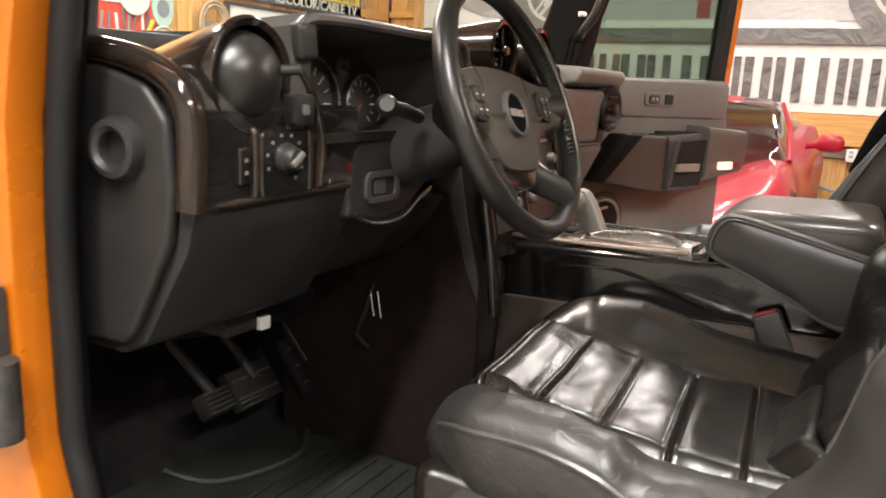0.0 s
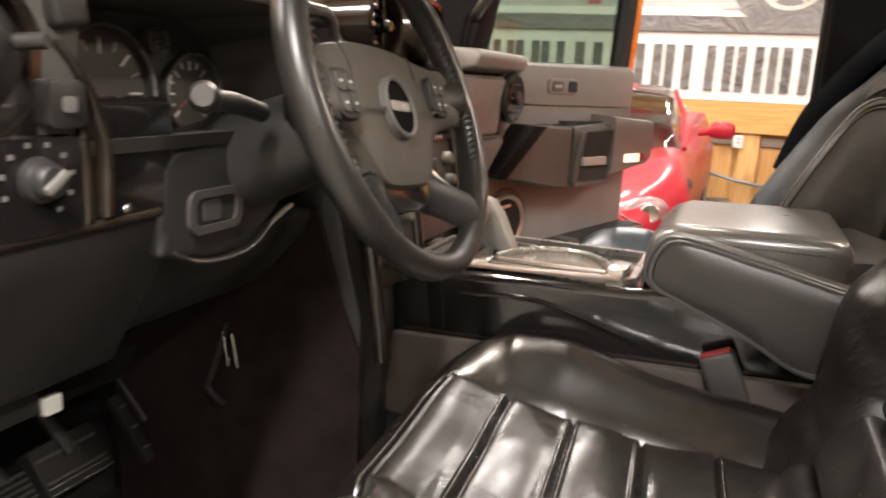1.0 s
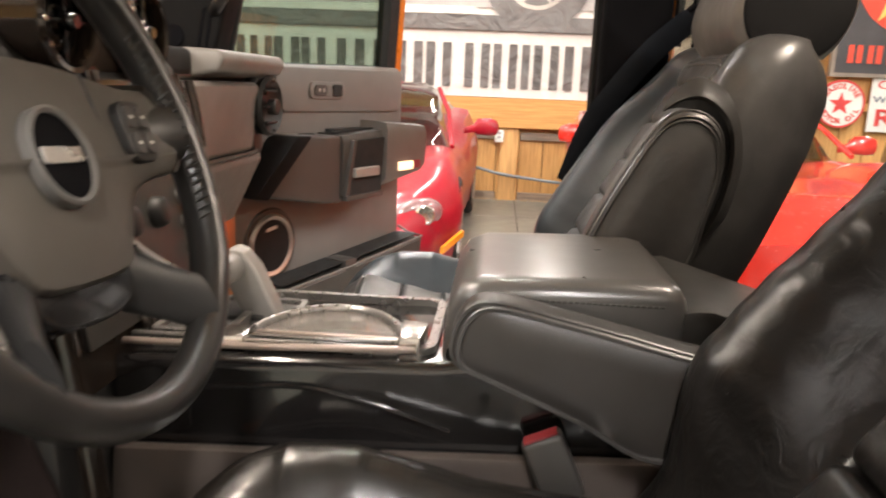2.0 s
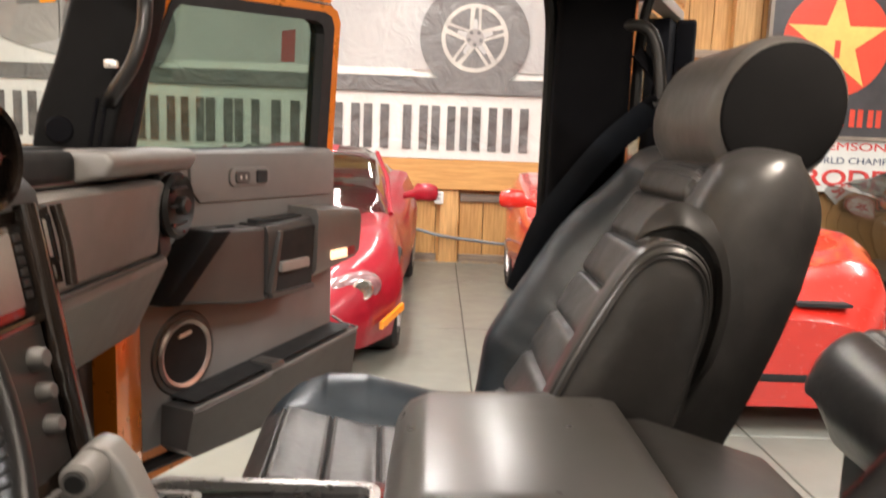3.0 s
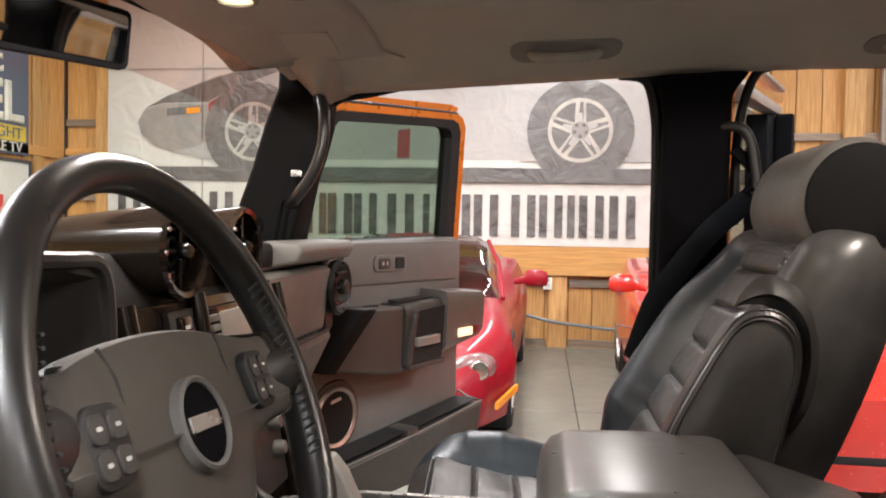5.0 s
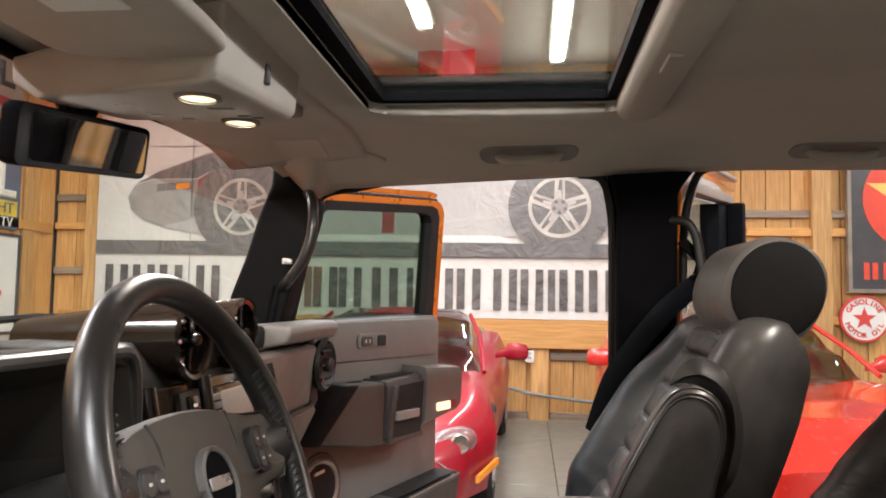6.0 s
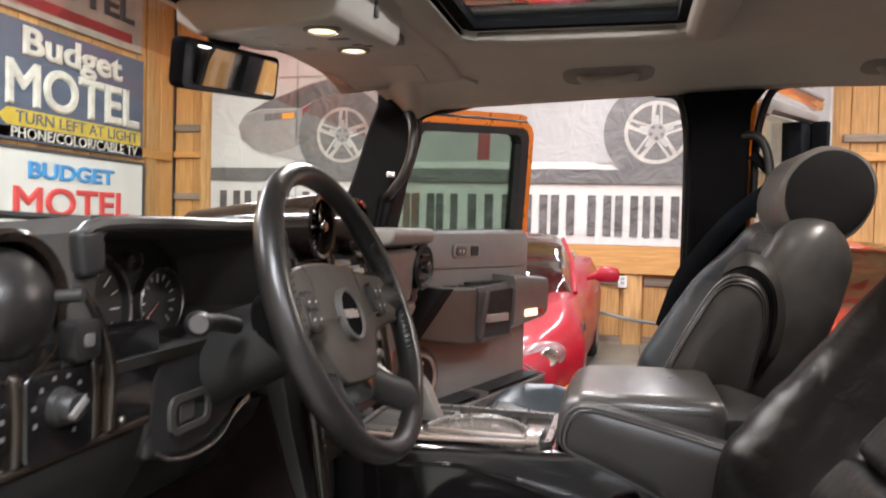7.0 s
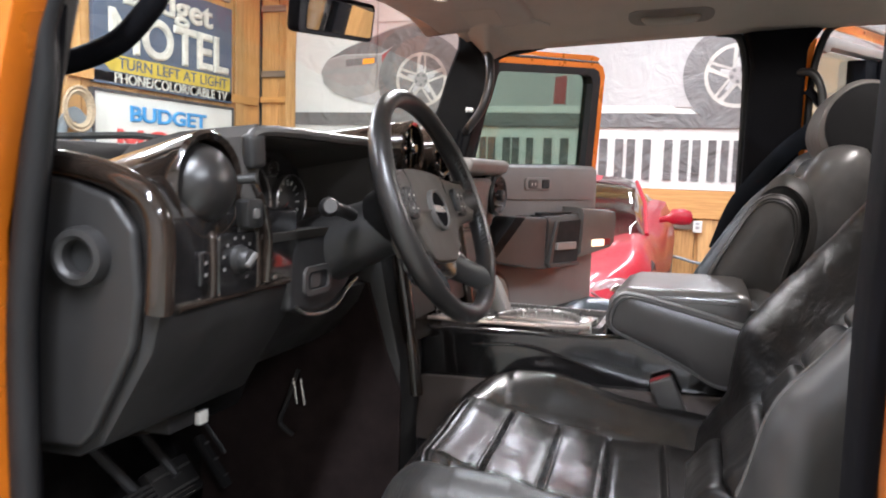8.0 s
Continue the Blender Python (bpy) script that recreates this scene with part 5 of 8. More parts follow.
part("button_mark", prism(round_rect(0.012, 0.012, 0.003, 3, -0.707, 1.305), -0.120, -0.118, "x"), PLASTIC_GREY, sb)
part("clip_pad", box((-0.140, -0.712, 1.362), (-0.122, -0.680, 1.406), 0.007, 3, m=Matrix.Translation((-0.125, -0.693, 1.38)) @ Matrix.Rotation(radians(7), 4, "X") @ Matrix.Translation((0.125, 0.693, -1.38))), PLASTIC, dash, "dark grey clip pad")
# instrument hood
lip_out = [(-0.725, 1.262), (-0.705, 1.402), (-0.685, 1.418), (-0.355, 1.418), (-0.285, 1.405), (-0.268, 1.30), (-0.285, 1.262)]
lip_in = [(-0.695, 1.275), (-0.680, 1.392), (-0.668, 1.403), (-0.362, 1.403), (-0.305, 1.392), (-0.288, 1.30), (-0.302, 1.275)]
mid_out = [(a * 0.985, b - 0.010 if b > 1.35 else b) for a, b in lip_out]
back_out = [(a * 0.96, b - 0.030 if b > 1.35 else b) for a, b in lip_out]
deep_in = [(-0.69, 1.268), (-0.67, 1.382), (-0.655, 1.390), (-0.43, 1.388), (-0.375, 1.362), (-0.352, 1.295), (-0.362, 1.268)]
ih = part("instrument_hood", loft([[(x, a, b) for a, b in o] for o, x in ((back_out, -0.36), (mid_out, -0.26), (lip_out, -0.135), (lip_in, -0.131), (deep_in, -0.25), (deep_in, -0.34), (back_out, -0.36))], cap=False), HOOD_MATTE, dash, "angular instrument hood", smooth=20)
part("hood_lip", tube(smooth_line([(-0.132, -0.700, 1.385), (-0.128, -0.682, 1.410), (-0.128, -0.46, 1.411), (-0.128, -0.36, 1.410), (-0.130, -0.297, 1.397), (-0.134, -0.279, 1.30)], 5), 0.007, 8), PLASTIC_DARK, ih)
part("gauge_backing", prism(deep_in, -0.262, -0.256, "x"), PLASTIC, ih, smooth=0)
for gy, gz, gr in ((-0.545, 1.306, 0.068), (-0.412, 1.306, 0.046), (-0.470, 1.362, 0.014), (-0.640, 1.345, 0.022)):
    g = part("gauge", lathe([(gr, 0), (gr, 0.010), (gr - 0.003, 0.012), (gr - 0.005, 0.003)], axis_pose((-0.256, gy, gz), (1, 0, 0)), 32), PLASTIC_DARK, ih, "round gauge")
    part("gauge_ring", lathe([(gr * 0.97, 0), (gr, 0.002), (gr * 1.03, 0)], axis_pose((-0.244, gy, gz), (1, 0, 0)), 32, closed=True), BRUSHED, g, "thin silver ring")
    for k in range(13):
        q = radians(225 - 22.5 * k)
        a, b = gr * (0.66 if k % 2 else 0.58), gr * 0.82
        part("tick", tube([(-0.2520, gy + a * math.cos(q), gz + a * math.sin(q)), (-0.2520, gy + b * math.cos(q), gz + b * math.sin(q))], 0.0014 if gr > 0.03 else 0.0009, 4), WHITE_MARK, g, "white tick")
    part("needle", tube([(-0.250, gy, gz), (-0.250, gy - gr * 0.6, gz - gr * 0.45)], 0.001, 4), RED_MARK, g)
part("hood_strip", loft([[(x - 0.012, y - 0.0045, z), (x, y - 0.0045, z), (x + 0.002, y - 0.003, z), (x + 0.002, y + 0.003, z), (x, y + 0.0045, z), (x - 0.012, y + 0.0045, z)] for x, y, z in [tuple(p) for p in smooth_line([(-0.132, -0.705, 1.352), (-0.127, -0.690, 1.332), (-0.124, -0.676, 1.300), (-0.124, -0.667, 1.260), (-0.128, -0.665, 1.212)], 5)]]), GLOSS, dash, "curved dark strip")
part("side_plate", prism([(-0.641, 1.202), (-0.600, 1.202), (-0.600, 1.292), (-0.641, 1.298)], -0.150, -0.138, "x", 0.004), PLASTIC_DARK, dash)
part("lower_fascia", prism([(-0.36, 1.19), (-0.152, 1.19), (-0.15, 1.258), (-0.36, 1.258)], -0.574, -0.30, "y", 0.006), PLASTIC_DARK, dash)
for ob in dash.children:
    ob.location = (-0.010, 0.016, -0.005) if ob in dash_end else (-0.022, 0.020, -0.007)
# dash top, from the windscreen to the rear edges
part("top_pad", prism([(-0.64, 1.345), (-0.64, 1.365), (-0.40, 1.385), (-0.40, 1.34)], -0.84, 0.86, "y", 0.006), PLASTIC, dash, "black dash top")
# centre stack with twin round vents
stack = [(-0.40, 1.40), (-0.235, 1.40), (-0.20, 1.36), (-0.185, 1.27), (-0.150, 1.10), (-0.125, 1.00), (-0.125, 0.78), (-0.55, 0.78)]
part("footwell_side", prism([(-0.56, 1.15), (-0.19, 1.15), (-0.15, 1.02), (-0.12, 0.95), (-0.12, 0.62), (-0.56, 0.62)], -0.245, -0.236, "y", 0.003), KICK_CARPET, dash, "charcoal carpeted footwell side")
part("centre_fascia", prism(stack, -0.235, 0.235, "y", 0.010, 2), PLASTIC, dash, "black centre stack")
for vy in (-0.080, 0.097):
    at = (-0.180, vy, 1.402)
    vc = part("vent_cowl", lathe([(0.030, -0.24), (0.044, -0.12), (0.051, -0.05), (0.055, -0.01), (0.0565, 0.005), (0.053, 0.010), (0.047, 0.008), (0.044, -0.02), (0.03, -0.24)], axis_pose(at, (1, 0, 0.03)), 36, closed=True), GLOSS, dash, "dark brown gloss vent cowl")
    # Dark disc paints the shade at the back of the cowl.
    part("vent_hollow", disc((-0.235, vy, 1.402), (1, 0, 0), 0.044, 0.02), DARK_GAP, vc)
    for q in range(2):
        part("vent_bar", box((-0.186, vy - (0.044 if q else 0.0025), 1.402 - (0.0025 if q else 0.044)), (-0.178, vy + (0.044 if q else 0.0025), 1.402 + (0.0025 if q else 0.044)), 0.002, 1), GLOSS_BLACK, vc)
    part("vent_hub", lathe([(0.010, 0), (0.010, 0.012), (0.007, 0.016)], axis_pose((-0.182, vy, 1.402), (1, 0, 0)), 20), GLOSS_BLACK, vc)
    for k in range(3):
        rr = 0.015 + 0.010 * k
        part("vent_ring", lathe([(rr, 0), (rr + 0.002, 0.002), (rr, 0.004)], axis_pose((-0.192, vy, 1.402), (1, 0, 0)), 24, closed=True), PLASTIC, vc)
    for q in (150, 180, 210):
        part("rim_stud", disc((-0.176, vy + 0.0505 * math.cos(radians(q)), 1.402 + 0.0505 * math.sin(radians(q))), (1, 0, 0), 0.003, 0.007, 8), CHROME, vc)
part("vent_bridge", prism([(-0.44, 1.395), (-0.21, 1.405), (-0.195, 1.35), (-0.44, 1.35)], -0.12, 0.14, "y", 0.012), GLOSS, dash)
sp = part("stack_panel", prism([(-0.192, 1.345), (-0.180, 1.345), (-0.120, 1.03), (-0.135, 1.03)], -0.20, 0.20, "y", 0.004), GLOSS, dash, "dark brown gloss stack panel")

def face_x(z):
    return -0.178 + (1.345 - z) * 0.19


def slab(y0, y1, z0, z1, lift, bev=0.002):
    prof = [(face_x(z0) - 0.012, z0), (face_x(z0) + lift, z0), (face_x(z1) + lift, z1), (face_x(z1) - 0.012, z1)]
    return prism(prof, y0, y1, "y", bev)


radio = part("radio", slab(-0.040, 0.135, 1.240, 1.332, 0.007), GLOSS_BLACK, sp, "gloss black radio surround")
part("radio_screen", slab(-0.004, 0.110, 1.250, 1.325, 0.009, 0.003), SCREEN_SILVER, radio, "satin silver-brown radio screen")
for k in range(6):
    z = 1.256 + 0.0118 * k
    part("radio_key", slab(-0.030, -0.010, z, z + 0.0085, 0.0105), PLASTIC_GREY, radio)
    part("radio_key", slab(0.116, 0.129, z, z + 0.0085, 0.0085), PLASTIC, radio)
switches = part("switch_block", slab(-0.125, -0.068, 1.262, 1.336, 0.006), PLASTIC_DARK, sp, "dark switch block")
for z in (1.270, 1.304):
    part("rocker_switch", slab(-0.112, -0.082, z, z + 0.026, 0.012, 0.004), GLOSS_BLACK, switches, "gloss rocker switch")
    part("switch_mark", slab(-0.103, -0.092, z + 0.012, z + 0.016, 0.0125, 0), WHITE_MARK, switches, smooth=0)
heater = part("heater_panel", slab(-0.170, 0.135, 1.075, 1.228, 0.005), PLASTIC_DARK, sp, "dark heater control panel")
part("heater_bar", slab(-0.170, 0.140, 1.229, 1.238, 0.010), GLOSS, sp, "gloss brown cross bar")
for by, bz, br in ((0.105, 1.195, 0.013), (0.105, 1.160, 0.011), (0.03, 1.185, 0.020), (-0.045, 1.185, 0.020), (-0.12, 1.185, 0.020), (0.105, 1.125, 0.011), (-0.01, 1.125, 0.011), (-0.09, 1.125, 0.011)):
    dial = part("dial", lathe([(br, 0), (br, 0.006), (br * 0.85, 0.014), (br * 0.7, 0.016)], axis_pose((face_x(bz) + 0.004, by, bz), (1, 0, 0.19)), 20), PLASTIC_GREY if br < 0.015 else PLASTIC, heater)
plate2 = part("key_plate", slab(0.166, 0.222, 1.255, 1.345, -0.006), GLOSS, sp, "gloss brown key plate")
part("plate_key", slab(0.176, 0.205, 1.287, 1.330, -0.002), SCREEN_SILVER, plate2, "silver key")
part("plate_key", slab(0.210, 0.219, 1.280, 1.335, -0.003), GLOSS_BLACK, plate2)
part("plate_key", slab(0.176, 0.205, 1.262, 1.278, -0.003), PLASTIC_GREY, plate2)
for vy, vw in ((-0.055, 0.010), (0.150, 0.012), (-0.212, 0.012)):
    rail = smooth_line([(-0.172, vy, 1.352), (face_x(1.30) + 0.008, vy, 1.30), (face_x(1.16) + 0.008, vy, 1.16), (face_x(1.02) + 0.006, vy, 1.02), (-0.10, vy, 0.94)])
    part("stack_rail", tube(rail, vw, 12), GLOSS, dash, "gloss brown stack rail")
part("plate_rail", tube(smooth_line([(face_x(1.345), 0.228, 1.345), (face_x(1.30) + 0.002, 0.229, 1.30), (face_x(1.25), 0.226, 1.25)]), 0.007, 10), GLOSS, dash)
# passenger side
far = [(-0.60, 1.395), (-0.34, 1.395), (-0.31, 1.385), (-0.285, 1.36), (-0.285, 1.345), (-0.60, 1.345)]
part("passenger_shelf", prism(far, 0.245, 0.84, "y", 0.012, 3), LEATHER_GREY, dash, "grey padded shelf")
part("shelf_tray", box((-0.52, 0.30, 1.394), (-0.38, 0.74, 1.399), 0.006), DARK_GAP, dash, "black rubber tray")
part("grab_bar", prism([(-0.31, 1.345), (-0.235, 1.36), (-0.222, 1.385), (-0.235, 1.40), (-0.30, 1.402), (-0.33, 1.39)], 0.50, 0.90, "y", 0.012, 3), DASH_GREY, dash, "grey padded grab bar")
# Dark block in place of the shade behind the grab bar.
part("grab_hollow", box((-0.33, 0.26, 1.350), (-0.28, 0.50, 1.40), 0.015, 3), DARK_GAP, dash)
part("glovebox_lid", prism([(-0.60, 1.345), (-0.262, 1.343), (-0.252, 1.335), (-0.268, 1.20), (-0.278, 1.193), (-0.60, 1.193)], 0.255, 0.795, "y", 0.006, 2), DASH_GREY, dash, "graphite glovebox lid")
part("lower_panel", prism([(-0.60, 1.19), (-0.268, 1.19), (-0.262, 1.175), (-0.33, 1.03), (-0.60, 1.0)], 0.25, 0.84, "y", 0.010, 2), DASH_GREY, dash, "graphite lower panel")
part("trim_line", tube([(-0.262, 0.26, 1.192), (-0.262, 0.80, 1.192)], 0.005, 8), PLASTIC_DARK, dash)
part("far_end", prism([(-0.60, 1.39), (-0.275, 1.37), (-0.262, 1.20), (-0.34, 1.04), (-0.60, 1.02)], 0.796, 0.855, "y", 0.008, 2), PLASTIC, dash)
ev = part("end_vent", lathe([(0.030, -0.02), (0.058, -0.01), (0.062, 0.006), (0.056, 0.014), (0.050, 0.008), (0.03, -0.004)], Matrix.Translation((-0.250, 0.840, 1.290)) @ Matrix.Diagonal((1, 1.0, 1.08, 1)) @ Vector((1, -0.14, 0)).to_track_quat("Z", "Y").to_matrix().to_4x4(), 32), PLASTIC, dash, "black end vent")
part("vent_hub", disc((-0.243, 0.840, 1.290), (1, -0.1, 0), 0.018, 0.02, 20, 0.004), PLASTIC, ev)
for dz in (-0.035, 0, 0.035):
    part("vent_bar", box((-0.244, 0.795, 1.287 + dz), (-0.236, 0.885, 1.293 + dz), 0.002, 1), PLASTIC, ev)
for k, q in enumerate((0.3, 1.4, 2.6, 3.8, 5.0)):
    part("vent_stud", disc((-0.242, 0.840 + 0.052 * math.cos(q), 1.290 + 0.057 * math.sin(q)), (1, -0.1, 0), 0.004, 0.006, 10), GLOSS_BLACK, ev)

# ---- steering wheel and column ----
HUB = Vector((0.0, -0.42, 1.312))
WA = radians(22)
WM = Matrix((( 0, -math.sin(WA), math.cos(WA), HUB.x), (1, 0, 0, HUB.y), (0, math.cos(WA), math.sin(WA), HUB.z), (0, 0, 0, 1)))
wheel = thing("steering_wheel", tuple(HUB), "black leather four-spoke steering wheel with oval hub emblem", "steering wheel")
R = 0.174
WR = WM @ Matrix.Translation((0.008, -0.007, 0.001))
bm = bmesh.new()
ring = []
for k in range(72):
    q = math.tau * k / 72
    thick = 0.0134 + (0.0014 if abs(math.cos(q)) > 0.75 else 0)
    ring.append((q, thick))
rings = [[((R + 1.0 * t * math.cos(p)) * math.cos(q), (R + t * math.cos(p)) * math.sin(q), 1.12 * t * math.sin(p)) for p in (math.tau * i / 16 for i in range(16))] for q, t in ring]
rings.append(rings[0])
loft(rings, cap=False, bm=bm, m=WR)
rim = part("rim", bm, RIM_LEATHER, wheel, "leather-wrapped rim")
for k in range(44):
    s = 1 if k % 2 else -1
    q = radians(-28 + 56 * (k // 2) / 21) + (0 if s > 0 else math.pi)
    p = WR @ Vector(((R - 0.0158) * math.cos(q), (R - 0.0158) * math.sin(q), 0.004))
    p2 = WR @ Vector(((R - 0.0124) * math.cos(q + 0.02), (R - 0.0124) * math.sin(q + 0.02), 0.0135))
    part("stitch", tube([p, p2], 0.0013, 5), STITCH, rim)
WH = WM @ Matrix.Rotation(radians(-4), 4, "Z") @ Matrix.Translation((0.006, 0, 0))
half_pad = [(0.0, 0.058), (0.045, 0.056), (0.085, 0.050), (0.118, 0.042), (0.146, 0.035), (0.148, -0.024), (0.120, -0.031), (0.100, -0.036), (0.084, -0.046), (0.072, -0.062), (0.060, -0.080), (0.040, -0.094)]
pad_line = half_pad + [(-a, b) for a, b in half_pad[:0:-1]]
rows = []
for k, z in ((0.93, -0.060), (1.0, -0.040), (1.0, -0.022), (0.985, -0.013), (0.95, -0.0085), (0.80, -0.006), (0.4, -0.004), (0.03, -0.003)):
    rows.append([WH @ Vector((p.x * (0.985 + 0.015 * k), -0.016 + (p.y + 0.016) * k, z + 0.010 * ease(abs(p.x), 0.08, 0.155) + (0.036 if z < -0.03 else 0.006 if z < -0.02 else 0.0) * ease(abs(p.x), 0.07, 0.125))) for p in smooth_line([(a, b, 0) for a, b in pad_line], 3, True)])
hubp = part("hub_pad", loft(rows), HUB_GREY, wheel, "grey-brown hub pad with two arms", smooth=45)
part("emblem_rim", lathe([(0.031, -0.016), (0.031, -0.001), (0.029, 0.0005), (0.0265, -0.001), (0.0265, -0.016)], WH @ Matrix.Translation((0, -0.013, 0.0048)) @ Matrix.Diagonal((1, 1.06, 1, 1)), 32, closed=True), PLASTIC_GREY, hubp, "round emblem rim")
part("emblem", prism(circle2(1, 32, 0, -0.013, 0.027, 0.029), -0.0055, 0.0022, "z", m=WH), PILLAR, hubp, "black emblem disc")
part("emblem_bar", prism([(-0.020, -0.018), (0.020, -0.018), (0.020, -0.007), (-0.020, -0.007)], 0.0018, 0.0038, "z", 0.0006, 1, m=WH), SILVER_TAB, hubp, "pale emblem bar")
for s in (-1, 1):
    def spoke_loft(keys):
        return loft([[WH @ Vector((x, y + h * math.sin(q), z + d * math.cos(q))) for q in (math.tau * k / 16 for k in range(16))] for x, y, z, h, d in keys])

    part("pad_seam", tube([WH @ Vector((x * s, y, z)) for x, y, z in ((0.074, 0.050, -0.0085), (0.070, 0.030, -0.0055), (0.071, 0.005, -0.0055), (0.078, -0.022, -0.012))], 0.0016, 6), PLASTIC, hubp)
    part("arm_cuff", spoke_loft([(0.126 * s, 0.004, -0.006, 0.024, 0.009), (0.145 * s, 0.004, -0.001, 0.023, 0.010), (0.168 * s, 0.006, 0.002, 0.026, 0.0125)]), RIM_LEATHER, wheel, "leather spoke cuff")
    PY = -0.006 if s < 0 else 0.004
    pod = part("button_pod", prism(round_rect(0.040, 0.048, 0.013, 5, 0.106 * s, PY), -0.012, 0.0040, "z", 0.003, 2, m=WH), PLASTIC, hubp, "dark button pod")
    for bx, by in ((-0.0085, 0.010), (0.0085, 0.010), (-0.0085, -0.010), (0.0085, -0.010)):
        part("key", prism(round_rect(0.0145, 0.0170, 0.005, 3, 0.106 * s + bx, PY + by), 0.0030, 0.0058, "z", 0.0005, 1, m=WH), PLASTIC_DARK, pod)
        part("key_mark", prism(round_rect(0.0045, 0.0025, 0.001, 2, 0.106 * s + bx, PY + by), 0.0050, 0.0063, "z", m=WH), WHITE_MARK, pod, smooth=0)
    part("spoke", spoke_loft([(0.030 * s, -0.072, -0.034, 0.030, 0.016), (0.055 * s, -0.092, -0.028, 0.028, 0.015), (0.078 * s, -0.114, -0.012, 0.024, 0.012), (0.098 * s, -0.134, 0.006, 0.024, 0.010)]), PLASTIC, wheel, "black lower spoke")
    part("spoke_trim", tube(smooth_line([WH @ Vector((x * s, y, z)) for x, y, z in ((0.074, -0.045, -0.026), (0.084, -0.075, -0.022), (0.098, -0.100, -0.010), (0.112, -0.118, 0.002))]), 0.0035, 8), BRUSHED, wheel, "thin silver spoke trim")
chin = [(-0.062, -0.066), (0, -0.060), (0.062, -0.066), (0.056, -0.100), (0.030, -0.116), (-0.030, -0.116), (-0.056, -0.100)]
part("hub_chin", prism(smooth2(chin), -0.060, -0.014, "z", 0.010, 3, m=WH), GLOSS_BLACK, wheel, "gloss black hub chin")
part("hub_back", lathe([(0.048, -0.10), (0.056, -0.06), (0.050, -0.045)], WM, 32), PILLAR_GREY, wheel)
col = thing("steering_column", (-0.12, -0.42, 1.20), "dark plastic steering column shroud with stalk", "steering column")
part("shroud", loft([[(WM @ Vector((w * math.cos(q) * (1.0 if abs(math.cos(q)) < 0.8 else 0.96), h * math.sin(q) - 0.008, z))) for q in (math.tau * k / 24 for k in range(24))] for z, w, h in ((-0.060, 0.042, 0.040), (-0.075, 0.050, 0.046), (-0.14, 0.057, 0.052), (-0.20, 0.064, 0.056), (-0.27, 0.07, 0.06))]), PLASTIC, col)
panel_line = [(-0.578, 1.152), (-0.572, 1.240), (-0.552, 1.258), (-0.42, 1.268), (-0.375, 1.240), (-0.362, 1.190), (-0.395, 1.168), (-0.425, 1.150), (-0.455, 1.141), (-0.50, 1.139), (-0.545, 1.146)]
part("column_panel", prism(panel_line, -0.235, -0.158, "x", 0.010, 3), PLASTIC, col, "dark panel below the column")
part("slot_rim", frame_prism(round_rect(0.082, 0.044, 0.014, 4, -0.50, 1.190), round_rect(0.064, 0.028, 0.009, 4, -0.50, 1.190), -0.162, -0.153, "x"), PLASTIC_DARK, col)
part("slot_latch", prism(round_rect(0.030, 0.022, 0.005, 3, -0.505, 1.190), -0.160, -0.1555, "x", 0.002, 1), PLASTIC_DARK, col)
st = part("stalk", tube(smooth_line([(-0.100, -0.500, 1.290), (-0.098, -0.545, 1.300), (-0.088, -0.598, 1.304)]), 0.0095, 12), PLASTIC, col, "black stalk")
part("stalk_knob", lathe([(0.013, 0), (0.0135, 0.012), (0.012, 0.022), (0.008, 0.026)], axis_pose((-0.088, -0.597, 1.305), (0.55, -0.83, 0.12)), 22), PLASTIC, st)
part("stalk_cap", lathe([(0.010, 0), (0.009, 0.003)], axis_pose((-0.0735, -0.6185, 1.308), (0.55, -0.83, 0.12)), 18), PLASTIC_DARK, st, "grey stalk end")
# Flat dark plate paints the shade within the slot rim.
part("column_slot", prism(round_rect(0.064, 0.028, 0.009, 4, -0.50, 1.190), -0.160, -0.1565, "x"), DARK_GAP, col, smooth=0)
part("silver_lip", tube(smooth_line([(-0.160, -0.560, 1.157), (-0.156, -0.540, 1.145), (-0.156, -0.50, 1.137), (-0.156, -0.455, 1.138), (-0.157, -0.425, 1.146), (-0.158, -0.40, 1.160), (-0.160, -0.355, 1.175)]), 0.0032, 8), CHROME, dash, "bright silver lip")

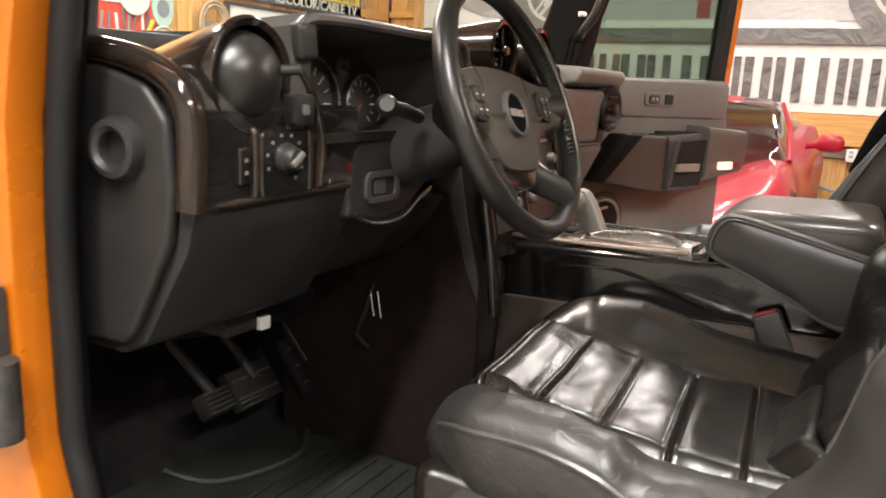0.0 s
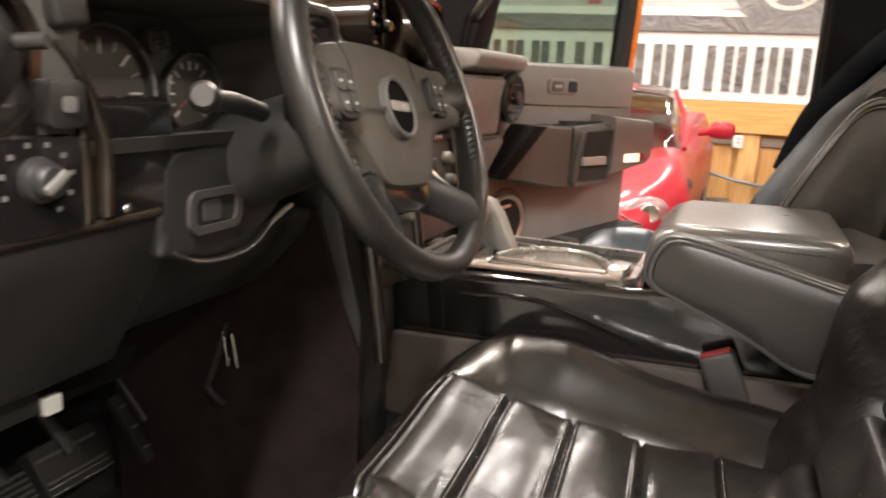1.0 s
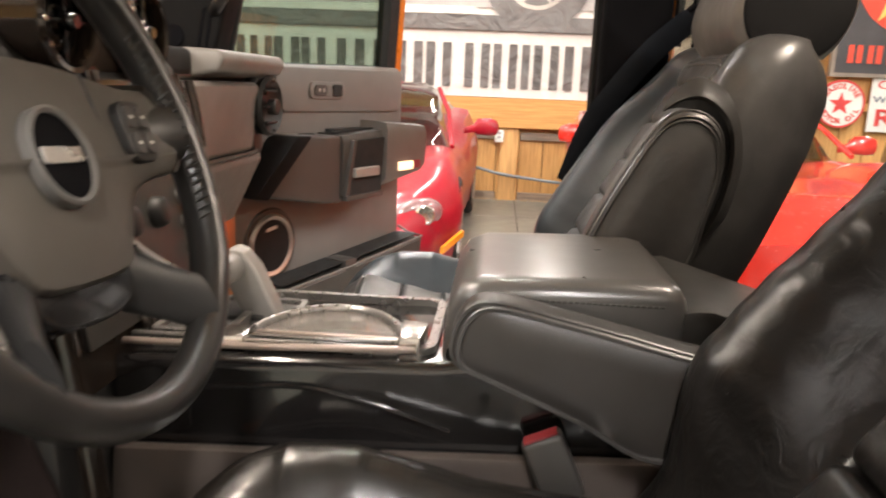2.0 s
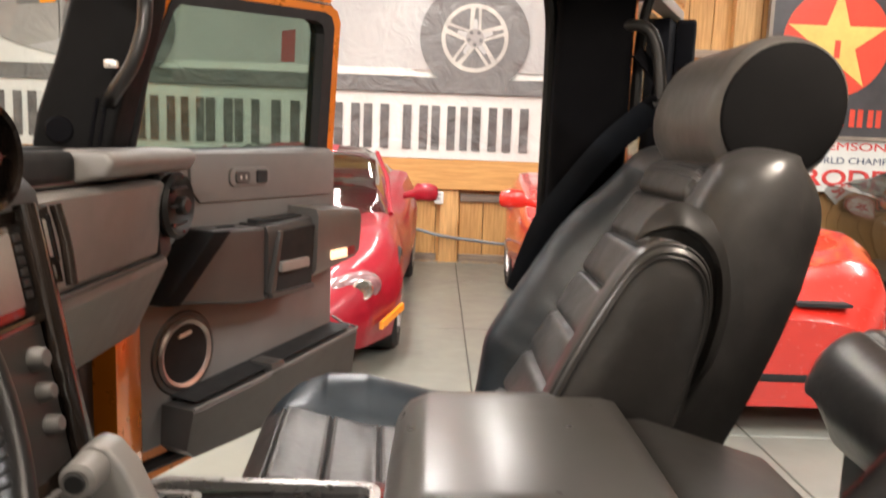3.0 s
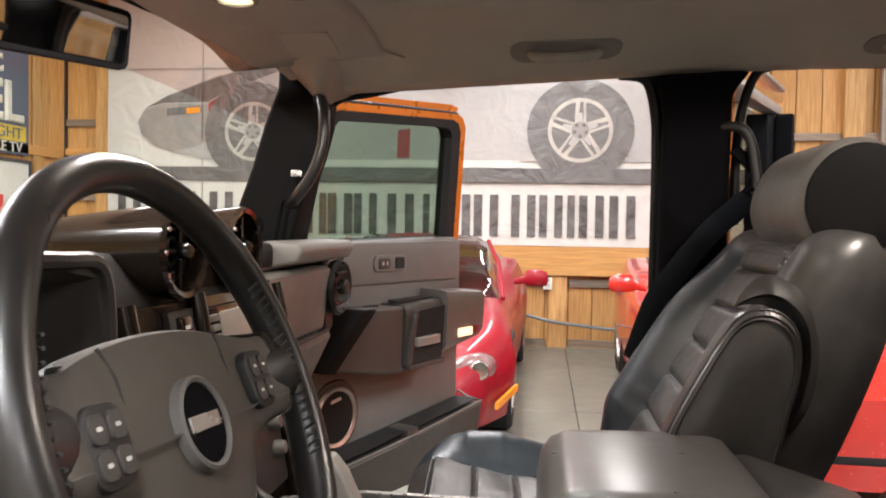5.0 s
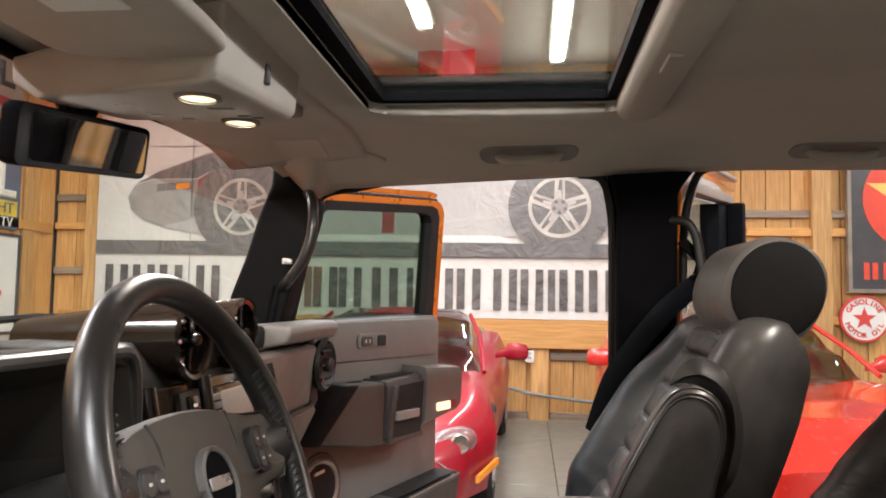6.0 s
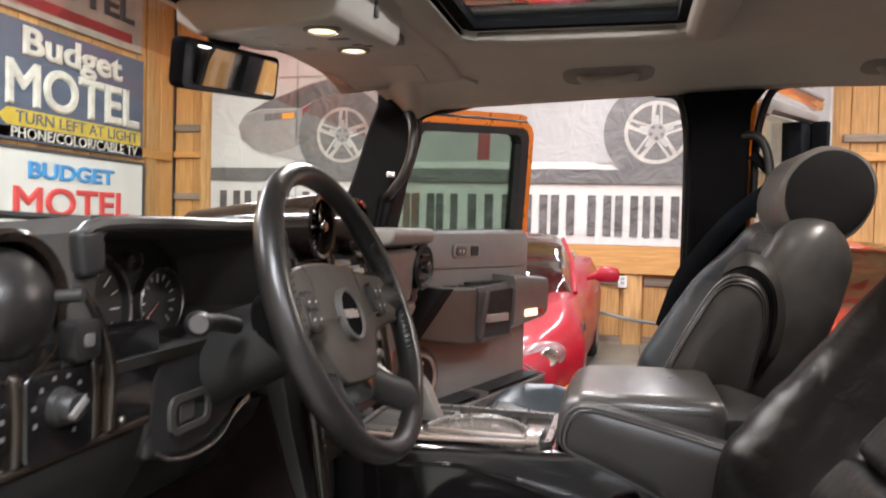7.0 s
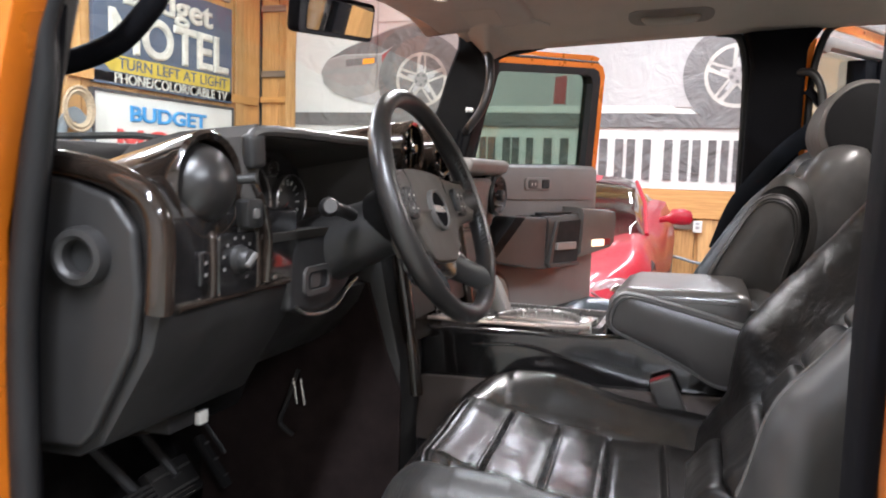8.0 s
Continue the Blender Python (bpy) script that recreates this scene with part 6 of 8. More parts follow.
# ---- pedals and mats ----
for name, lo, hi, lab, ribs, edged in (("brake_pedal", (-0.52, -0.43, 0.735), (-0.495, -0.315, 0.812), "wide black rubber brake pedal with bright edges", 2, True), ("accelerator_pedal", (-0.50, -0.262, 0.715), (-0.482, -0.212, 0.835), "tall black accelerator pedal under the dashboard", 3, False), ("parking_pedal", (-0.50, -0.53, 0.765), (-0.47, -0.465, 0.81), "ribbed black parking pedal", 5, False)):
    p = thing(name, ((lo[0] + hi[0]) / 2, (lo[1] + hi[1]) / 2, lo[2]), lab, "pedal")
    piv = Matrix.Translation((hi[0], 0, lo[2])) @ Matrix.Rotation(radians(-38), 4, "Y") @ Matrix.Translation((-hi[0], 0, -lo[2]))
    pad_ob = part("pad", box(lo, hi, 0.006, 2, m=piv), RUBBER, p)
    for k in range(ribs):
        z = lo[2] + (hi[2] - lo[2]) * (k + 0.6) / (ribs + 0.2)
        part("rib", box((hi[0] - 0.002, lo[1] + 0.006, z - 0.002), (hi[0] + 0.004, hi[1] - 0.006, z + 0.002), 0.001, 1, m=piv), PLASTIC_DARK, p)
    if edged:
        for z in (lo[2] + 0.003, lo[2] + 0.013):
            part("edge_strip", box((hi[0] - 0.002, lo[1] + 0.004, z - 0.0013), (hi[0] + 0.003, hi[1] - 0.004, z + 0.0013), 0.0005, 1, m=piv), CHROME, pad_ob, "bright edge strip")
    part("arm", tube([((lo[0] + hi[0]) / 2 - 0.01, (lo[1] + hi[1]) / 2, (lo[2] + hi[2]) / 2), (lo[0] - 0.10, (lo[1] + hi[1]) / 2, hi[2] + 0.05), (lo[0] - 0.12, (lo[1] + hi[1]) / 2, 1.0)], 0.010, 8), PLASTIC, p)
link = thing("pedal_linkage", (-0.33, -0.255, 0.86), "two bright steel rods on a bracket in the footwell", "linkage")
for x in (-0.338, -0.322):
    part("rod", tube([(x, -0.256, 0.955), (x + 0.010, -0.257, 0.905)], 0.0024, 8), CHROME, link, "bright steel rod")
part("bracket", tube(smooth_line([(-0.330, -0.254, 0.97), (-0.352, -0.256, 0.905), (-0.366, -0.257, 0.866), (-0.352, -0.257, 0.850), (-0.338, -0.256, 0.842)]), 0.004, 8), PLASTIC, link)
tab = thing("fuse_tab", (-0.30, -0.59, 0.975), "small white tab under the dashboard", "tab")
part("tab", box((-0.305, -0.597, 0.972), (-0.295, -0.577, 0.992), 0.002), WHITE_MARK, tab)
part("bracket", box((-0.36, -0.66, 0.975), (-0.30, -0.60, 1.01), 0.006), PLASTIC, tab)
part("fuse_panel", prism([(-0.55, 1.0), (-0.30, 1.01), (-0.32, 0.965), (-0.55, 0.90)], -0.60, -0.46, "y", 0.006), PILLAR_GREY, tab)
matt = thing("floor_mat", (-0.35, -0.45, FLOOR_Z), "black ribbed rubber floor mat in the driver's footwell", "floor mat")
part("mat", prism([(-0.62, -0.72), (-0.30, -0.74), (-0.08, -0.72), (-0.06, -0.22), (-0.30, -0.17), (-0.60, -0.20)], FLOOR_Z + 0.002, FLOOR_Z + 0.018, "z", 0.006), MAT_RUBBER, matt)
part("mat_lip", tube(smooth_line([(-0.60, -0.52, FLOOR_Z + 0.022), (-0.50, -0.50, FLOOR_Z + 0.022), (-0.45, -0.40, FLOOR_Z + 0.022), (-0.45, -0.32, FLOOR_Z + 0.022), (-0.50, -0.24, FLOOR_Z + 0.022)]), 0.008, 8), MAT_RUBBER, matt)
for k in range(9):
    part("mat_rib", box((-0.42 + 0.035 * k, -0.68, FLOOR_Z + 0.017), (-0.412 + 0.035 * k, -0.26, FLOOR_Z + 0.023), 0.002, 1), MAT_RUBBER, matt)

# ---- seats ----
def pad(L, W, thick, front, m, rs=0.05, r0=0.06, r1=0.06, n_len=230, n_across=64, bm=None):
    """A stuffed pad: a along its length, y across, n out of its face. W(a): half width; front(a, y): height of the face over the mean."""
    rings = []
    for i in range(n_len + 1):
        a = L * i / n_len
        # closer rings at both rounded ends
        a = L * (0.5 - 0.5 * math.cos(math.pi * i / n_len)) * 0.35 + a * 0.65
        k = 1.0
        if a < r0:
            k = math.sqrt(max(0.0, 1 - ((r0 - a) / r0) ** 2))
        elif a > L - r1:
            k = math.sqrt(max(0.0, 1 - ((a - L + r1) / r1) ** 2))
        k = max(k, 0.02)
        T = thick(a) if callable(thick) else thick
        w = W(a) - 0.5 * (r0 if a < L / 2 else r1) * (1 - k)
        loop = []
        for j in range(n_across + 1):
            c = -1 + 2 * j / n_across
            c = math.sin(c * math.pi / 2) * 0.35 + c * 0.65
            y = w * c
            d = w - abs(y)
            drop = rs * (1 - math.sqrt(max(0.0, 1 - ((rs - d) / rs) ** 2))) if d < rs else 0.0
            loop.append((a, y, -T / 2 + (front(a, y) - drop + T / 2) * k))
        for j in range(9):
            c = 1 - 2 * (j + 0.5) / 9
            e = 1 - abs(c) ** 6
            loop.append((a, w * c * 0.97, -T / 2 - (T / 2 - 0.02 * (1 - e)) * k))
        rings.append([m @ Vector(p) for p in loop])
    return loft(rings, bm=bm)


def groove(x, step, width, first=0.0):
    d = abs((x - first + step / 2) % step - step / 2)
    return math.exp(-(d / width) ** 2)


def puff(x, step, first):
    """Flat pleats, each crowned a little, with a sharp seam between them."""
    f = ((x - first) / step) % 1.0
    return math.sqrt(max(0.0, 1 - abs(2 * f - 1) ** 7))


def twin_seam(x, step, first):
    """A stitched seam: a narrow groove between two thin ridges."""
    d = abs((x - first + step / 2) % step - step / 2)
    return math.exp(-((d - 0.0050) / 0.0024) ** 2) - 0.5 * math.exp(-(d / 0.0020) ** 2)


def along(keys, s):
    """Straight values between (position, value) keys."""
    for (a, u), (b, v) in zip(keys, keys[1:]):
        if s <= b:
            return u + (v - u) * max(0.0, (s - a) / (b - a))
    return keys[-1][1]


DIP = [(0.0, 0.004), (0.05, -0.002), (0.11, -0.022), (0.20, -0.040), (0.30, -0.049), (0.5, -0.052)]
BOLSTER = [(0.0, 0.004), (0.05, 0.012), (0.12, 0.050), (0.19, 0.064), (0.28, 0.054), (0.38, 0.040), (0.5, 0.030)]


def cushion_face(a, y, crushed=True):
    """The seat's face: a dished pleated middle between two raised bolsters; the crushed one is the outer."""
    ay = abs(y)
    side = 1.0 if y > 0 or not crushed else 0.80 - 0.32 * ease(a, 0.18, 0.30)
    v = along(DIP, a) + along(BOLSTER, a) * side * ease(ay, 0.143, 0.228) - 0.008 * math.exp(-((ay - 0.146) / 0.006) ** 2) * ease(a, 0.02, 0.05)
    if ay < 0.147:
        first = 0.055
        v += (0.008 * puff(a, 0.079, first) + 0.0030 * twin_seam(a, 0.079, first)) * ease(a, 0.035, 0.055) * ease(ay, 0.149, 0.134)
        v += 0.0035 * noise.noise((a * 18, y * 9, 2.0))
    elif crushed and y < 0:
        v += 0.007 * ease(a, 0.22, 0.28) * noise.noise((a * 20, y * 16, 11.0)) + 0.006 * math.exp(-((a - 0.245) / 0.016) ** 2)
    return v + 0.004 * noise.noise((a * 7, y * 6, 7.0)) + 0.0006 * noise.noise((a * 34, y * 26, 1.0))


def back_face(a, y, outer=0.044, inner=0.006, top=0.195):
    ay = abs(y)
    wing = outer if y > 0 else inner
    v = -0.022 * (1 - ease(ay, 0.10, 0.17)) + wing * ease(ay, 0.112, top) * ease(a, 0.02, 0.16) * (1 - 0.85 * ease(a, 0.33, 0.57)) - 0.012 * math.exp(-((ay - 0.120) / 0.006) ** 2) * ease(a, 0.545, 0.51)
    if ay < 0.120:
        v += 0.017 * puff(a, 0.078, 0.022) * ease(a, 0.56, 0.53) * ease(ay, 0.122, 0.110)
    v += 0.003 * noise.noise((a * 8, y * 7, 4.0)) + 0.0012 * noise.noise((a * 34, y * 26, 9.0))
    return v


SEAM_LINE = [(0.0, 0.196), (0.16, 0.195), (0.28, 0.188), (0.38, 0.170), (0.46, 0.150), (0.51, 0.138), (0.53, 0.06), (0.56, 0.0)]


def driver_face(a, y):
    """The driver's backrest: a high creased inner wing, sunken pleats and an outer wing with a flat crest."""
    ay = abs(y)
    if y > 0:
        v = 0.092 * ease(ay, 0.072, 0.205) * (0.30 + 0.70 * ease(a, 0.02, 0.17)) * (1 - 0.55 * ease(a, 0.44, 0.59))
        v += 0.0035 * ease(ay, 0.11, 0.15) * noise.noise((a * 26, y * 10, 3.0))
    else:
        v = 0.074 * ease(ay, 0.125, 0.200) * (0.35 + 0.65 * ease(a, 0.02, 0.18)) * (1 - 0.60 * ease(a, 0.36, 0.58))
    if -0.124 < y < 0.088:
        v += 0.026 * puff(a, 0.078, 0.022) * ease(a, 0.56, 0.53) * ease(y, -0.126, -0.106) * ease(y, 0.090, 0.072) + 0.004
    return v + 0.003 * noise.noise((a * 8, y * 7, 4.0)) + 0.0012 * noise.noise((a * 34, y * 26, 9.0))


BACK_THICK = [(0.0, 0.20), (0.10, 0.205), (0.19, 0.205), (0.325, 0.190), (0.468, 0.166), (0.542, 0.146), (0.60, 0.13)]


def cut_away(bm, m, inside):
    """Takes the faces whose place on the pad satisfies inside(a, y) out of bm and gives them as a mesh of their own."""
    piece, home = bm.copy(), m.inverted()
    for mesh, keep in ((bm, False), (piece, True)):
        stray = [f for f in mesh.faces if inside(*(home @ f.calc_center_median()).xy) != keep]
        bmesh.ops.delete(mesh, geom=stray, context="FACES")
    return piece


def make_seat(y0, front_x, back_x, lean_deg, folded_up, worn):
    label = "black pleated leather front seat, " + ("armrest folded up" if folded_up else "creased cushion, armrest folded down")
    seat = thing("front_seat", (0.3, y0, FLOOR_Z), label, "seat", "front seats")
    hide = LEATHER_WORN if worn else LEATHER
    ORIGIN[seat.name] = Vector((0.3, y0, FLOOR_Z))
    cm = Matrix(((1, -0.08, 0, front_x), (0, 1, 0, y0), (0, 0, 1, 0.985), (0, 0, 0, 1)))
    bm = pad(0.50, lambda a: 0.272 - 0.045 * ease(a, 0.12, 0.0), 0.20, (lambda a, y: cushion_face(a, y, worn)), cm, rs=0.045, r0=0.09, r1=0.05, n_len=330)
    if worn:
        part("outer_bolster", cut_away(bm, cm, lambda a, y: y < -0.148), LEATHER_SCUFFED, seat, "scuffed and wrinkled outer bolster", smooth=70)
    else:
        part("outer_bolster", cut_away(bm, cm, lambda a, y: y > 0.148), LEATHER_COOL_SHEEN, seat, "outer bolster with a blue sheen painted in", smooth=70)
    part("cushion", bm, hide, seat, "glossy creased leather cushion" if worn else "leather cushion", smooth=70)
    for sd in (-1, 1):
        row = []
        for a in (0.47, 0.38, 0.30, 0.24, 0.18, 0.13, 0.10, 0.07, 0.05, 0.035):
            k = math.sqrt(max(0.0, 1 - ((0.09 - a) / 0.09) ** 2)) if a < 0.09 else 1.0
            w = 0.272 - 0.045 * ease(a, 0.12, 0.0) - 0.045 * (1 - k)
            row.append((front_x + a - 0.08 * sd * w, y0 + sd * (w - 0.003), 0.985 - 0.10 + (cushion_face(a, sd * (w - 0.045), worn) + 0.10 - 0.032) * k))
        part("cushion_piping", tube(smooth_line(row, 4), 0.0042, 6), LEATHER, seat)
    part("cushion_skirt", box((front_x + 0.03, y0 - 0.255, 0.72), (front_x + 0.48, y0 + 0.255, 0.90), 0.03, 3), hide, seat, "leather seat skirt")
    part("skirt_panel", prism(round_rect(0.36, 0.085, 0.02, 5, front_x + 0.27, 0.845), y0 - 0.279, y0 - 0.250, "y", 0.006), PLASTIC_DARK, seat, "grey-black side panel")
    part("seat_base", box((front_x + 0.06, y0 - 0.22, FLOOR_Z + 0.001), (front_x + 0.46, y0 + 0.22, 0.74), 0.02), PLASTIC, seat)
    # backrest: a runs up along the back, n out of its face towards the front
    lean = radians(lean_deg)
    up = Vector((math.sin(lean), 0, math.cos(lean)))
    out = Vector((-math.cos(lean), 0, math.sin(lean)))
    base = Vector((back_x, y0, 0.955))
    bmx = Matrix(((up.x, 0, out.x, base.x), (0, 1, 0, base.y), (up.z, 0, out.z, base.z), (0, 0, 0, 1)))
    face = back_face if folded_up else driver_face
    foot = 0.09 if worn else 0.0
    bm = pad(0.595 + foot, lambda a: 0.268 - 0.022 * ease(a - foot, 0.38, 0.58), (lambda a: along(BACK_THICK, max(0.0, a - foot))), (lambda a, y: face(a - foot, y)), bmx @ Matrix.Translation((-foot, 0, 0)), rs=0.055, r0=0.05, r1=0.065, n_across=110 if worn else 64)
    if worn:
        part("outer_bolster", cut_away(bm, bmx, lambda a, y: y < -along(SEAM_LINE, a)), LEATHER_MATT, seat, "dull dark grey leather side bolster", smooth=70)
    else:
        part("outer_bolster", cut_away(bm, bmx, lambda a, y: y > 0.121 and a < 0.52), LEATHER_COOL_SHEEN, seat, "outer back bolster with a blue sheen painted in", smooth=70)
    part("backrest", bm, LEATHER_BACK_SHADED if worn else hide, seat, "pleated leather backrest", smooth=70)
    for off in (-0.009, 0.0, 0.009):
        half = [(0.05, 0.196 + off), (0.16, 0.195 + off), (0.28, 0.188 + off), (0.38, 0.170 + off), (0.46, 0.150 + off), (0.510 + off * 0.5, 0.138 + off * 0.8), (0.528 + off * 0.9, 0.112), (0.533 + off, 0.06), (0.534 + off, 0.0)]
        line = smooth_line([(a, -y, 0) for a, y in half] + [(0.533 + off, 0.05, 0), (0.531 + off, 0.09, 0)], 5)
        part("seam", tube([bmx @ Vector((p.x, p.y, face(p.x, p.y) + 0.0003)) for p in line], 0.0021, 6), LEATHER, seat)
    # rolled headrest with flat round ends
    hr = Vector((0.696, y0, 1.487)) if folded_up else bmx @ Vector((0.675, 0, -0.045))
    up, out = (Vector((math.sin(t), 0, math.cos(t))) for t in (radians(22), radians(-68)))
    rings = []
    for i in range(25):
        yy = -0.140 + 0.280 * i / 24
        e = min(1.0, (0.140 - abs(yy)) / 0.022)
        k = 0.90 + 0.10 * math.sqrt(max(0, 1 - (1 - e) ** 2))
        loop = []
        for j in range(36):
            q = math.tau * j / 36
            ca, sa = math.cos(q), math.sin(q)
            a = 0.094 * k * math.copysign(abs(ca) ** 0.88, ca)
            b = 0.084 * k * math.copysign(abs(sa) ** 0.88, sa)
            loop.append(hr + up * a + out * b + Vector((0, yy, 0)))
        rings.append(loop)
    head = part("headrest", loft(rings), ARM_VINYL if worn else HEAD_GREY, seat, "rolled leather headrest", smooth=50)
    for s in (-1, 1):
        part("headrest_end", loft([[hr + up * (0.094 * k * math.cos(q)) + out * (0.084 * k * math.sin(q)) + Vector((0, s * d, 0)) for q in (math.tau * j / 36 for j in range(36))] for k, d in ((0.915, 0.139), (0.90, 0.147), (0.80, 0.152), (0.4, 0.1535), (0.05, 0.154))]), CLOTH_BLACK, head, "black cloth headrest end")
    for s in (-0.06, 0.06):
        part("headrest_post", tube([bmx @ Vector((0.54, s, -0.055)), hr + Vector((0, s, -0.03))], 0.007, 10), CHROME, seat, "chrome headrest post")
    # inboard armrest
    s = -1 if y0 > 0 else 1
    if folded_up:
        arm = [(0.372, 1.06), (0.384, 1.115), (0.404, 1.172), (0.443, 1.250), (0.477, 1.308), (0.503, 1.331), (0.530, 1.334), (0.552, 1.323), (0.566, 1.300), (0.569, 1.255), (0.556, 1.195), (0.538, 1.12), (0.50, 1.05), (0.42, 1.03)]
        y1 = y0 + s * 0.262
        loops = [[Vector((a, 0, n)) for a, n in smooth2(arm)]]
        ctr = sum(loops[0], Vector()) / len(loops[0])
        rr = []
        for k, d in ((0.96, -0.01), (1.0, 0.012), (1.0, 0.028), (0.96, 0.040), (0.86, 0.045), (0.3, 0.047)):
            rr.append([Vector((ctr.x + (p.x - ctr.x) * k, y1 + s * d, ctr.z + (p.z - ctr.z) * k)) for p in loops[0]])
        ar = part("armrest", loft(rr), LEATHER, seat, "padded armrest folded up", smooth=50)
        flat = smooth2(arm)

        def ring_at(off, d):
            pts = []
            for i, (a, n) in enumerate(flat):
                (a0, n0), (a1, n1) = flat[i - 1], flat[(i + 1) % len(flat)]
                t = Vector((a1 - a0, n1 - n0)).normalized()
                p = Vector((a + t.y * off, 0, n - t.x * off))
                pts.append(Vector((p.x, y1 + s * d, p.z)))
            return pts

        turn = 1 if sum((flat[i - 1][0] * flat[i][1] - flat[i][0] * flat[i - 1][1]) for i in range(len(flat))) > 0 else -1
        back = [i for i, (a, n) in enumerate(flat) if a > 0.495 and n > 1.10]

        def arc_at(off, d):
            low, ring = ring_at(0.001 * turn, -0.022), ring_at(off * turn, d)
            return [low[i].lerp(ring[i], ease(k, -1, 7) * ease(k, len(back), len(back) - 8)) for k, i in enumerate(back)]

        # Dark band drawn round the armrest to paint the shade of its recess.
        part("armrest_recess", loft([arc_at(0.0, -0.02), arc_at(0.001, 0.006), arc_at(0.016, 0.007), arc_at(0.016, -0.02)], cap=False, closed=False), DARK_GAP, seat, "shade of the armrest's recess, painted as a dark band")
        part("recess_lip", loft([arc_at(0.014, -0.02), arc_at(0.015, 0.010), arc_at(0.019, 0.015), arc_at(0.027, 0.011), arc_at(0.045, -0.02)], cap=False, closed=False), LEATHER_MATT, seat, "padded lip round the recess", smooth=60)
        for k, d in ((0.985, 0.034), (0.93, 0.0425), (0.89, 0.0445)):
            part("piping", tube([Vector((ctr.x + (p.x - ctr.x) * k, y1 + s * d, ctr.z + (p.z - ctr.z) * k)) for p in loops[0]], 0.0022, 5, True), LEATHER_MATT, ar)
    else:
        arm = [(0.240, 1.118), (0.250, 1.147), (0.276, 1.160), (0.35, 1.146), (0.45, 1.123), (0.53, 1.10), (0.54, 1.03), (0.44, 1.012), (0.366, 1.047), (0.276, 1.085), (0.247, 1.098)]
        loop = smooth2(arm)
        cx, cz = sum(p[0] for p in loop) / len(loop), sum(p[1] for p in loop) / len(loop)
        rr = []
        for k, yy in ((0.4, -0.206), (0.88, -0.204), (0.965, -0.199), (1.0, -0.188), (1.0, -0.162), (0.965, -0.151), (0.88, -0.147), (0.4, -0.145)):
            rr.append([(cx + (a - cx) * k, yy, cz + (b - cz) * k) for a, b in loop])
        ar = part("armrest", loft(rr), ARM_VINYL, seat, "dark grey padded armrest folded down", smooth=50)
        for k, yy in ((0.985, -0.197), (0.93, -0.2035)):
            part("piping", tube([(cx + (a - cx) * k, yy, cz + (b - cz) * k) for a, b in loop], 0.0026, 5, True), LEATHER, ar)
    return seat


make_seat(-0.437, -0.012, 0.436, 38.5, False, True)
make_seat(0.445, -0.02, 0.327, 31, True, False)

buckle = thing("belt_buckle", (0.35, -0.15, 0.92), "grey belt buckle with red button beside the seat", "buckle")
km = Matrix.Translation((0.345, -0.152, 0.985)) @ Matrix.Rotation(radians(-24), 4, "Y")
part("body", box((-0.022, -0.011, -0.045), (0.022, 0.011, 0.027), 0.006, 3, m=km), PLASTIC_DARK, buckle, "grey buckle body")
part("button", box((-0.018, -0.008, 0.0265), (0.018, 0.008, 0.0295), 0.001, 2, m=km), RED_MARK, buckle, "red release button")
part("stem", box((-0.016, -0.007, -0.14), (0.016, 0.007, -0.04), 0.004, 2, m=km), PLASTIC_DARK, buckle)

# rear bench
bench = thing("rear_bench", (1.2, 0, FLOOR_Z), "black leather rear bench seat", "bench seat")
bx = Matrix(((1, 0, 0, 0.94), (0, 1, 0, 0.0), (0, 0, 1, 1.12), (0, 0, 0, 1)))
part("cushion", pad(0.52, lambda a: 0.70, 0.22, lambda a, y: 0.02 * math.cos(y * 9) - 0.01 * groove(a, 0.09, 0.008) + 0.004 * noise.noise((a * 9, y * 6, 3)), bx, rs=0.08, r0=0.10), LEATHER, bench, smooth=70)
part("base", box((1.02, -0.66, FLOOR_Z), (1.50, 0.66, 0.95), 0.02), PLASTIC, bench)
lean = radians(16)
bx = Matrix(((math.sin(lean), 0, -math.cos(lean), 1.50), (0, 1, 0, 0), (math.cos(lean), 0, math.sin(lean), 1.00), (0, 0, 0, 1)))
part("backrest", pad(0.50, lambda a: 0.70, 0.16, lambda a, y: 0.02 * math.cos(y * 9) - 0.01 * groove(a, 0.09, 0.008), bx, rs=0.06), LEATHER, bench, smooth=70)
part("bracket", tube(smooth_line([(0.80, 0.26, 0.93), (0.86, 0.30, 0.98), (0.93, 0.33, 0.95), (1.0, 0.36, 0.90)]), 0.012, 8), CHROME, bench, "chrome seat bracket")

# ---- centre console ----
con = thing("centre_console", (0.1, 0, FLOOR_Z), "dark centre console with gloss trim, silver rails and padded lid", "console")
part("body", prism([(-0.13, 0.80), (-0.13, 1.055), (0.02, 1.062), (0.22, 1.068), (0.27, 1.075), (0.60, 1.085), (0.66, 1.05), (0.66, 0.80)], -0.125, 0.125, "y", 0.012, 3), GLOSS_BLACK, con, "gloss black console body")
part("base", box((-0.20, -0.13, FLOOR_Z), (0.66, 0.13, 0.85), 0.02), CARPET, con)
part("side_panel", prism([(-0.13, 0.83), (-0.12, 0.96), (0.62, 0.99), (0.62, 0.83)], -0.145, -0.127, "y", 0.006), CONSOLE_BROWN, con, "brown plastic console side")
part("side_sweep", tube(smooth_line([(-0.02, -0.128, 1.028), (0.08, -0.129, 1.036), (0.16, -0.128, 1.020), (0.24, -0.127, 0.995)]), 0.003, 8), GLOSS_BLACK, con)
lid_rows = []
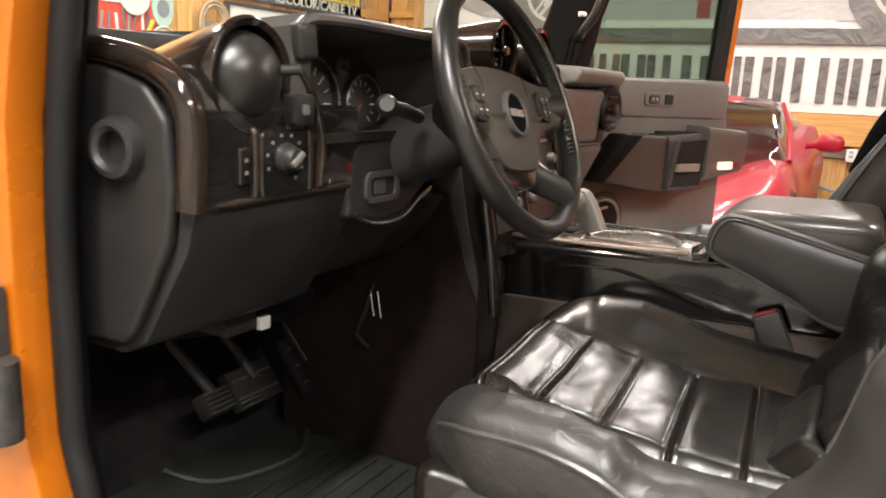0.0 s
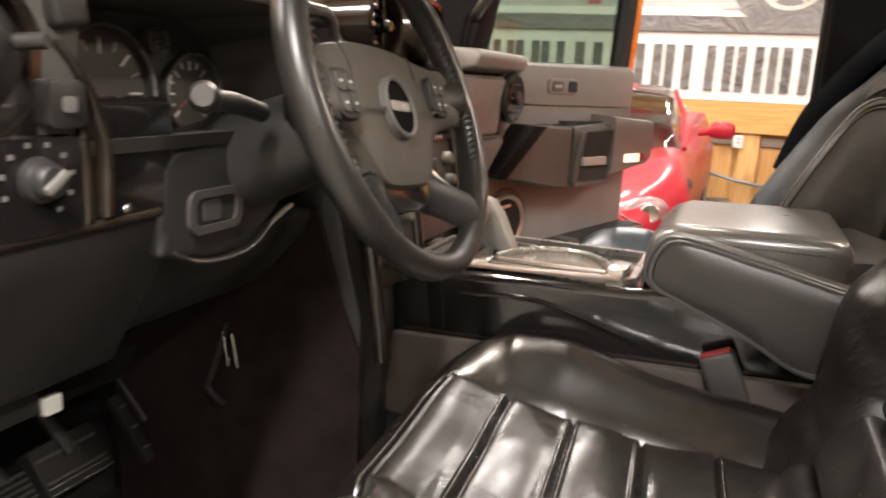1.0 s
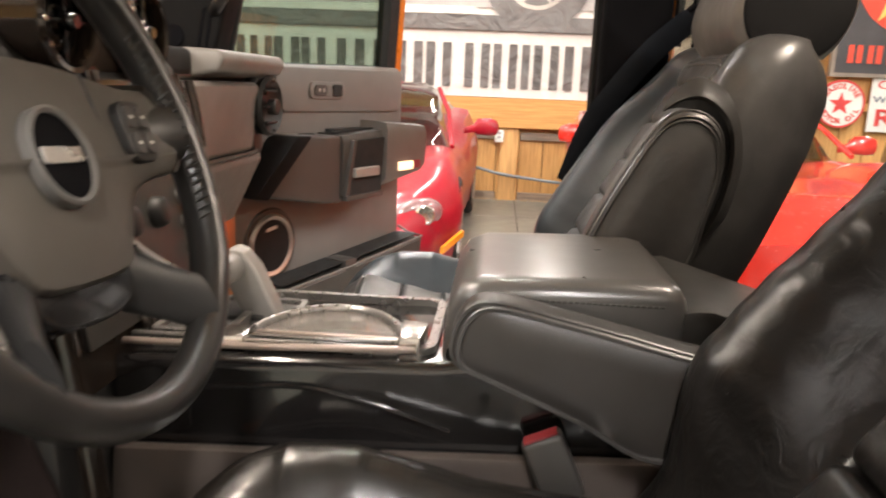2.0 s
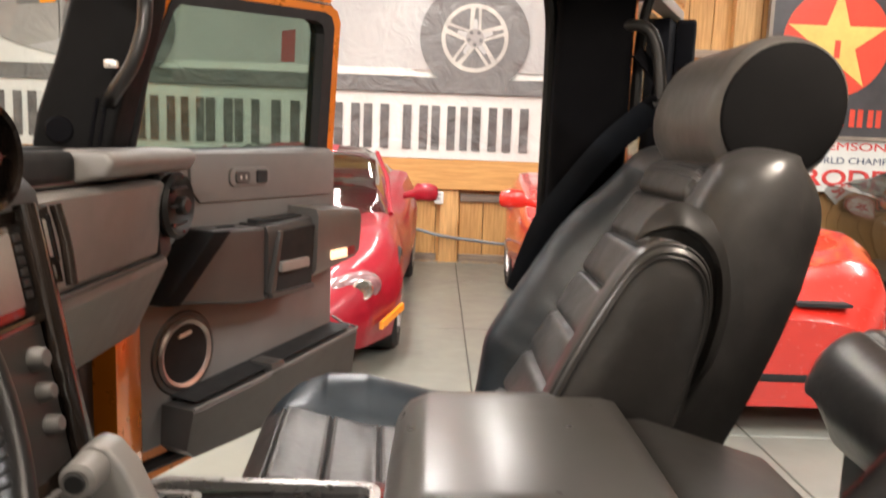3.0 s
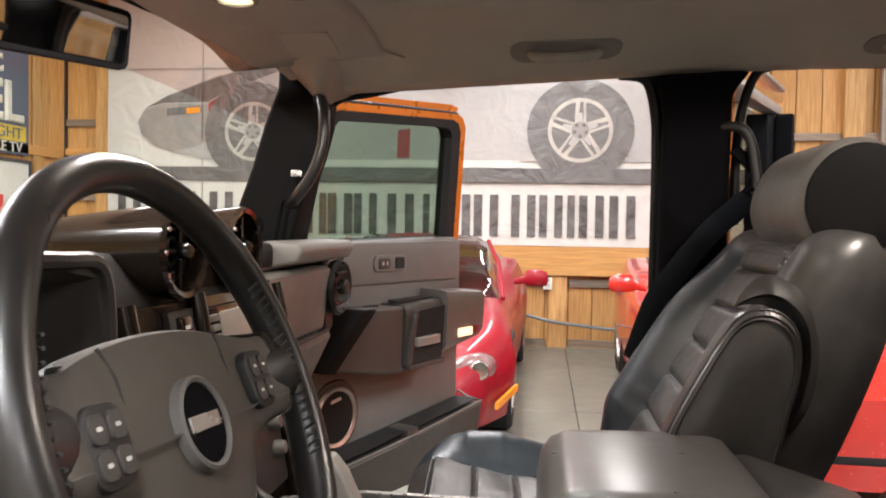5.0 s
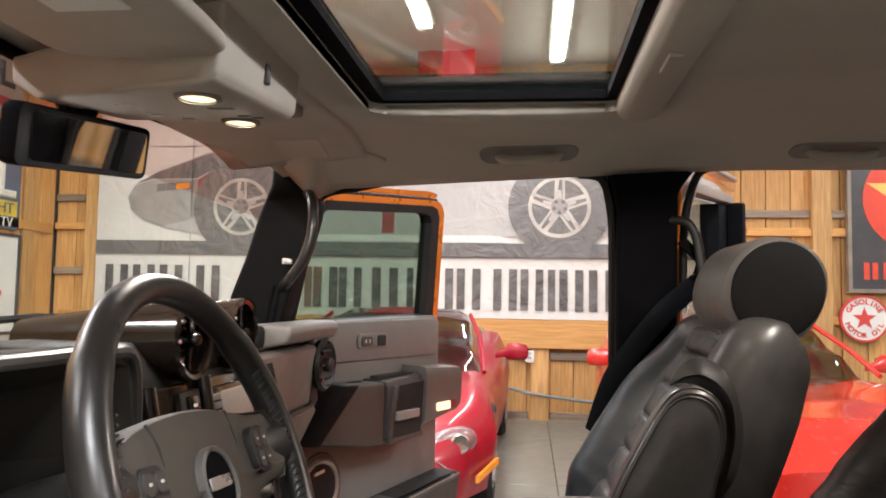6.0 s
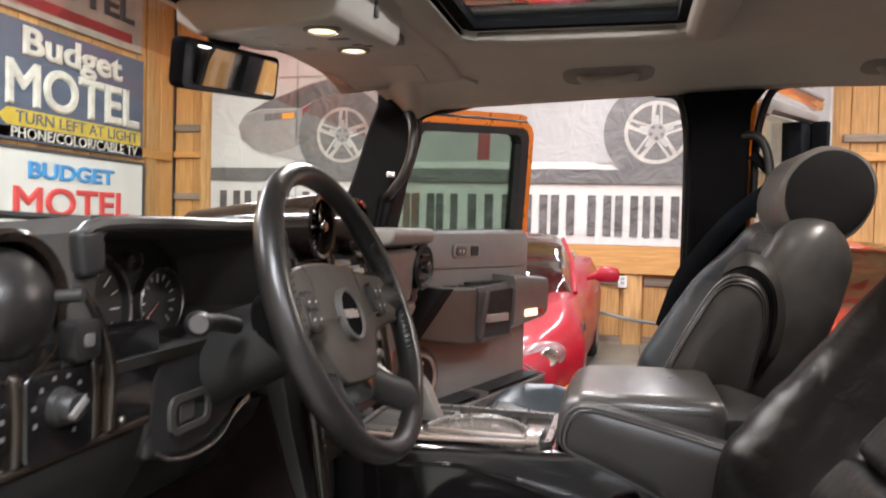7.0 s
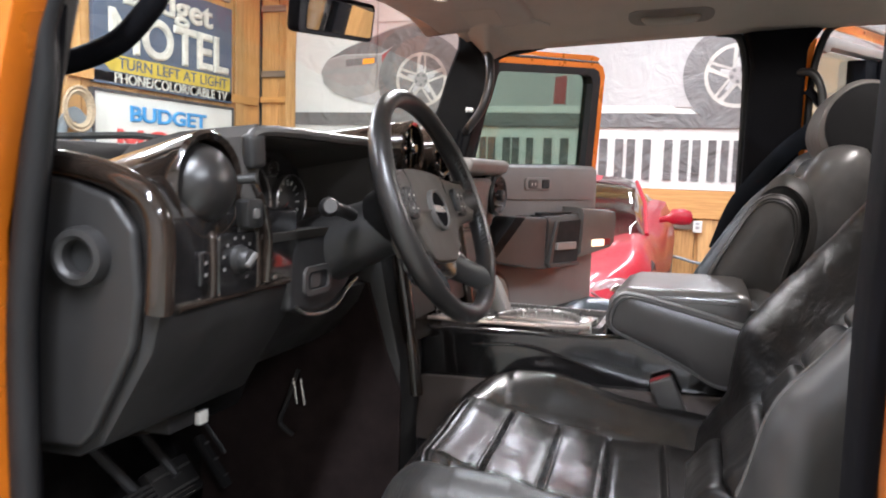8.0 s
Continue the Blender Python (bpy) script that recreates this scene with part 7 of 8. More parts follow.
for x, z, lo, hi in ((0.228, 1.1080, -0.096, 0.14), (0.233, 1.1340, -0.106, 0.155), (0.246, 1.1510, -0.113, 0.163), (0.268, 1.1595, -0.116, 0.168), (0.356, 1.1620, -0.118, 0.17), (0.451, 1.1640, -0.118, 0.17), (0.468, 1.1600, -0.116, 0.168), (0.476, 1.1480, -0.112, 0.164), (0.48, 1.1120, -0.11, 0.16)):
    lid_rows.append([(x, lo, z - 0.055), (x, lo, z - 0.018), (x, lo + 0.004, z - 0.007), (x, lo + 0.014, z - 0.001), (x, lo + 0.03, z), (x, (lo + hi) / 2, z + 0.001), (x, hi - 0.03, z), (x, hi - 0.014, z - 0.001), (x, hi - 0.004, z - 0.007), (x, hi, z - 0.018), (x, hi, z - 0.055)])
lid = part("lid", loft(lid_rows), LEATHER_GREY, con, "grey padded lid", smooth=50)
for k in range(30):
    x = 0.270 + 0.0061 * k
    z = 1.142
    part("stitch", tube([(x, -0.1185, z), (x + 0.0042, -0.1185, z)], 0.001, 4), STITCH, lid)
part("lid_base", box((0.238, -0.108, 1.075), (0.468, 0.150, 1.120), 0.010, 2), LEATHER_MATT, con)
part("rear_pod", prism([(0.470, 1.06), (0.470, 1.140), (0.50, 1.142), (0.64, 1.100), (0.70, 1.03), (0.72, 0.80), (0.470, 0.80)], -0.118, 0.150, "y", 0.012), LEATHER_MATT, con, "dark sloping rear pod")
for y0 in (-0.108, -0.085):
    part("silver_rail", tube([(-0.12, y0, 1.068), (0.03, y0, 1.070), (0.20, y0, 1.077)], 0.004, 8), BEZEL if y0 < -0.1 else BRUSHED, con, "silver rail")
part("gate_plate", box((-0.10, -0.06, 1.058), (0.03, 0.07, 1.066), 0.003), PLASTIC_DARK, con)
part("gate_rim", frame_prism(round_rect(0.15, 0.15, 0.012, 4, -0.035, 0.005), round_rect(0.132, 0.132, 0.008, 4, -0.035, 0.005), 1.060, 1.070, "z"), BRUSHED, con, "silver gate rim")
arch = [(0.012, -0.100)] + [(0.098 - 0.086 * math.cos(q), -0.100 + 0.125 * math.sin(q)) for q in (math.pi * k / 14 for k in range(1, 14))] + [(0.184, -0.100)]
ac = part("arched_cover", prism(arch, 1.068, 1.076, "z", 0.003, 2), COVER_BROWN, con, "glossy grey-brown arched cover")
part("arch_rim", tube([(a, b, 1.077) for a, b in arch[1:-1]], 0.006, 10), BRUSHED, ac, "silver arched rim")
part("copper_strip", box((0.018, -0.079, 1.0755), (0.178, -0.073, 1.0785), 0.001), BEZEL, ac, "copper strip")
part("end_block", prism([(0.180, -0.102), (0.204, -0.102), (0.208, -0.045), (0.176, -0.035)], 1.066, 1.088, "z", 0.003), CHROME, con, "silver end block")
part("end_block", prism([(-0.03, -0.105), (0.010, -0.102), (0.014, -0.060), (-0.015, -0.060)], 1.064, 1.078, "z", 0.003), CHROME, con, "silver end block")
part("front_bezel", frame_prism(round_rect(0.24, 0.20, 0.02, 4, 0.10, 0.0), round_rect(0.22, 0.18, 0.015, 4, 0.10, 0.0), 1.066, 1.076, "z"), BRUSHED, con)
lever = thing("gear_lever", (-0.02, 0.03, 1.06), "flat grey throttle-style gear lever on the console", "gear lever")
arm_line = [(-0.018, 1.060), (0.026, 1.060), (-0.006, 1.128), (-0.022, 1.148), (-0.036, 1.152), (-0.048, 1.146), (-0.054, 1.132)]
part("lever", prism(arm_line, -0.004, 0.030, "y", 0.005, 3), SATIN_GREY, lever, "grey metal lever arm")
part("grip", tube([(-0.036, -0.036, 1.130), (-0.036, -0.032, 1.130), (-0.036, -0.002, 1.130)], 0.0, 20, radii=[0.012, 0.0165, 0.0175]), SATIN_GREY, lever, "round grey grip")
part("grip_button", disc((-0.036, -0.0355, 1.130), (0, -1, 0), 0.009, 0.004, 18, 0.001), PLASTIC, lever)
part("boot", box((-0.055, -0.012, 1.058), (0.005, 0.072, 1.072), 0.005), PLASTIC, lever)

# ---- open passenger doors, built along their own length ----
def door_sheet(poly_out, poly_in, lo, hi, m=None):
    return frame_prism(poly_out, poly_in, lo, hi, "y", m=m)


door = thing("front_door", (-0.53, 0.72, 0), "open orange front door with grey trim panel, armrest and speaker", "truck door", "open truck doors", turn=65)
tip = Matrix.Translation((0, 0, 1.40)) @ Matrix.Rotation(radians(7), 4, "X") @ Matrix.Translation((0, 0, -1.40))
DL = 1.10
part("outer_skin", prism([(0.05, 0.56), (0.02, 1.36), (DL + 0.03, 1.40), (DL + 0.03, 0.60)], 0.075, 0.13, "y", 0.015, 2), ORANGE, door, "orange door skin")
part("inner_shell", prism([(0.10, 0.60), (0.08, 1.36), (DL + 0.015, 1.395), (DL + 0.015, 0.62)], 0.02, 0.076, "y", 0.010, 2), ORANGE, door, "orange inner shell")
part("rubber_edge", tube(smooth_line([(DL + 0.018, 0.045, 0.66), (DL + 0.018, 0.045, 1.0), (DL + 0.018, 0.045, 1.38)]), 0.010, 8), RUBBER, door)
wout = [(0.275, 1.375), (0.33, 1.56), (0.397, 1.745), (0.422, 1.767), (1.02, 1.814), (1.058, 1.806), (1.082, 1.775), (1.12, 1.39)]
win = [(0.315, 1.385), (0.355, 1.56), (0.412, 1.700), (0.430, 1.717), (0.955, 1.762), (0.985, 1.755), (1.000, 1.73), (1.030, 1.40)]
wmid = [(a + (c - a) * 0.42, b + (d - b) * 0.42) for (a, b), (c, d) in zip(wout, win)]
fr = part("window_frame", door_sheet(wout, wmid, 0.010, 0.085, m=tip), ORANGE, door, "orange window frame", smooth=25)
part("window_seal", door_sheet(wmid, win, 0.006, 0.055, m=tip), RUBBER, fr, "black window seal", smooth=25)
part("frame_seal", tube(smooth_line([tip @ Vector((a, 0.045, b + 0.002)) for a, b in wout[1:-1]], 4), 0.007, 8), RUBBER, fr)
part("drip_rail", prism([(0.39, 1.790), (1.05, 1.848), (1.100, 1.843), (1.085, 1.822), (1.02, 1.822), (0.41, 1.774)], 0.06, 0.13, "y", m=tip), ORANGE, fr, "orange frame top", smooth=0)
g = part("glass", prism(win, 0.034, 0.040, "y", m=tip), DOOR_GLASS, door, "green-tinted window glass", smooth=0)
g.visible_shadow = False
# trim panel
upper = [(0.14, 1.09), (0.14, 1.36), (0.30, 1.385), (1.07, 1.402), (1.10, 1.385), (1.10, 1.07)]
part("upper_panel", prism(upper, -0.012, 0.03, "y", 0.012, 3), PLASTIC_GREY, door, "graphite upper panel")
lower = [(0.12, 0.70), (0.105, 1.0), (0.14, 1.11), (1.10, 1.10), (1.10, 0.68)]
part("lower_panel", prism(lower, -0.006, 0.03, "y", 0.010, 2), PLASTIC_GREY, door, "graphite lower panel")
part("panel_seal", tube(smooth_line([(0.11, 0.022, 1.36), (0.095, 0.022, 1.1), (0.085, 0.022, 0.95), (0.11, 0.022, 0.72), (0.25, 0.022, 0.655), (0.7, 0.022, 0.64), (1.08, 0.022, 0.66)]), 0.017, 8), RUBBER, door, "black rubber seal")
inset = [(0.50, 1.265), (0.47, 1.30), (0.465, 1.37), (0.48, 1.385), (1.05, 1.392), (1.075, 1.375), (1.075, 1.275), (1.06, 1.262)]
part("belt_inset", prism(inset, -0.020, -0.010, "y", 0.005, 2), PLASTIC_GREY, door, "rounded belt-line inset")
sw = part("switch_plate", prism(round_rect(0.16, 0.048, 0.018, 5, 0.680, 1.325), -0.026, -0.019, "y", 0.003, 2), PLASTIC_GREY, door, "window switch plate")
part("lock_key", prism(round_rect(0.055, 0.032, 0.010, 4, 0.645, 1.325), -0.031, -0.025, "y", 0.002, 1), PLASTIC_DARK, sw)
part("window_key", prism(round_rect(0.045, 0.034, 0.006, 4, 0.723, 1.325), -0.030, -0.025, "y", 0.002, 1), DARK_GAP, sw, "black window key")
for dx in (-0.012, 0.008):
    part("mark", box((0.645 + dx, -0.0318, 1.320), (0.649 + dx, -0.0308, 1.330)), WHITE_MARK, sw, smooth=0)
# armrest with pull cup
def arm_block(x0, x1, zt0, zt1, zb0, zb1, d0, d1, mat, name, label="", bev=0.014):
    rings = []
    for k in range(7):
        s = k / 6
        x, zt, zb, d = x0 + (x1 - x0) * s, zt0 + (zt1 - zt0) * s, zb0 + (zb1 - zb0) * s, d0 + (d1 - d0) * s
        c = 0.02
        rings.append([(x, 0.0, zt + 0.006), (x, -d * 0.7, zt + 0.004), (x, -d + c * 0.4, zt), (x, -d, zt - c), (x, -d * 0.985, (zt + zb) / 2), (x, -d * 0.95, zb + 0.022), (x, -d * 0.80, zb), (x, 0.0, zb)])
    return part(name, loft(rings), mat, door, label, smooth=35)


part("armrest_front", prism([(0.327, 1.068), (0.489, 1.214), (0.676, 1.207), (0.676, 1.014), (0.60, 1.020)], -0.103, 0.0, "y", 0.010, 3), PLASTIC_DARK, door, "dark angled armrest front")
# Black wedge laid over the front face to paint its shade.
part("armrest_wedge", prism([(0.322, 1.064), (0.484, 1.212), (0.545, 1.210), (0.372, 1.056)], -0.108, -0.004, "y", 0.006, 2), PILLAR_GREY, door, "armrest's front face in shade, put on as a black wedge")
arm_block(0.685, 0.89, 1.205, 1.215, 1.012, 1.03, 0.105, 0.100, PLASTIC_DARK, "armrest_middle")
# No real hollow: a black plate paints the shade inside the cup.
part("pull_cup", prism([(0.700, 1.035), (0.735, 1.190), (0.888, 1.196), (0.872, 1.030)], -0.1085, -0.096, "y", 0.002), DARK_GAP, door, "pull cup, the shade of its hollow put on as a black plate", smooth=0)
part("pull_cup_lip", box((0.690, -0.116, 1.018), (0.878, -0.096, 1.034), 0.005, 2), PLASTIC_DARK, door)
part("pull_cup_lip", prism([(0.682, 1.034), (0.722, 1.192), (0.735, 1.192), (0.702, 1.034)], -0.116, -0.096, "y", 0.003), PLASTIC_DARK, door)
part("door_pull", box((0.722, -0.122, 1.084), (0.846, -0.106, 1.112), 0.005, 3), SATIN_GREY, door, "satin silver door pull")
arm_block(0.895, 1.135, 1.237, 1.222, 1.045, 1.075, 0.115, 0.110, PLASTIC_GREY, "armrest_pad", "grey padded armrest end")
# Slots are thin plates coloured as the shade within them.
part("armrest_slot", prism(round_rect(0.20, 0.04, 0.012, 4, 0.78, -0.055), 1.212, 1.222, "z"), DARK_GAP, door, "armrest slot, its shade put on as a dark plate")
part("armrest_slot", prism(round_rect(0.06, 0.016, 0.005, 4, 0.58, -0.055), 1.207, 1.213, "z"), DARK_GAP, door)
part("courtesy_lens", box((0.965, -0.117, 1.086), (1.050, -0.108, 1.114), 0.005, 2), LENS_LIT, door, "lit courtesy lens")
part("red_lens", box((1.052, -0.1165, 1.088), (1.095, -0.107, 1.115), 0.005, 2), RED_MARK, door, "red reflector")
for piece in door.children:
    if piece.name.split(".")[0] in ("armrest_front", "armrest_wedge", "armrest_middle", "pull_cup", "pull_cup_lip", "door_pull", "armrest_pad", "armrest_slot", "courtesy_lens", "red_lens"):
        piece.location += Vector((-0.034, 0, -0.004))
# loudspeaker
sk = part("speaker_ring", lathe([(0.070, 0), (0.088, 0.0), (0.088, 0.008), (0.082, 0.014), (0.073, 0.010), (0.070, 0.004)], axis_pose((0.452, -0.006, 0.905), (0, -1, 0)), 40, closed=True), BEZEL, door, "copper-silver speaker ring")
part("speaker_pod", disc((0.452, 0.0, 0.905), (0, -1, 0), 0.105, 0.010, 40, 0.006), PLASTIC_DARK, door)
part("speaker_grille", disc((0.452, -0.008, 0.905), (0, -1, 0), 0.074, 0.006, 40, 0.004), RUBBER, sk, "black speaker grille")
part("speaker_bar", box((0.425, -0.0165, 0.948), (0.470, -0.0145, 0.957), m=Matrix.Translation((0.447, 0, 0.952)) @ Matrix.Rotation(radians(-8), 4, "Y") @ Matrix.Translation((-0.447, 0, -0.952))), SILVER_TAB, sk, "silver badge bar", smooth=0)
# map pocket
part("pocket_wall", loft([[(x, -0.012, zt - 0.02 + 0.02), (x, -0.095, zt), (x, -0.103, zt + 0.002), (x, -0.108, zt - 0.006), (x, -0.085, zb), (x, -0.004, zb)] for x, zt, zb in ((0.375, 0.80, 0.70), (0.40, 0.798, 0.675), (0.6, 0.808, 0.665), (0.85, 0.824, 0.66), (1.095, 0.843, 0.665))]), PLASTIC_DARK, door, "dark map pocket", smooth=35)
part("pocket_rim", tube([(0.378, -0.106, 0.802), (0.6, -0.106, 0.811), (0.85, -0.106, 0.827), (1.098, -0.106, 0.846), (1.10, -0.05, 0.852), (1.10, -0.01, 0.87)], 0.004, 6), PLASTIC_GREY, door)
# Dark sheet across the opening stands for the pocket's inner shade.
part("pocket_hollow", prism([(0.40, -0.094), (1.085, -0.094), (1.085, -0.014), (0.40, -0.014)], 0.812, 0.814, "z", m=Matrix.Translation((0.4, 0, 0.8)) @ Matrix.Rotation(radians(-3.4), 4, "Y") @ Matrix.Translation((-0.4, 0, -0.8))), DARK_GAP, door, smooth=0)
part("pocket_tab", box((0.665, -0.108, 0.80), (0.72, -0.03, 0.838), 0.006), PLASTIC_DARK, door)

rear = thing("rear_door", (0.64, 0.84, 0), "open orange rear door with black-framed tinted glass", "truck door", "open truck doors", turn=68)
part("outer_skin", prism([(0.02, 0.56), (0.02, 1.38), (0.92, 1.40), (0.92, 0.75), (0.80, 0.60)], 0.07, 0.12, "y", 0.015, 2), ORANGE, rear, "orange door skin")
part("trim_panel", prism([(0.05, 0.62), (0.05, 1.38), (0.90, 1.40), (0.90, 0.78), (0.80, 0.64)], 0.0, 0.07, "y", 0.012, 2), PLASTIC_DARK, rear, "dark trim panel")
glass_line = [(0.075, 1.39), (0.085, 1.725), (0.12, 1.750), (0.64, 1.785), (0.66, 1.39)]
f2 = part("window_frame", prism([(0.60, 1.38), (0.585, 1.775), (0.79, 1.795), (0.81, 1.38)], 0.0, 0.06, "y", 0.006), PILLAR, rear, "black rear window frame", smooth=25)
part("frame_block", prism([(0.735, 1.38), (0.735, 1.785), (0.745, 1.795), (0.80, 1.797), (0.815, 1.38)], -0.052, -0.002, "y", 0.008), PILLAR, f2, "black frame block")
part("frame_front", prism([(0.030, 1.38), (0.035, 1.70), (0.06, 1.765), (0.10, 1.775), (0.09, 1.75), (0.070, 1.72), (0.058, 1.38)], 0.01, 0.05, "y", 0.006), ORANGE, f2, "orange front frame edge", smooth=25)
part("frame_trim", prism([(0.05, 1.728), (0.075, 1.762), (0.12, 1.778), (0.80, 1.824), (0.80, 1.797), (0.13, 1.748), (0.095, 1.728)], -0.014, 0.03, "y", 0.004), SATIN_GREY, f2, "pale grey upper frame trim")
part("frame_rail", prism([(0.06, 1.785), (0.12, 1.802), (0.93, 1.856), (0.955, 1.885), (0.93, 1.897), (0.12, 1.842)], -0.004, 0.08, "y", 0.006), ORANGE, f2, "orange frame top", smooth=25)
part("frame_seal", tube(smooth_line([(0.10, 0.0, 1.836), (0.5, 0.0, 1.868), (0.93, 0.0, 1.898)]), 0.010, 8), SATIN_GREY, f2, "grey frame seal")
rg = part("glass", prism(glass_line, 0.036, 0.042, "y"), pane("rear_door_glass", (0.80, 0.77, 0.68), 0.7), rear, "tinted window glass", smooth=0)
rg.visible_shadow = False

# ---- parked cars ----
def spline(keys, s):
    """Smooth values between (position, value) keys."""
    for (a, u), (b, v) in zip(keys, keys[1:]):
        if s <= b:
            return u + (v - u) * ease(s, a, b)
    return keys[-1][1]


def sports_car(cx, nose_y, paint, label, tall=0.0):
    """A low coupe with its nose towards -y: length runs back from the nose."""
    car = thing("sports_car", (cx, nose_y + 2.2, GROUND), label, "car", "parked red sports cars" if paint is not OLIVE else "")
    L = 4.4
    half = [(0, 0.50), (0.25, 0.74), (0.7, 0.885), (1.1, 0.90), (1.9, 0.865), (2.8, 0.90), (3.4, 0.92), (4.1, 0.86), (4.4, 0.74)]
    deck = [(0, 0.42), (0.3, 0.58), (0.9, 0.72), (1.6, 0.84), (2.2, 0.88), (3.2, 0.93), (3.8, 1.0), (4.25, 0.97), (4.4, 0.80)]
    if not tall:
        deck[2:5] = [(0.9, 0.66), (1.6, 0.715), (2.2, 0.80)]
        half[1:3] = [(0.25, 0.78), (0.7, 0.915)]
    deck = [(s, d + tall * (0.75 if s == 0 else 1.0 - 0.9 * ease(s, 0.2, 1.3)) - (0.06 if tall and 1.0 < s < 3 else 0.0)) for s, d in deck]
    sill = [(0, 0.20 if not tall else 0.13), (0.4, 0.16 if not tall else 0.12), (4.0, 0.18), (4.4, 0.34)]
    crest = [(0, 0.0), (0.5, 0.05), (0.95, 0.085), (1.4, 0.05), (2.2, 0.0), (2.9, 0.05), (3.4, 0.06), (4.2, 0.0), (4.4, 0.0)]
    if tall:
        crest = [(s, c * 1.5) for s, c in crest]
    else:
        crest[1:4] = [(0.5, 0.08), (0.95, 0.145), (1.5, 0.11)]
    rings = []
    for i in range(45):
        s = L * i / 44
        w, d, b, c = spline(half, s), spline(deck, s), spline(sill, s), spline(crest, s)
        pts = []
        for k in range(29):
            u = -1 + 2 * k / 28
            au = abs(u)
            if au <= 0.72:
                f = au / 0.72
                px = w * 0.88 * f
                pz = d - 0.02 * f * f - 0.03 + c * ease(f, 0.45, 0.9) + 0.03 * (1 - f ** 4)
            else:
                f = (au - 0.72) / 0.28
                px = w * (0.88 + 0.12 * math.sin(min(1, f * 1.6) * math.pi / 2)) - 0.05 * max(0, f - 0.62) / 0.38
                top = d - 0.05 + c
                pz = top + (b - top) * f ** 1.25
            pts.append((cx + math.copysign(px, u) if k != 14 else cx, nose_y + s, GROUND + pz))
        pts += [(cx + w * 0.6, nose_y + s, GROUND + b), (cx - w * 0.6, nose_y + s, GROUND + b)]
        rings.append(pts)
    part("body", loft(rings), paint, car, smooth=50)
    # glasshouse
    hw = [(1.55, 0.66), (2.2, 0.60), (2.7, 0.55), (3.3, 0.56), (3.9, 0.62)]
    top = [(1.55, 0.83), (1.9, 1.02), (2.3, 1.19), (2.65, 1.235), (3.1, 1.20), (3.6, 1.08), (3.95, 0.97)]
    if not tall:
        hw[0], top[0:2] = (1.45, 0.70), [(1.45, 0.70), (1.9, 0.98)]
    rows = []
    for i in range(25):
        s = hw[0][0] + (3.95 - hw[0][0]) * i / 24
        w, h, d = spline(hw, s), spline(top, s), spline(deck, s) - 0.06
        rows.append([(cx + (w + 0.12 * (1 - f)) * math.copysign(1, u) * (abs(u) ** 0.55 if abs(u) < 1 else 1), nose_y + s, GROUND + d + (h - d) * f) for u, f in [(-1, 0), (-1, 0.5), (-0.97, 0.85), (-0.75, 0.97), (-0.3, 1), (0.3, 1), (0.75, 0.97), (0.97, 0.85), (1, 0.5), (1, 0)]])
    cab = part("glasshouse", loft(rows), CAR_GLASS, car, "tinted car glass", smooth=40)
    # roof skin over the glass
    skin = []
    for i in range(12):
        s = 2.28 + 1.0 * i / 11
        w, h = spline(hw, s) * 0.97, spline(top, s)
        skin.append([(cx + w * u, nose_y + s, GROUND + h + 0.008 - 0.06 * abs(u) ** 3) for u in (-1, -0.8, -0.5, -0.2, 0.2, 0.5, 0.8, 1)])
    sk = part("roof", loft(skin, cap=False, closed=False), paint, car, smooth=60)
    sk.modifiers.new("thick", "SOLIDIFY").thickness = 0.015
    for sd in (-1, 1):
        part("screen_pillar", tube([(cx + sd * 0.775, nose_y + 1.55, GROUND + (0.86 if tall else 0.78)), (cx + sd * 0.72, nose_y + 1.90, GROUND + 1.01), (cx + sd * 0.605, nose_y + 2.35, GROUND + 1.185)], 0.018, 8), paint, car)
        mr = part("door_mirror", loft([[(cx + sd * (0.86 + d), nose_y + 1.93 + 0.03 * math.cos(q) * k, GROUND + 0.88 + z + 0.062 * math.sin(q) * k) for q in (math.tau * j / 14 for j in range(14))] for d, z, k in ((-0.02, 0, 0.35), (0.05, 0.02, 0.5), (0.08, 0.035, 1.0), (0.17, 0.035, 1.1), (0.225, 0.03, 0.9), (0.24, 0.03, 0.4))]), paint, car, smooth=60)
        part("mirror_glass", box((cx + sd * 0.985 - 0.065, nose_y + 1.961, GROUND + 0.875), (cx + sd * 0.985 + 0.065, nose_y + 1.967, GROUND + 0.955), 0.01), MIRROR, mr)
        hl = part("headlamp", loft([[(cx + sd * (0.655 + k * (0.148 * math.cos(q) + 0.03 * math.sin(q))), nose_y + 0.325 - 0.115 * d + 0.085 * k * math.cos(q), GROUND + 0.475 + 0.108 * k * math.sin(q)) for q in (math.tau * j / 28 for j in range(28))] for k, d in ((1.0, 0.0), (0.985, 0.35), (0.90, 0.62), (0.70, 0.84), (0.4, 0.96), (0.08, 1.0))]), LAMP_GREY, car, "clear headlamp with grey bowl", smooth=60)
        for dx, dr in ((-0.058, 0.042), (0.062, 0.056)):
            part("lamp_ball", lathe([(dr, 0), (dr, 0.012), (dr * 0.85, 0.018), (dr * 0.8, 0.008), (dr * 0.3, 0.004)], axis_pose((cx + sd * (0.655 + dx), nose_y + 0.222 + 0.22 * abs(dx - 0.0) * (1 if dx > 0 else 0.4), GROUND + 0.478 + 0.3 * dx), (sd * 0.25, -1, 0.1)), 20), CHROME, hl, "round silver lamp")
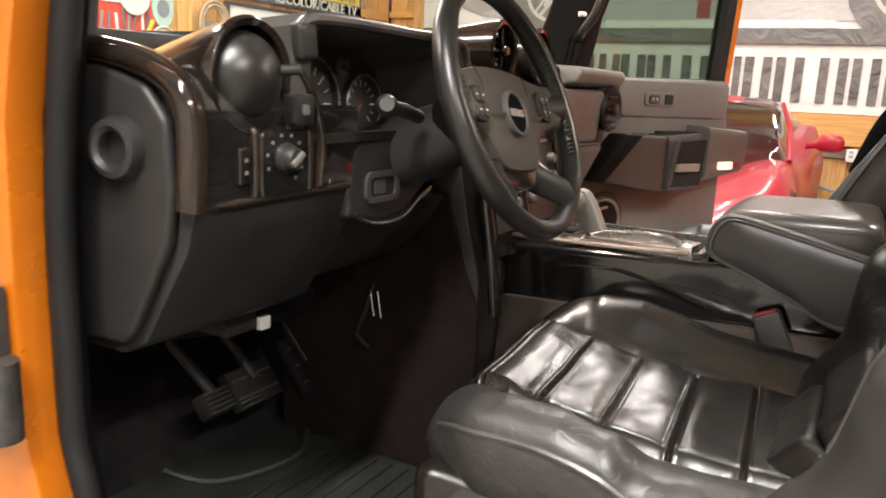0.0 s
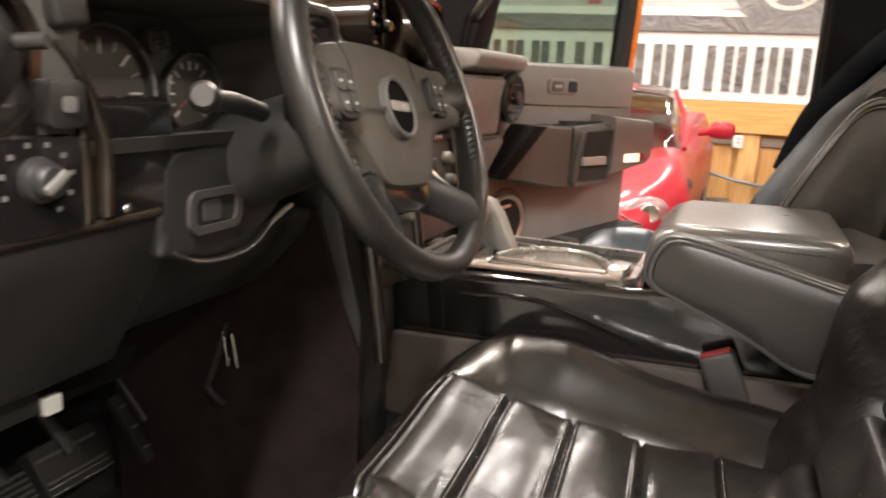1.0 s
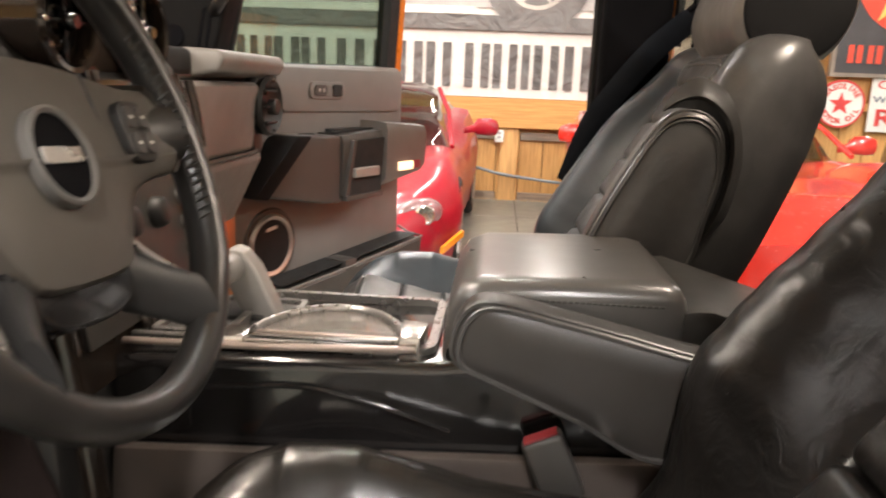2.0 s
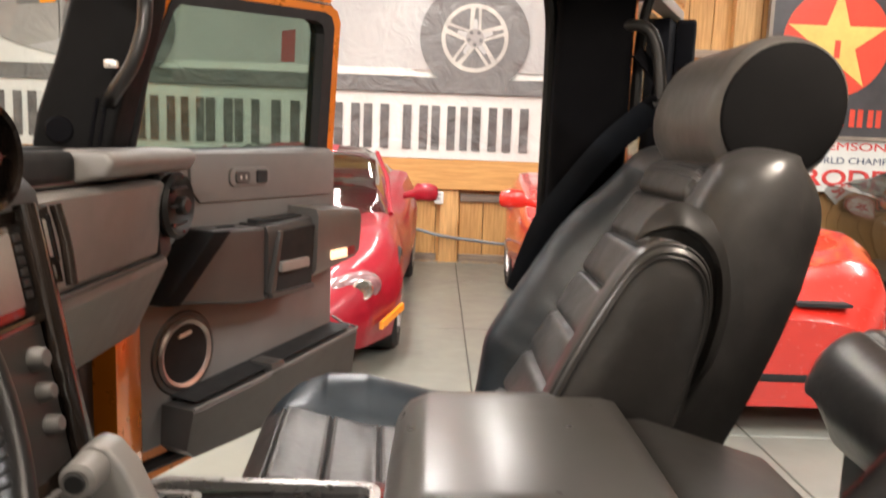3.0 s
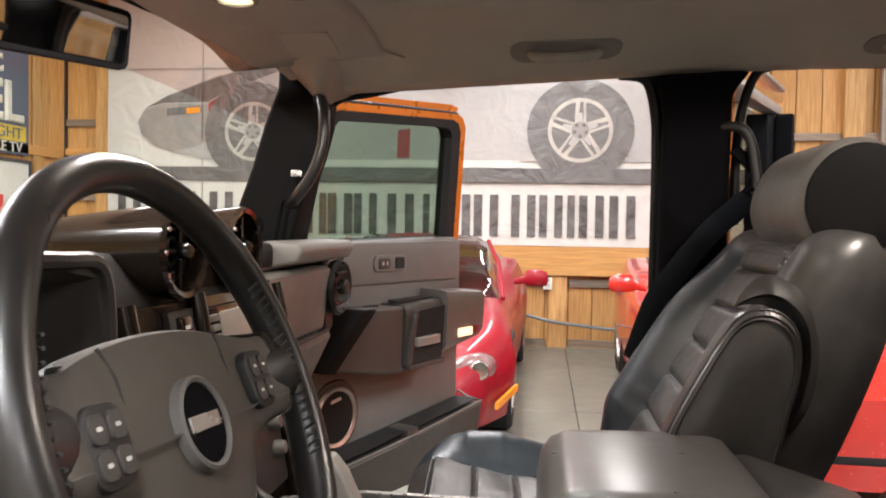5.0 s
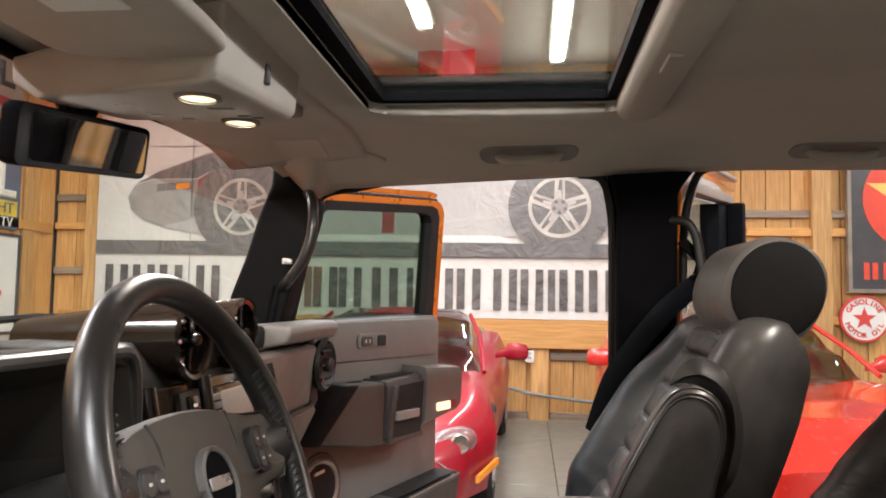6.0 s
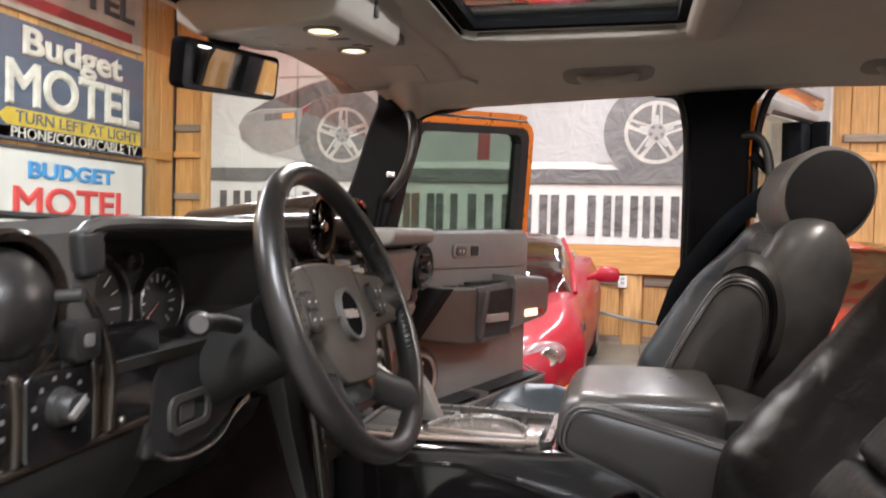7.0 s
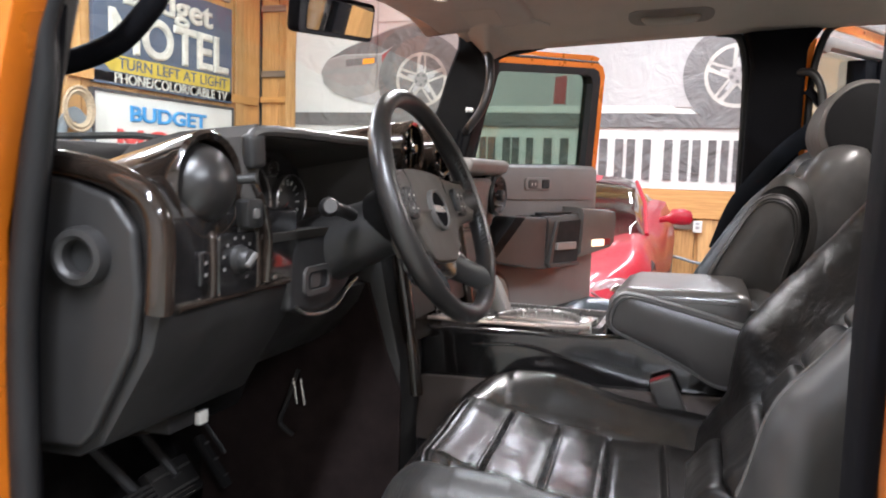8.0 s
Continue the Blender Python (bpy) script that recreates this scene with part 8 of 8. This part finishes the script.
        part("side_marker", loft([[(cx + sd * x, nose_y + y, GROUND + z + b * 0.02) for b in (-1, 1)] + [(cx + sd * (x + 0.02), nose_y + y, GROUND + z + b * 0.02) for b in (1, -1)] for x, y, z in ((0.80, 0.36, 0.27), (0.905, 0.62, 0.33))]), AMBER, car, "amber side marker", smooth=0)
        for s in (0.92, 3.42):
            wl = part("wheel", lathe([(0.22, -0.11), (0.30, -0.12), (0.325, -0.09), (0.325, 0.09), (0.30, 0.12), (0.22, 0.11)], axis_pose((cx + sd * 0.765, nose_y + s, GROUND + 0.325), (1, 0, 0)), 36, closed=True), TYRE, car, "black tyre")
            part("rim", lathe([(0.225, -0.02), (0.225, 0.115), (0.21, 0.118), (0.20, 0.05)], axis_pose((cx + sd * 0.765, nose_y + s, GROUND + 0.325), (sd, 0, 0)), 32), BRUSHED, wl, "silver rim")
            for k in range(5):
                q = math.tau * k / 5 + 0.3
                part("spoke", tube([(cx + sd * 0.875, nose_y + s, GROUND + 0.325), (cx + sd * 0.87, nose_y + s + 0.21 * math.cos(q), GROUND + 0.325 + 0.21 * math.sin(q))], 0.028, 6), BRUSHED, wl)
    if tall:
        part("bonnet_slot", prism(round_rect(0.26, 0.018, 0.007, 3, cx + 0.28, GROUND + 0.605), nose_y + 0.05, nose_y + 0.25, "y"), DARK_GAP, car, "black bonnet slot")
        part("grille", box((cx - 0.46, nose_y - 0.002, GROUND + 0.235), (cx + 0.46, nose_y + 0.05, GROUND + 0.30), 0.02), DARK_GAP, car)
    else:
        part("grille", box((cx - 0.34, nose_y - 0.002, GROUND + 0.24), (cx + 0.34, nose_y + 0.05, GROUND + 0.33), 0.02), DARK_GAP, car)
    if not tall:
        part("bonnet_vent", prism(round_rect(0.30, 0.025, 0.010, 3, cx - 0.28, GROUND + 0.60), nose_y + 0.30, nose_y + 0.36, "y"), DARK_GAP, car)
    return car


sports_car(-0.83, 3.08, CRIMSON, "crimson low sports car parked nose-on beside the truck")
sports_car(1.80, 2.72, SCARLET, "bright red sports car with rounded bonnet parked beside the truck", 0.17)
sports_car(5.2, 3.6, OLIVE, "dark bronze car parked beyond the red sports car")
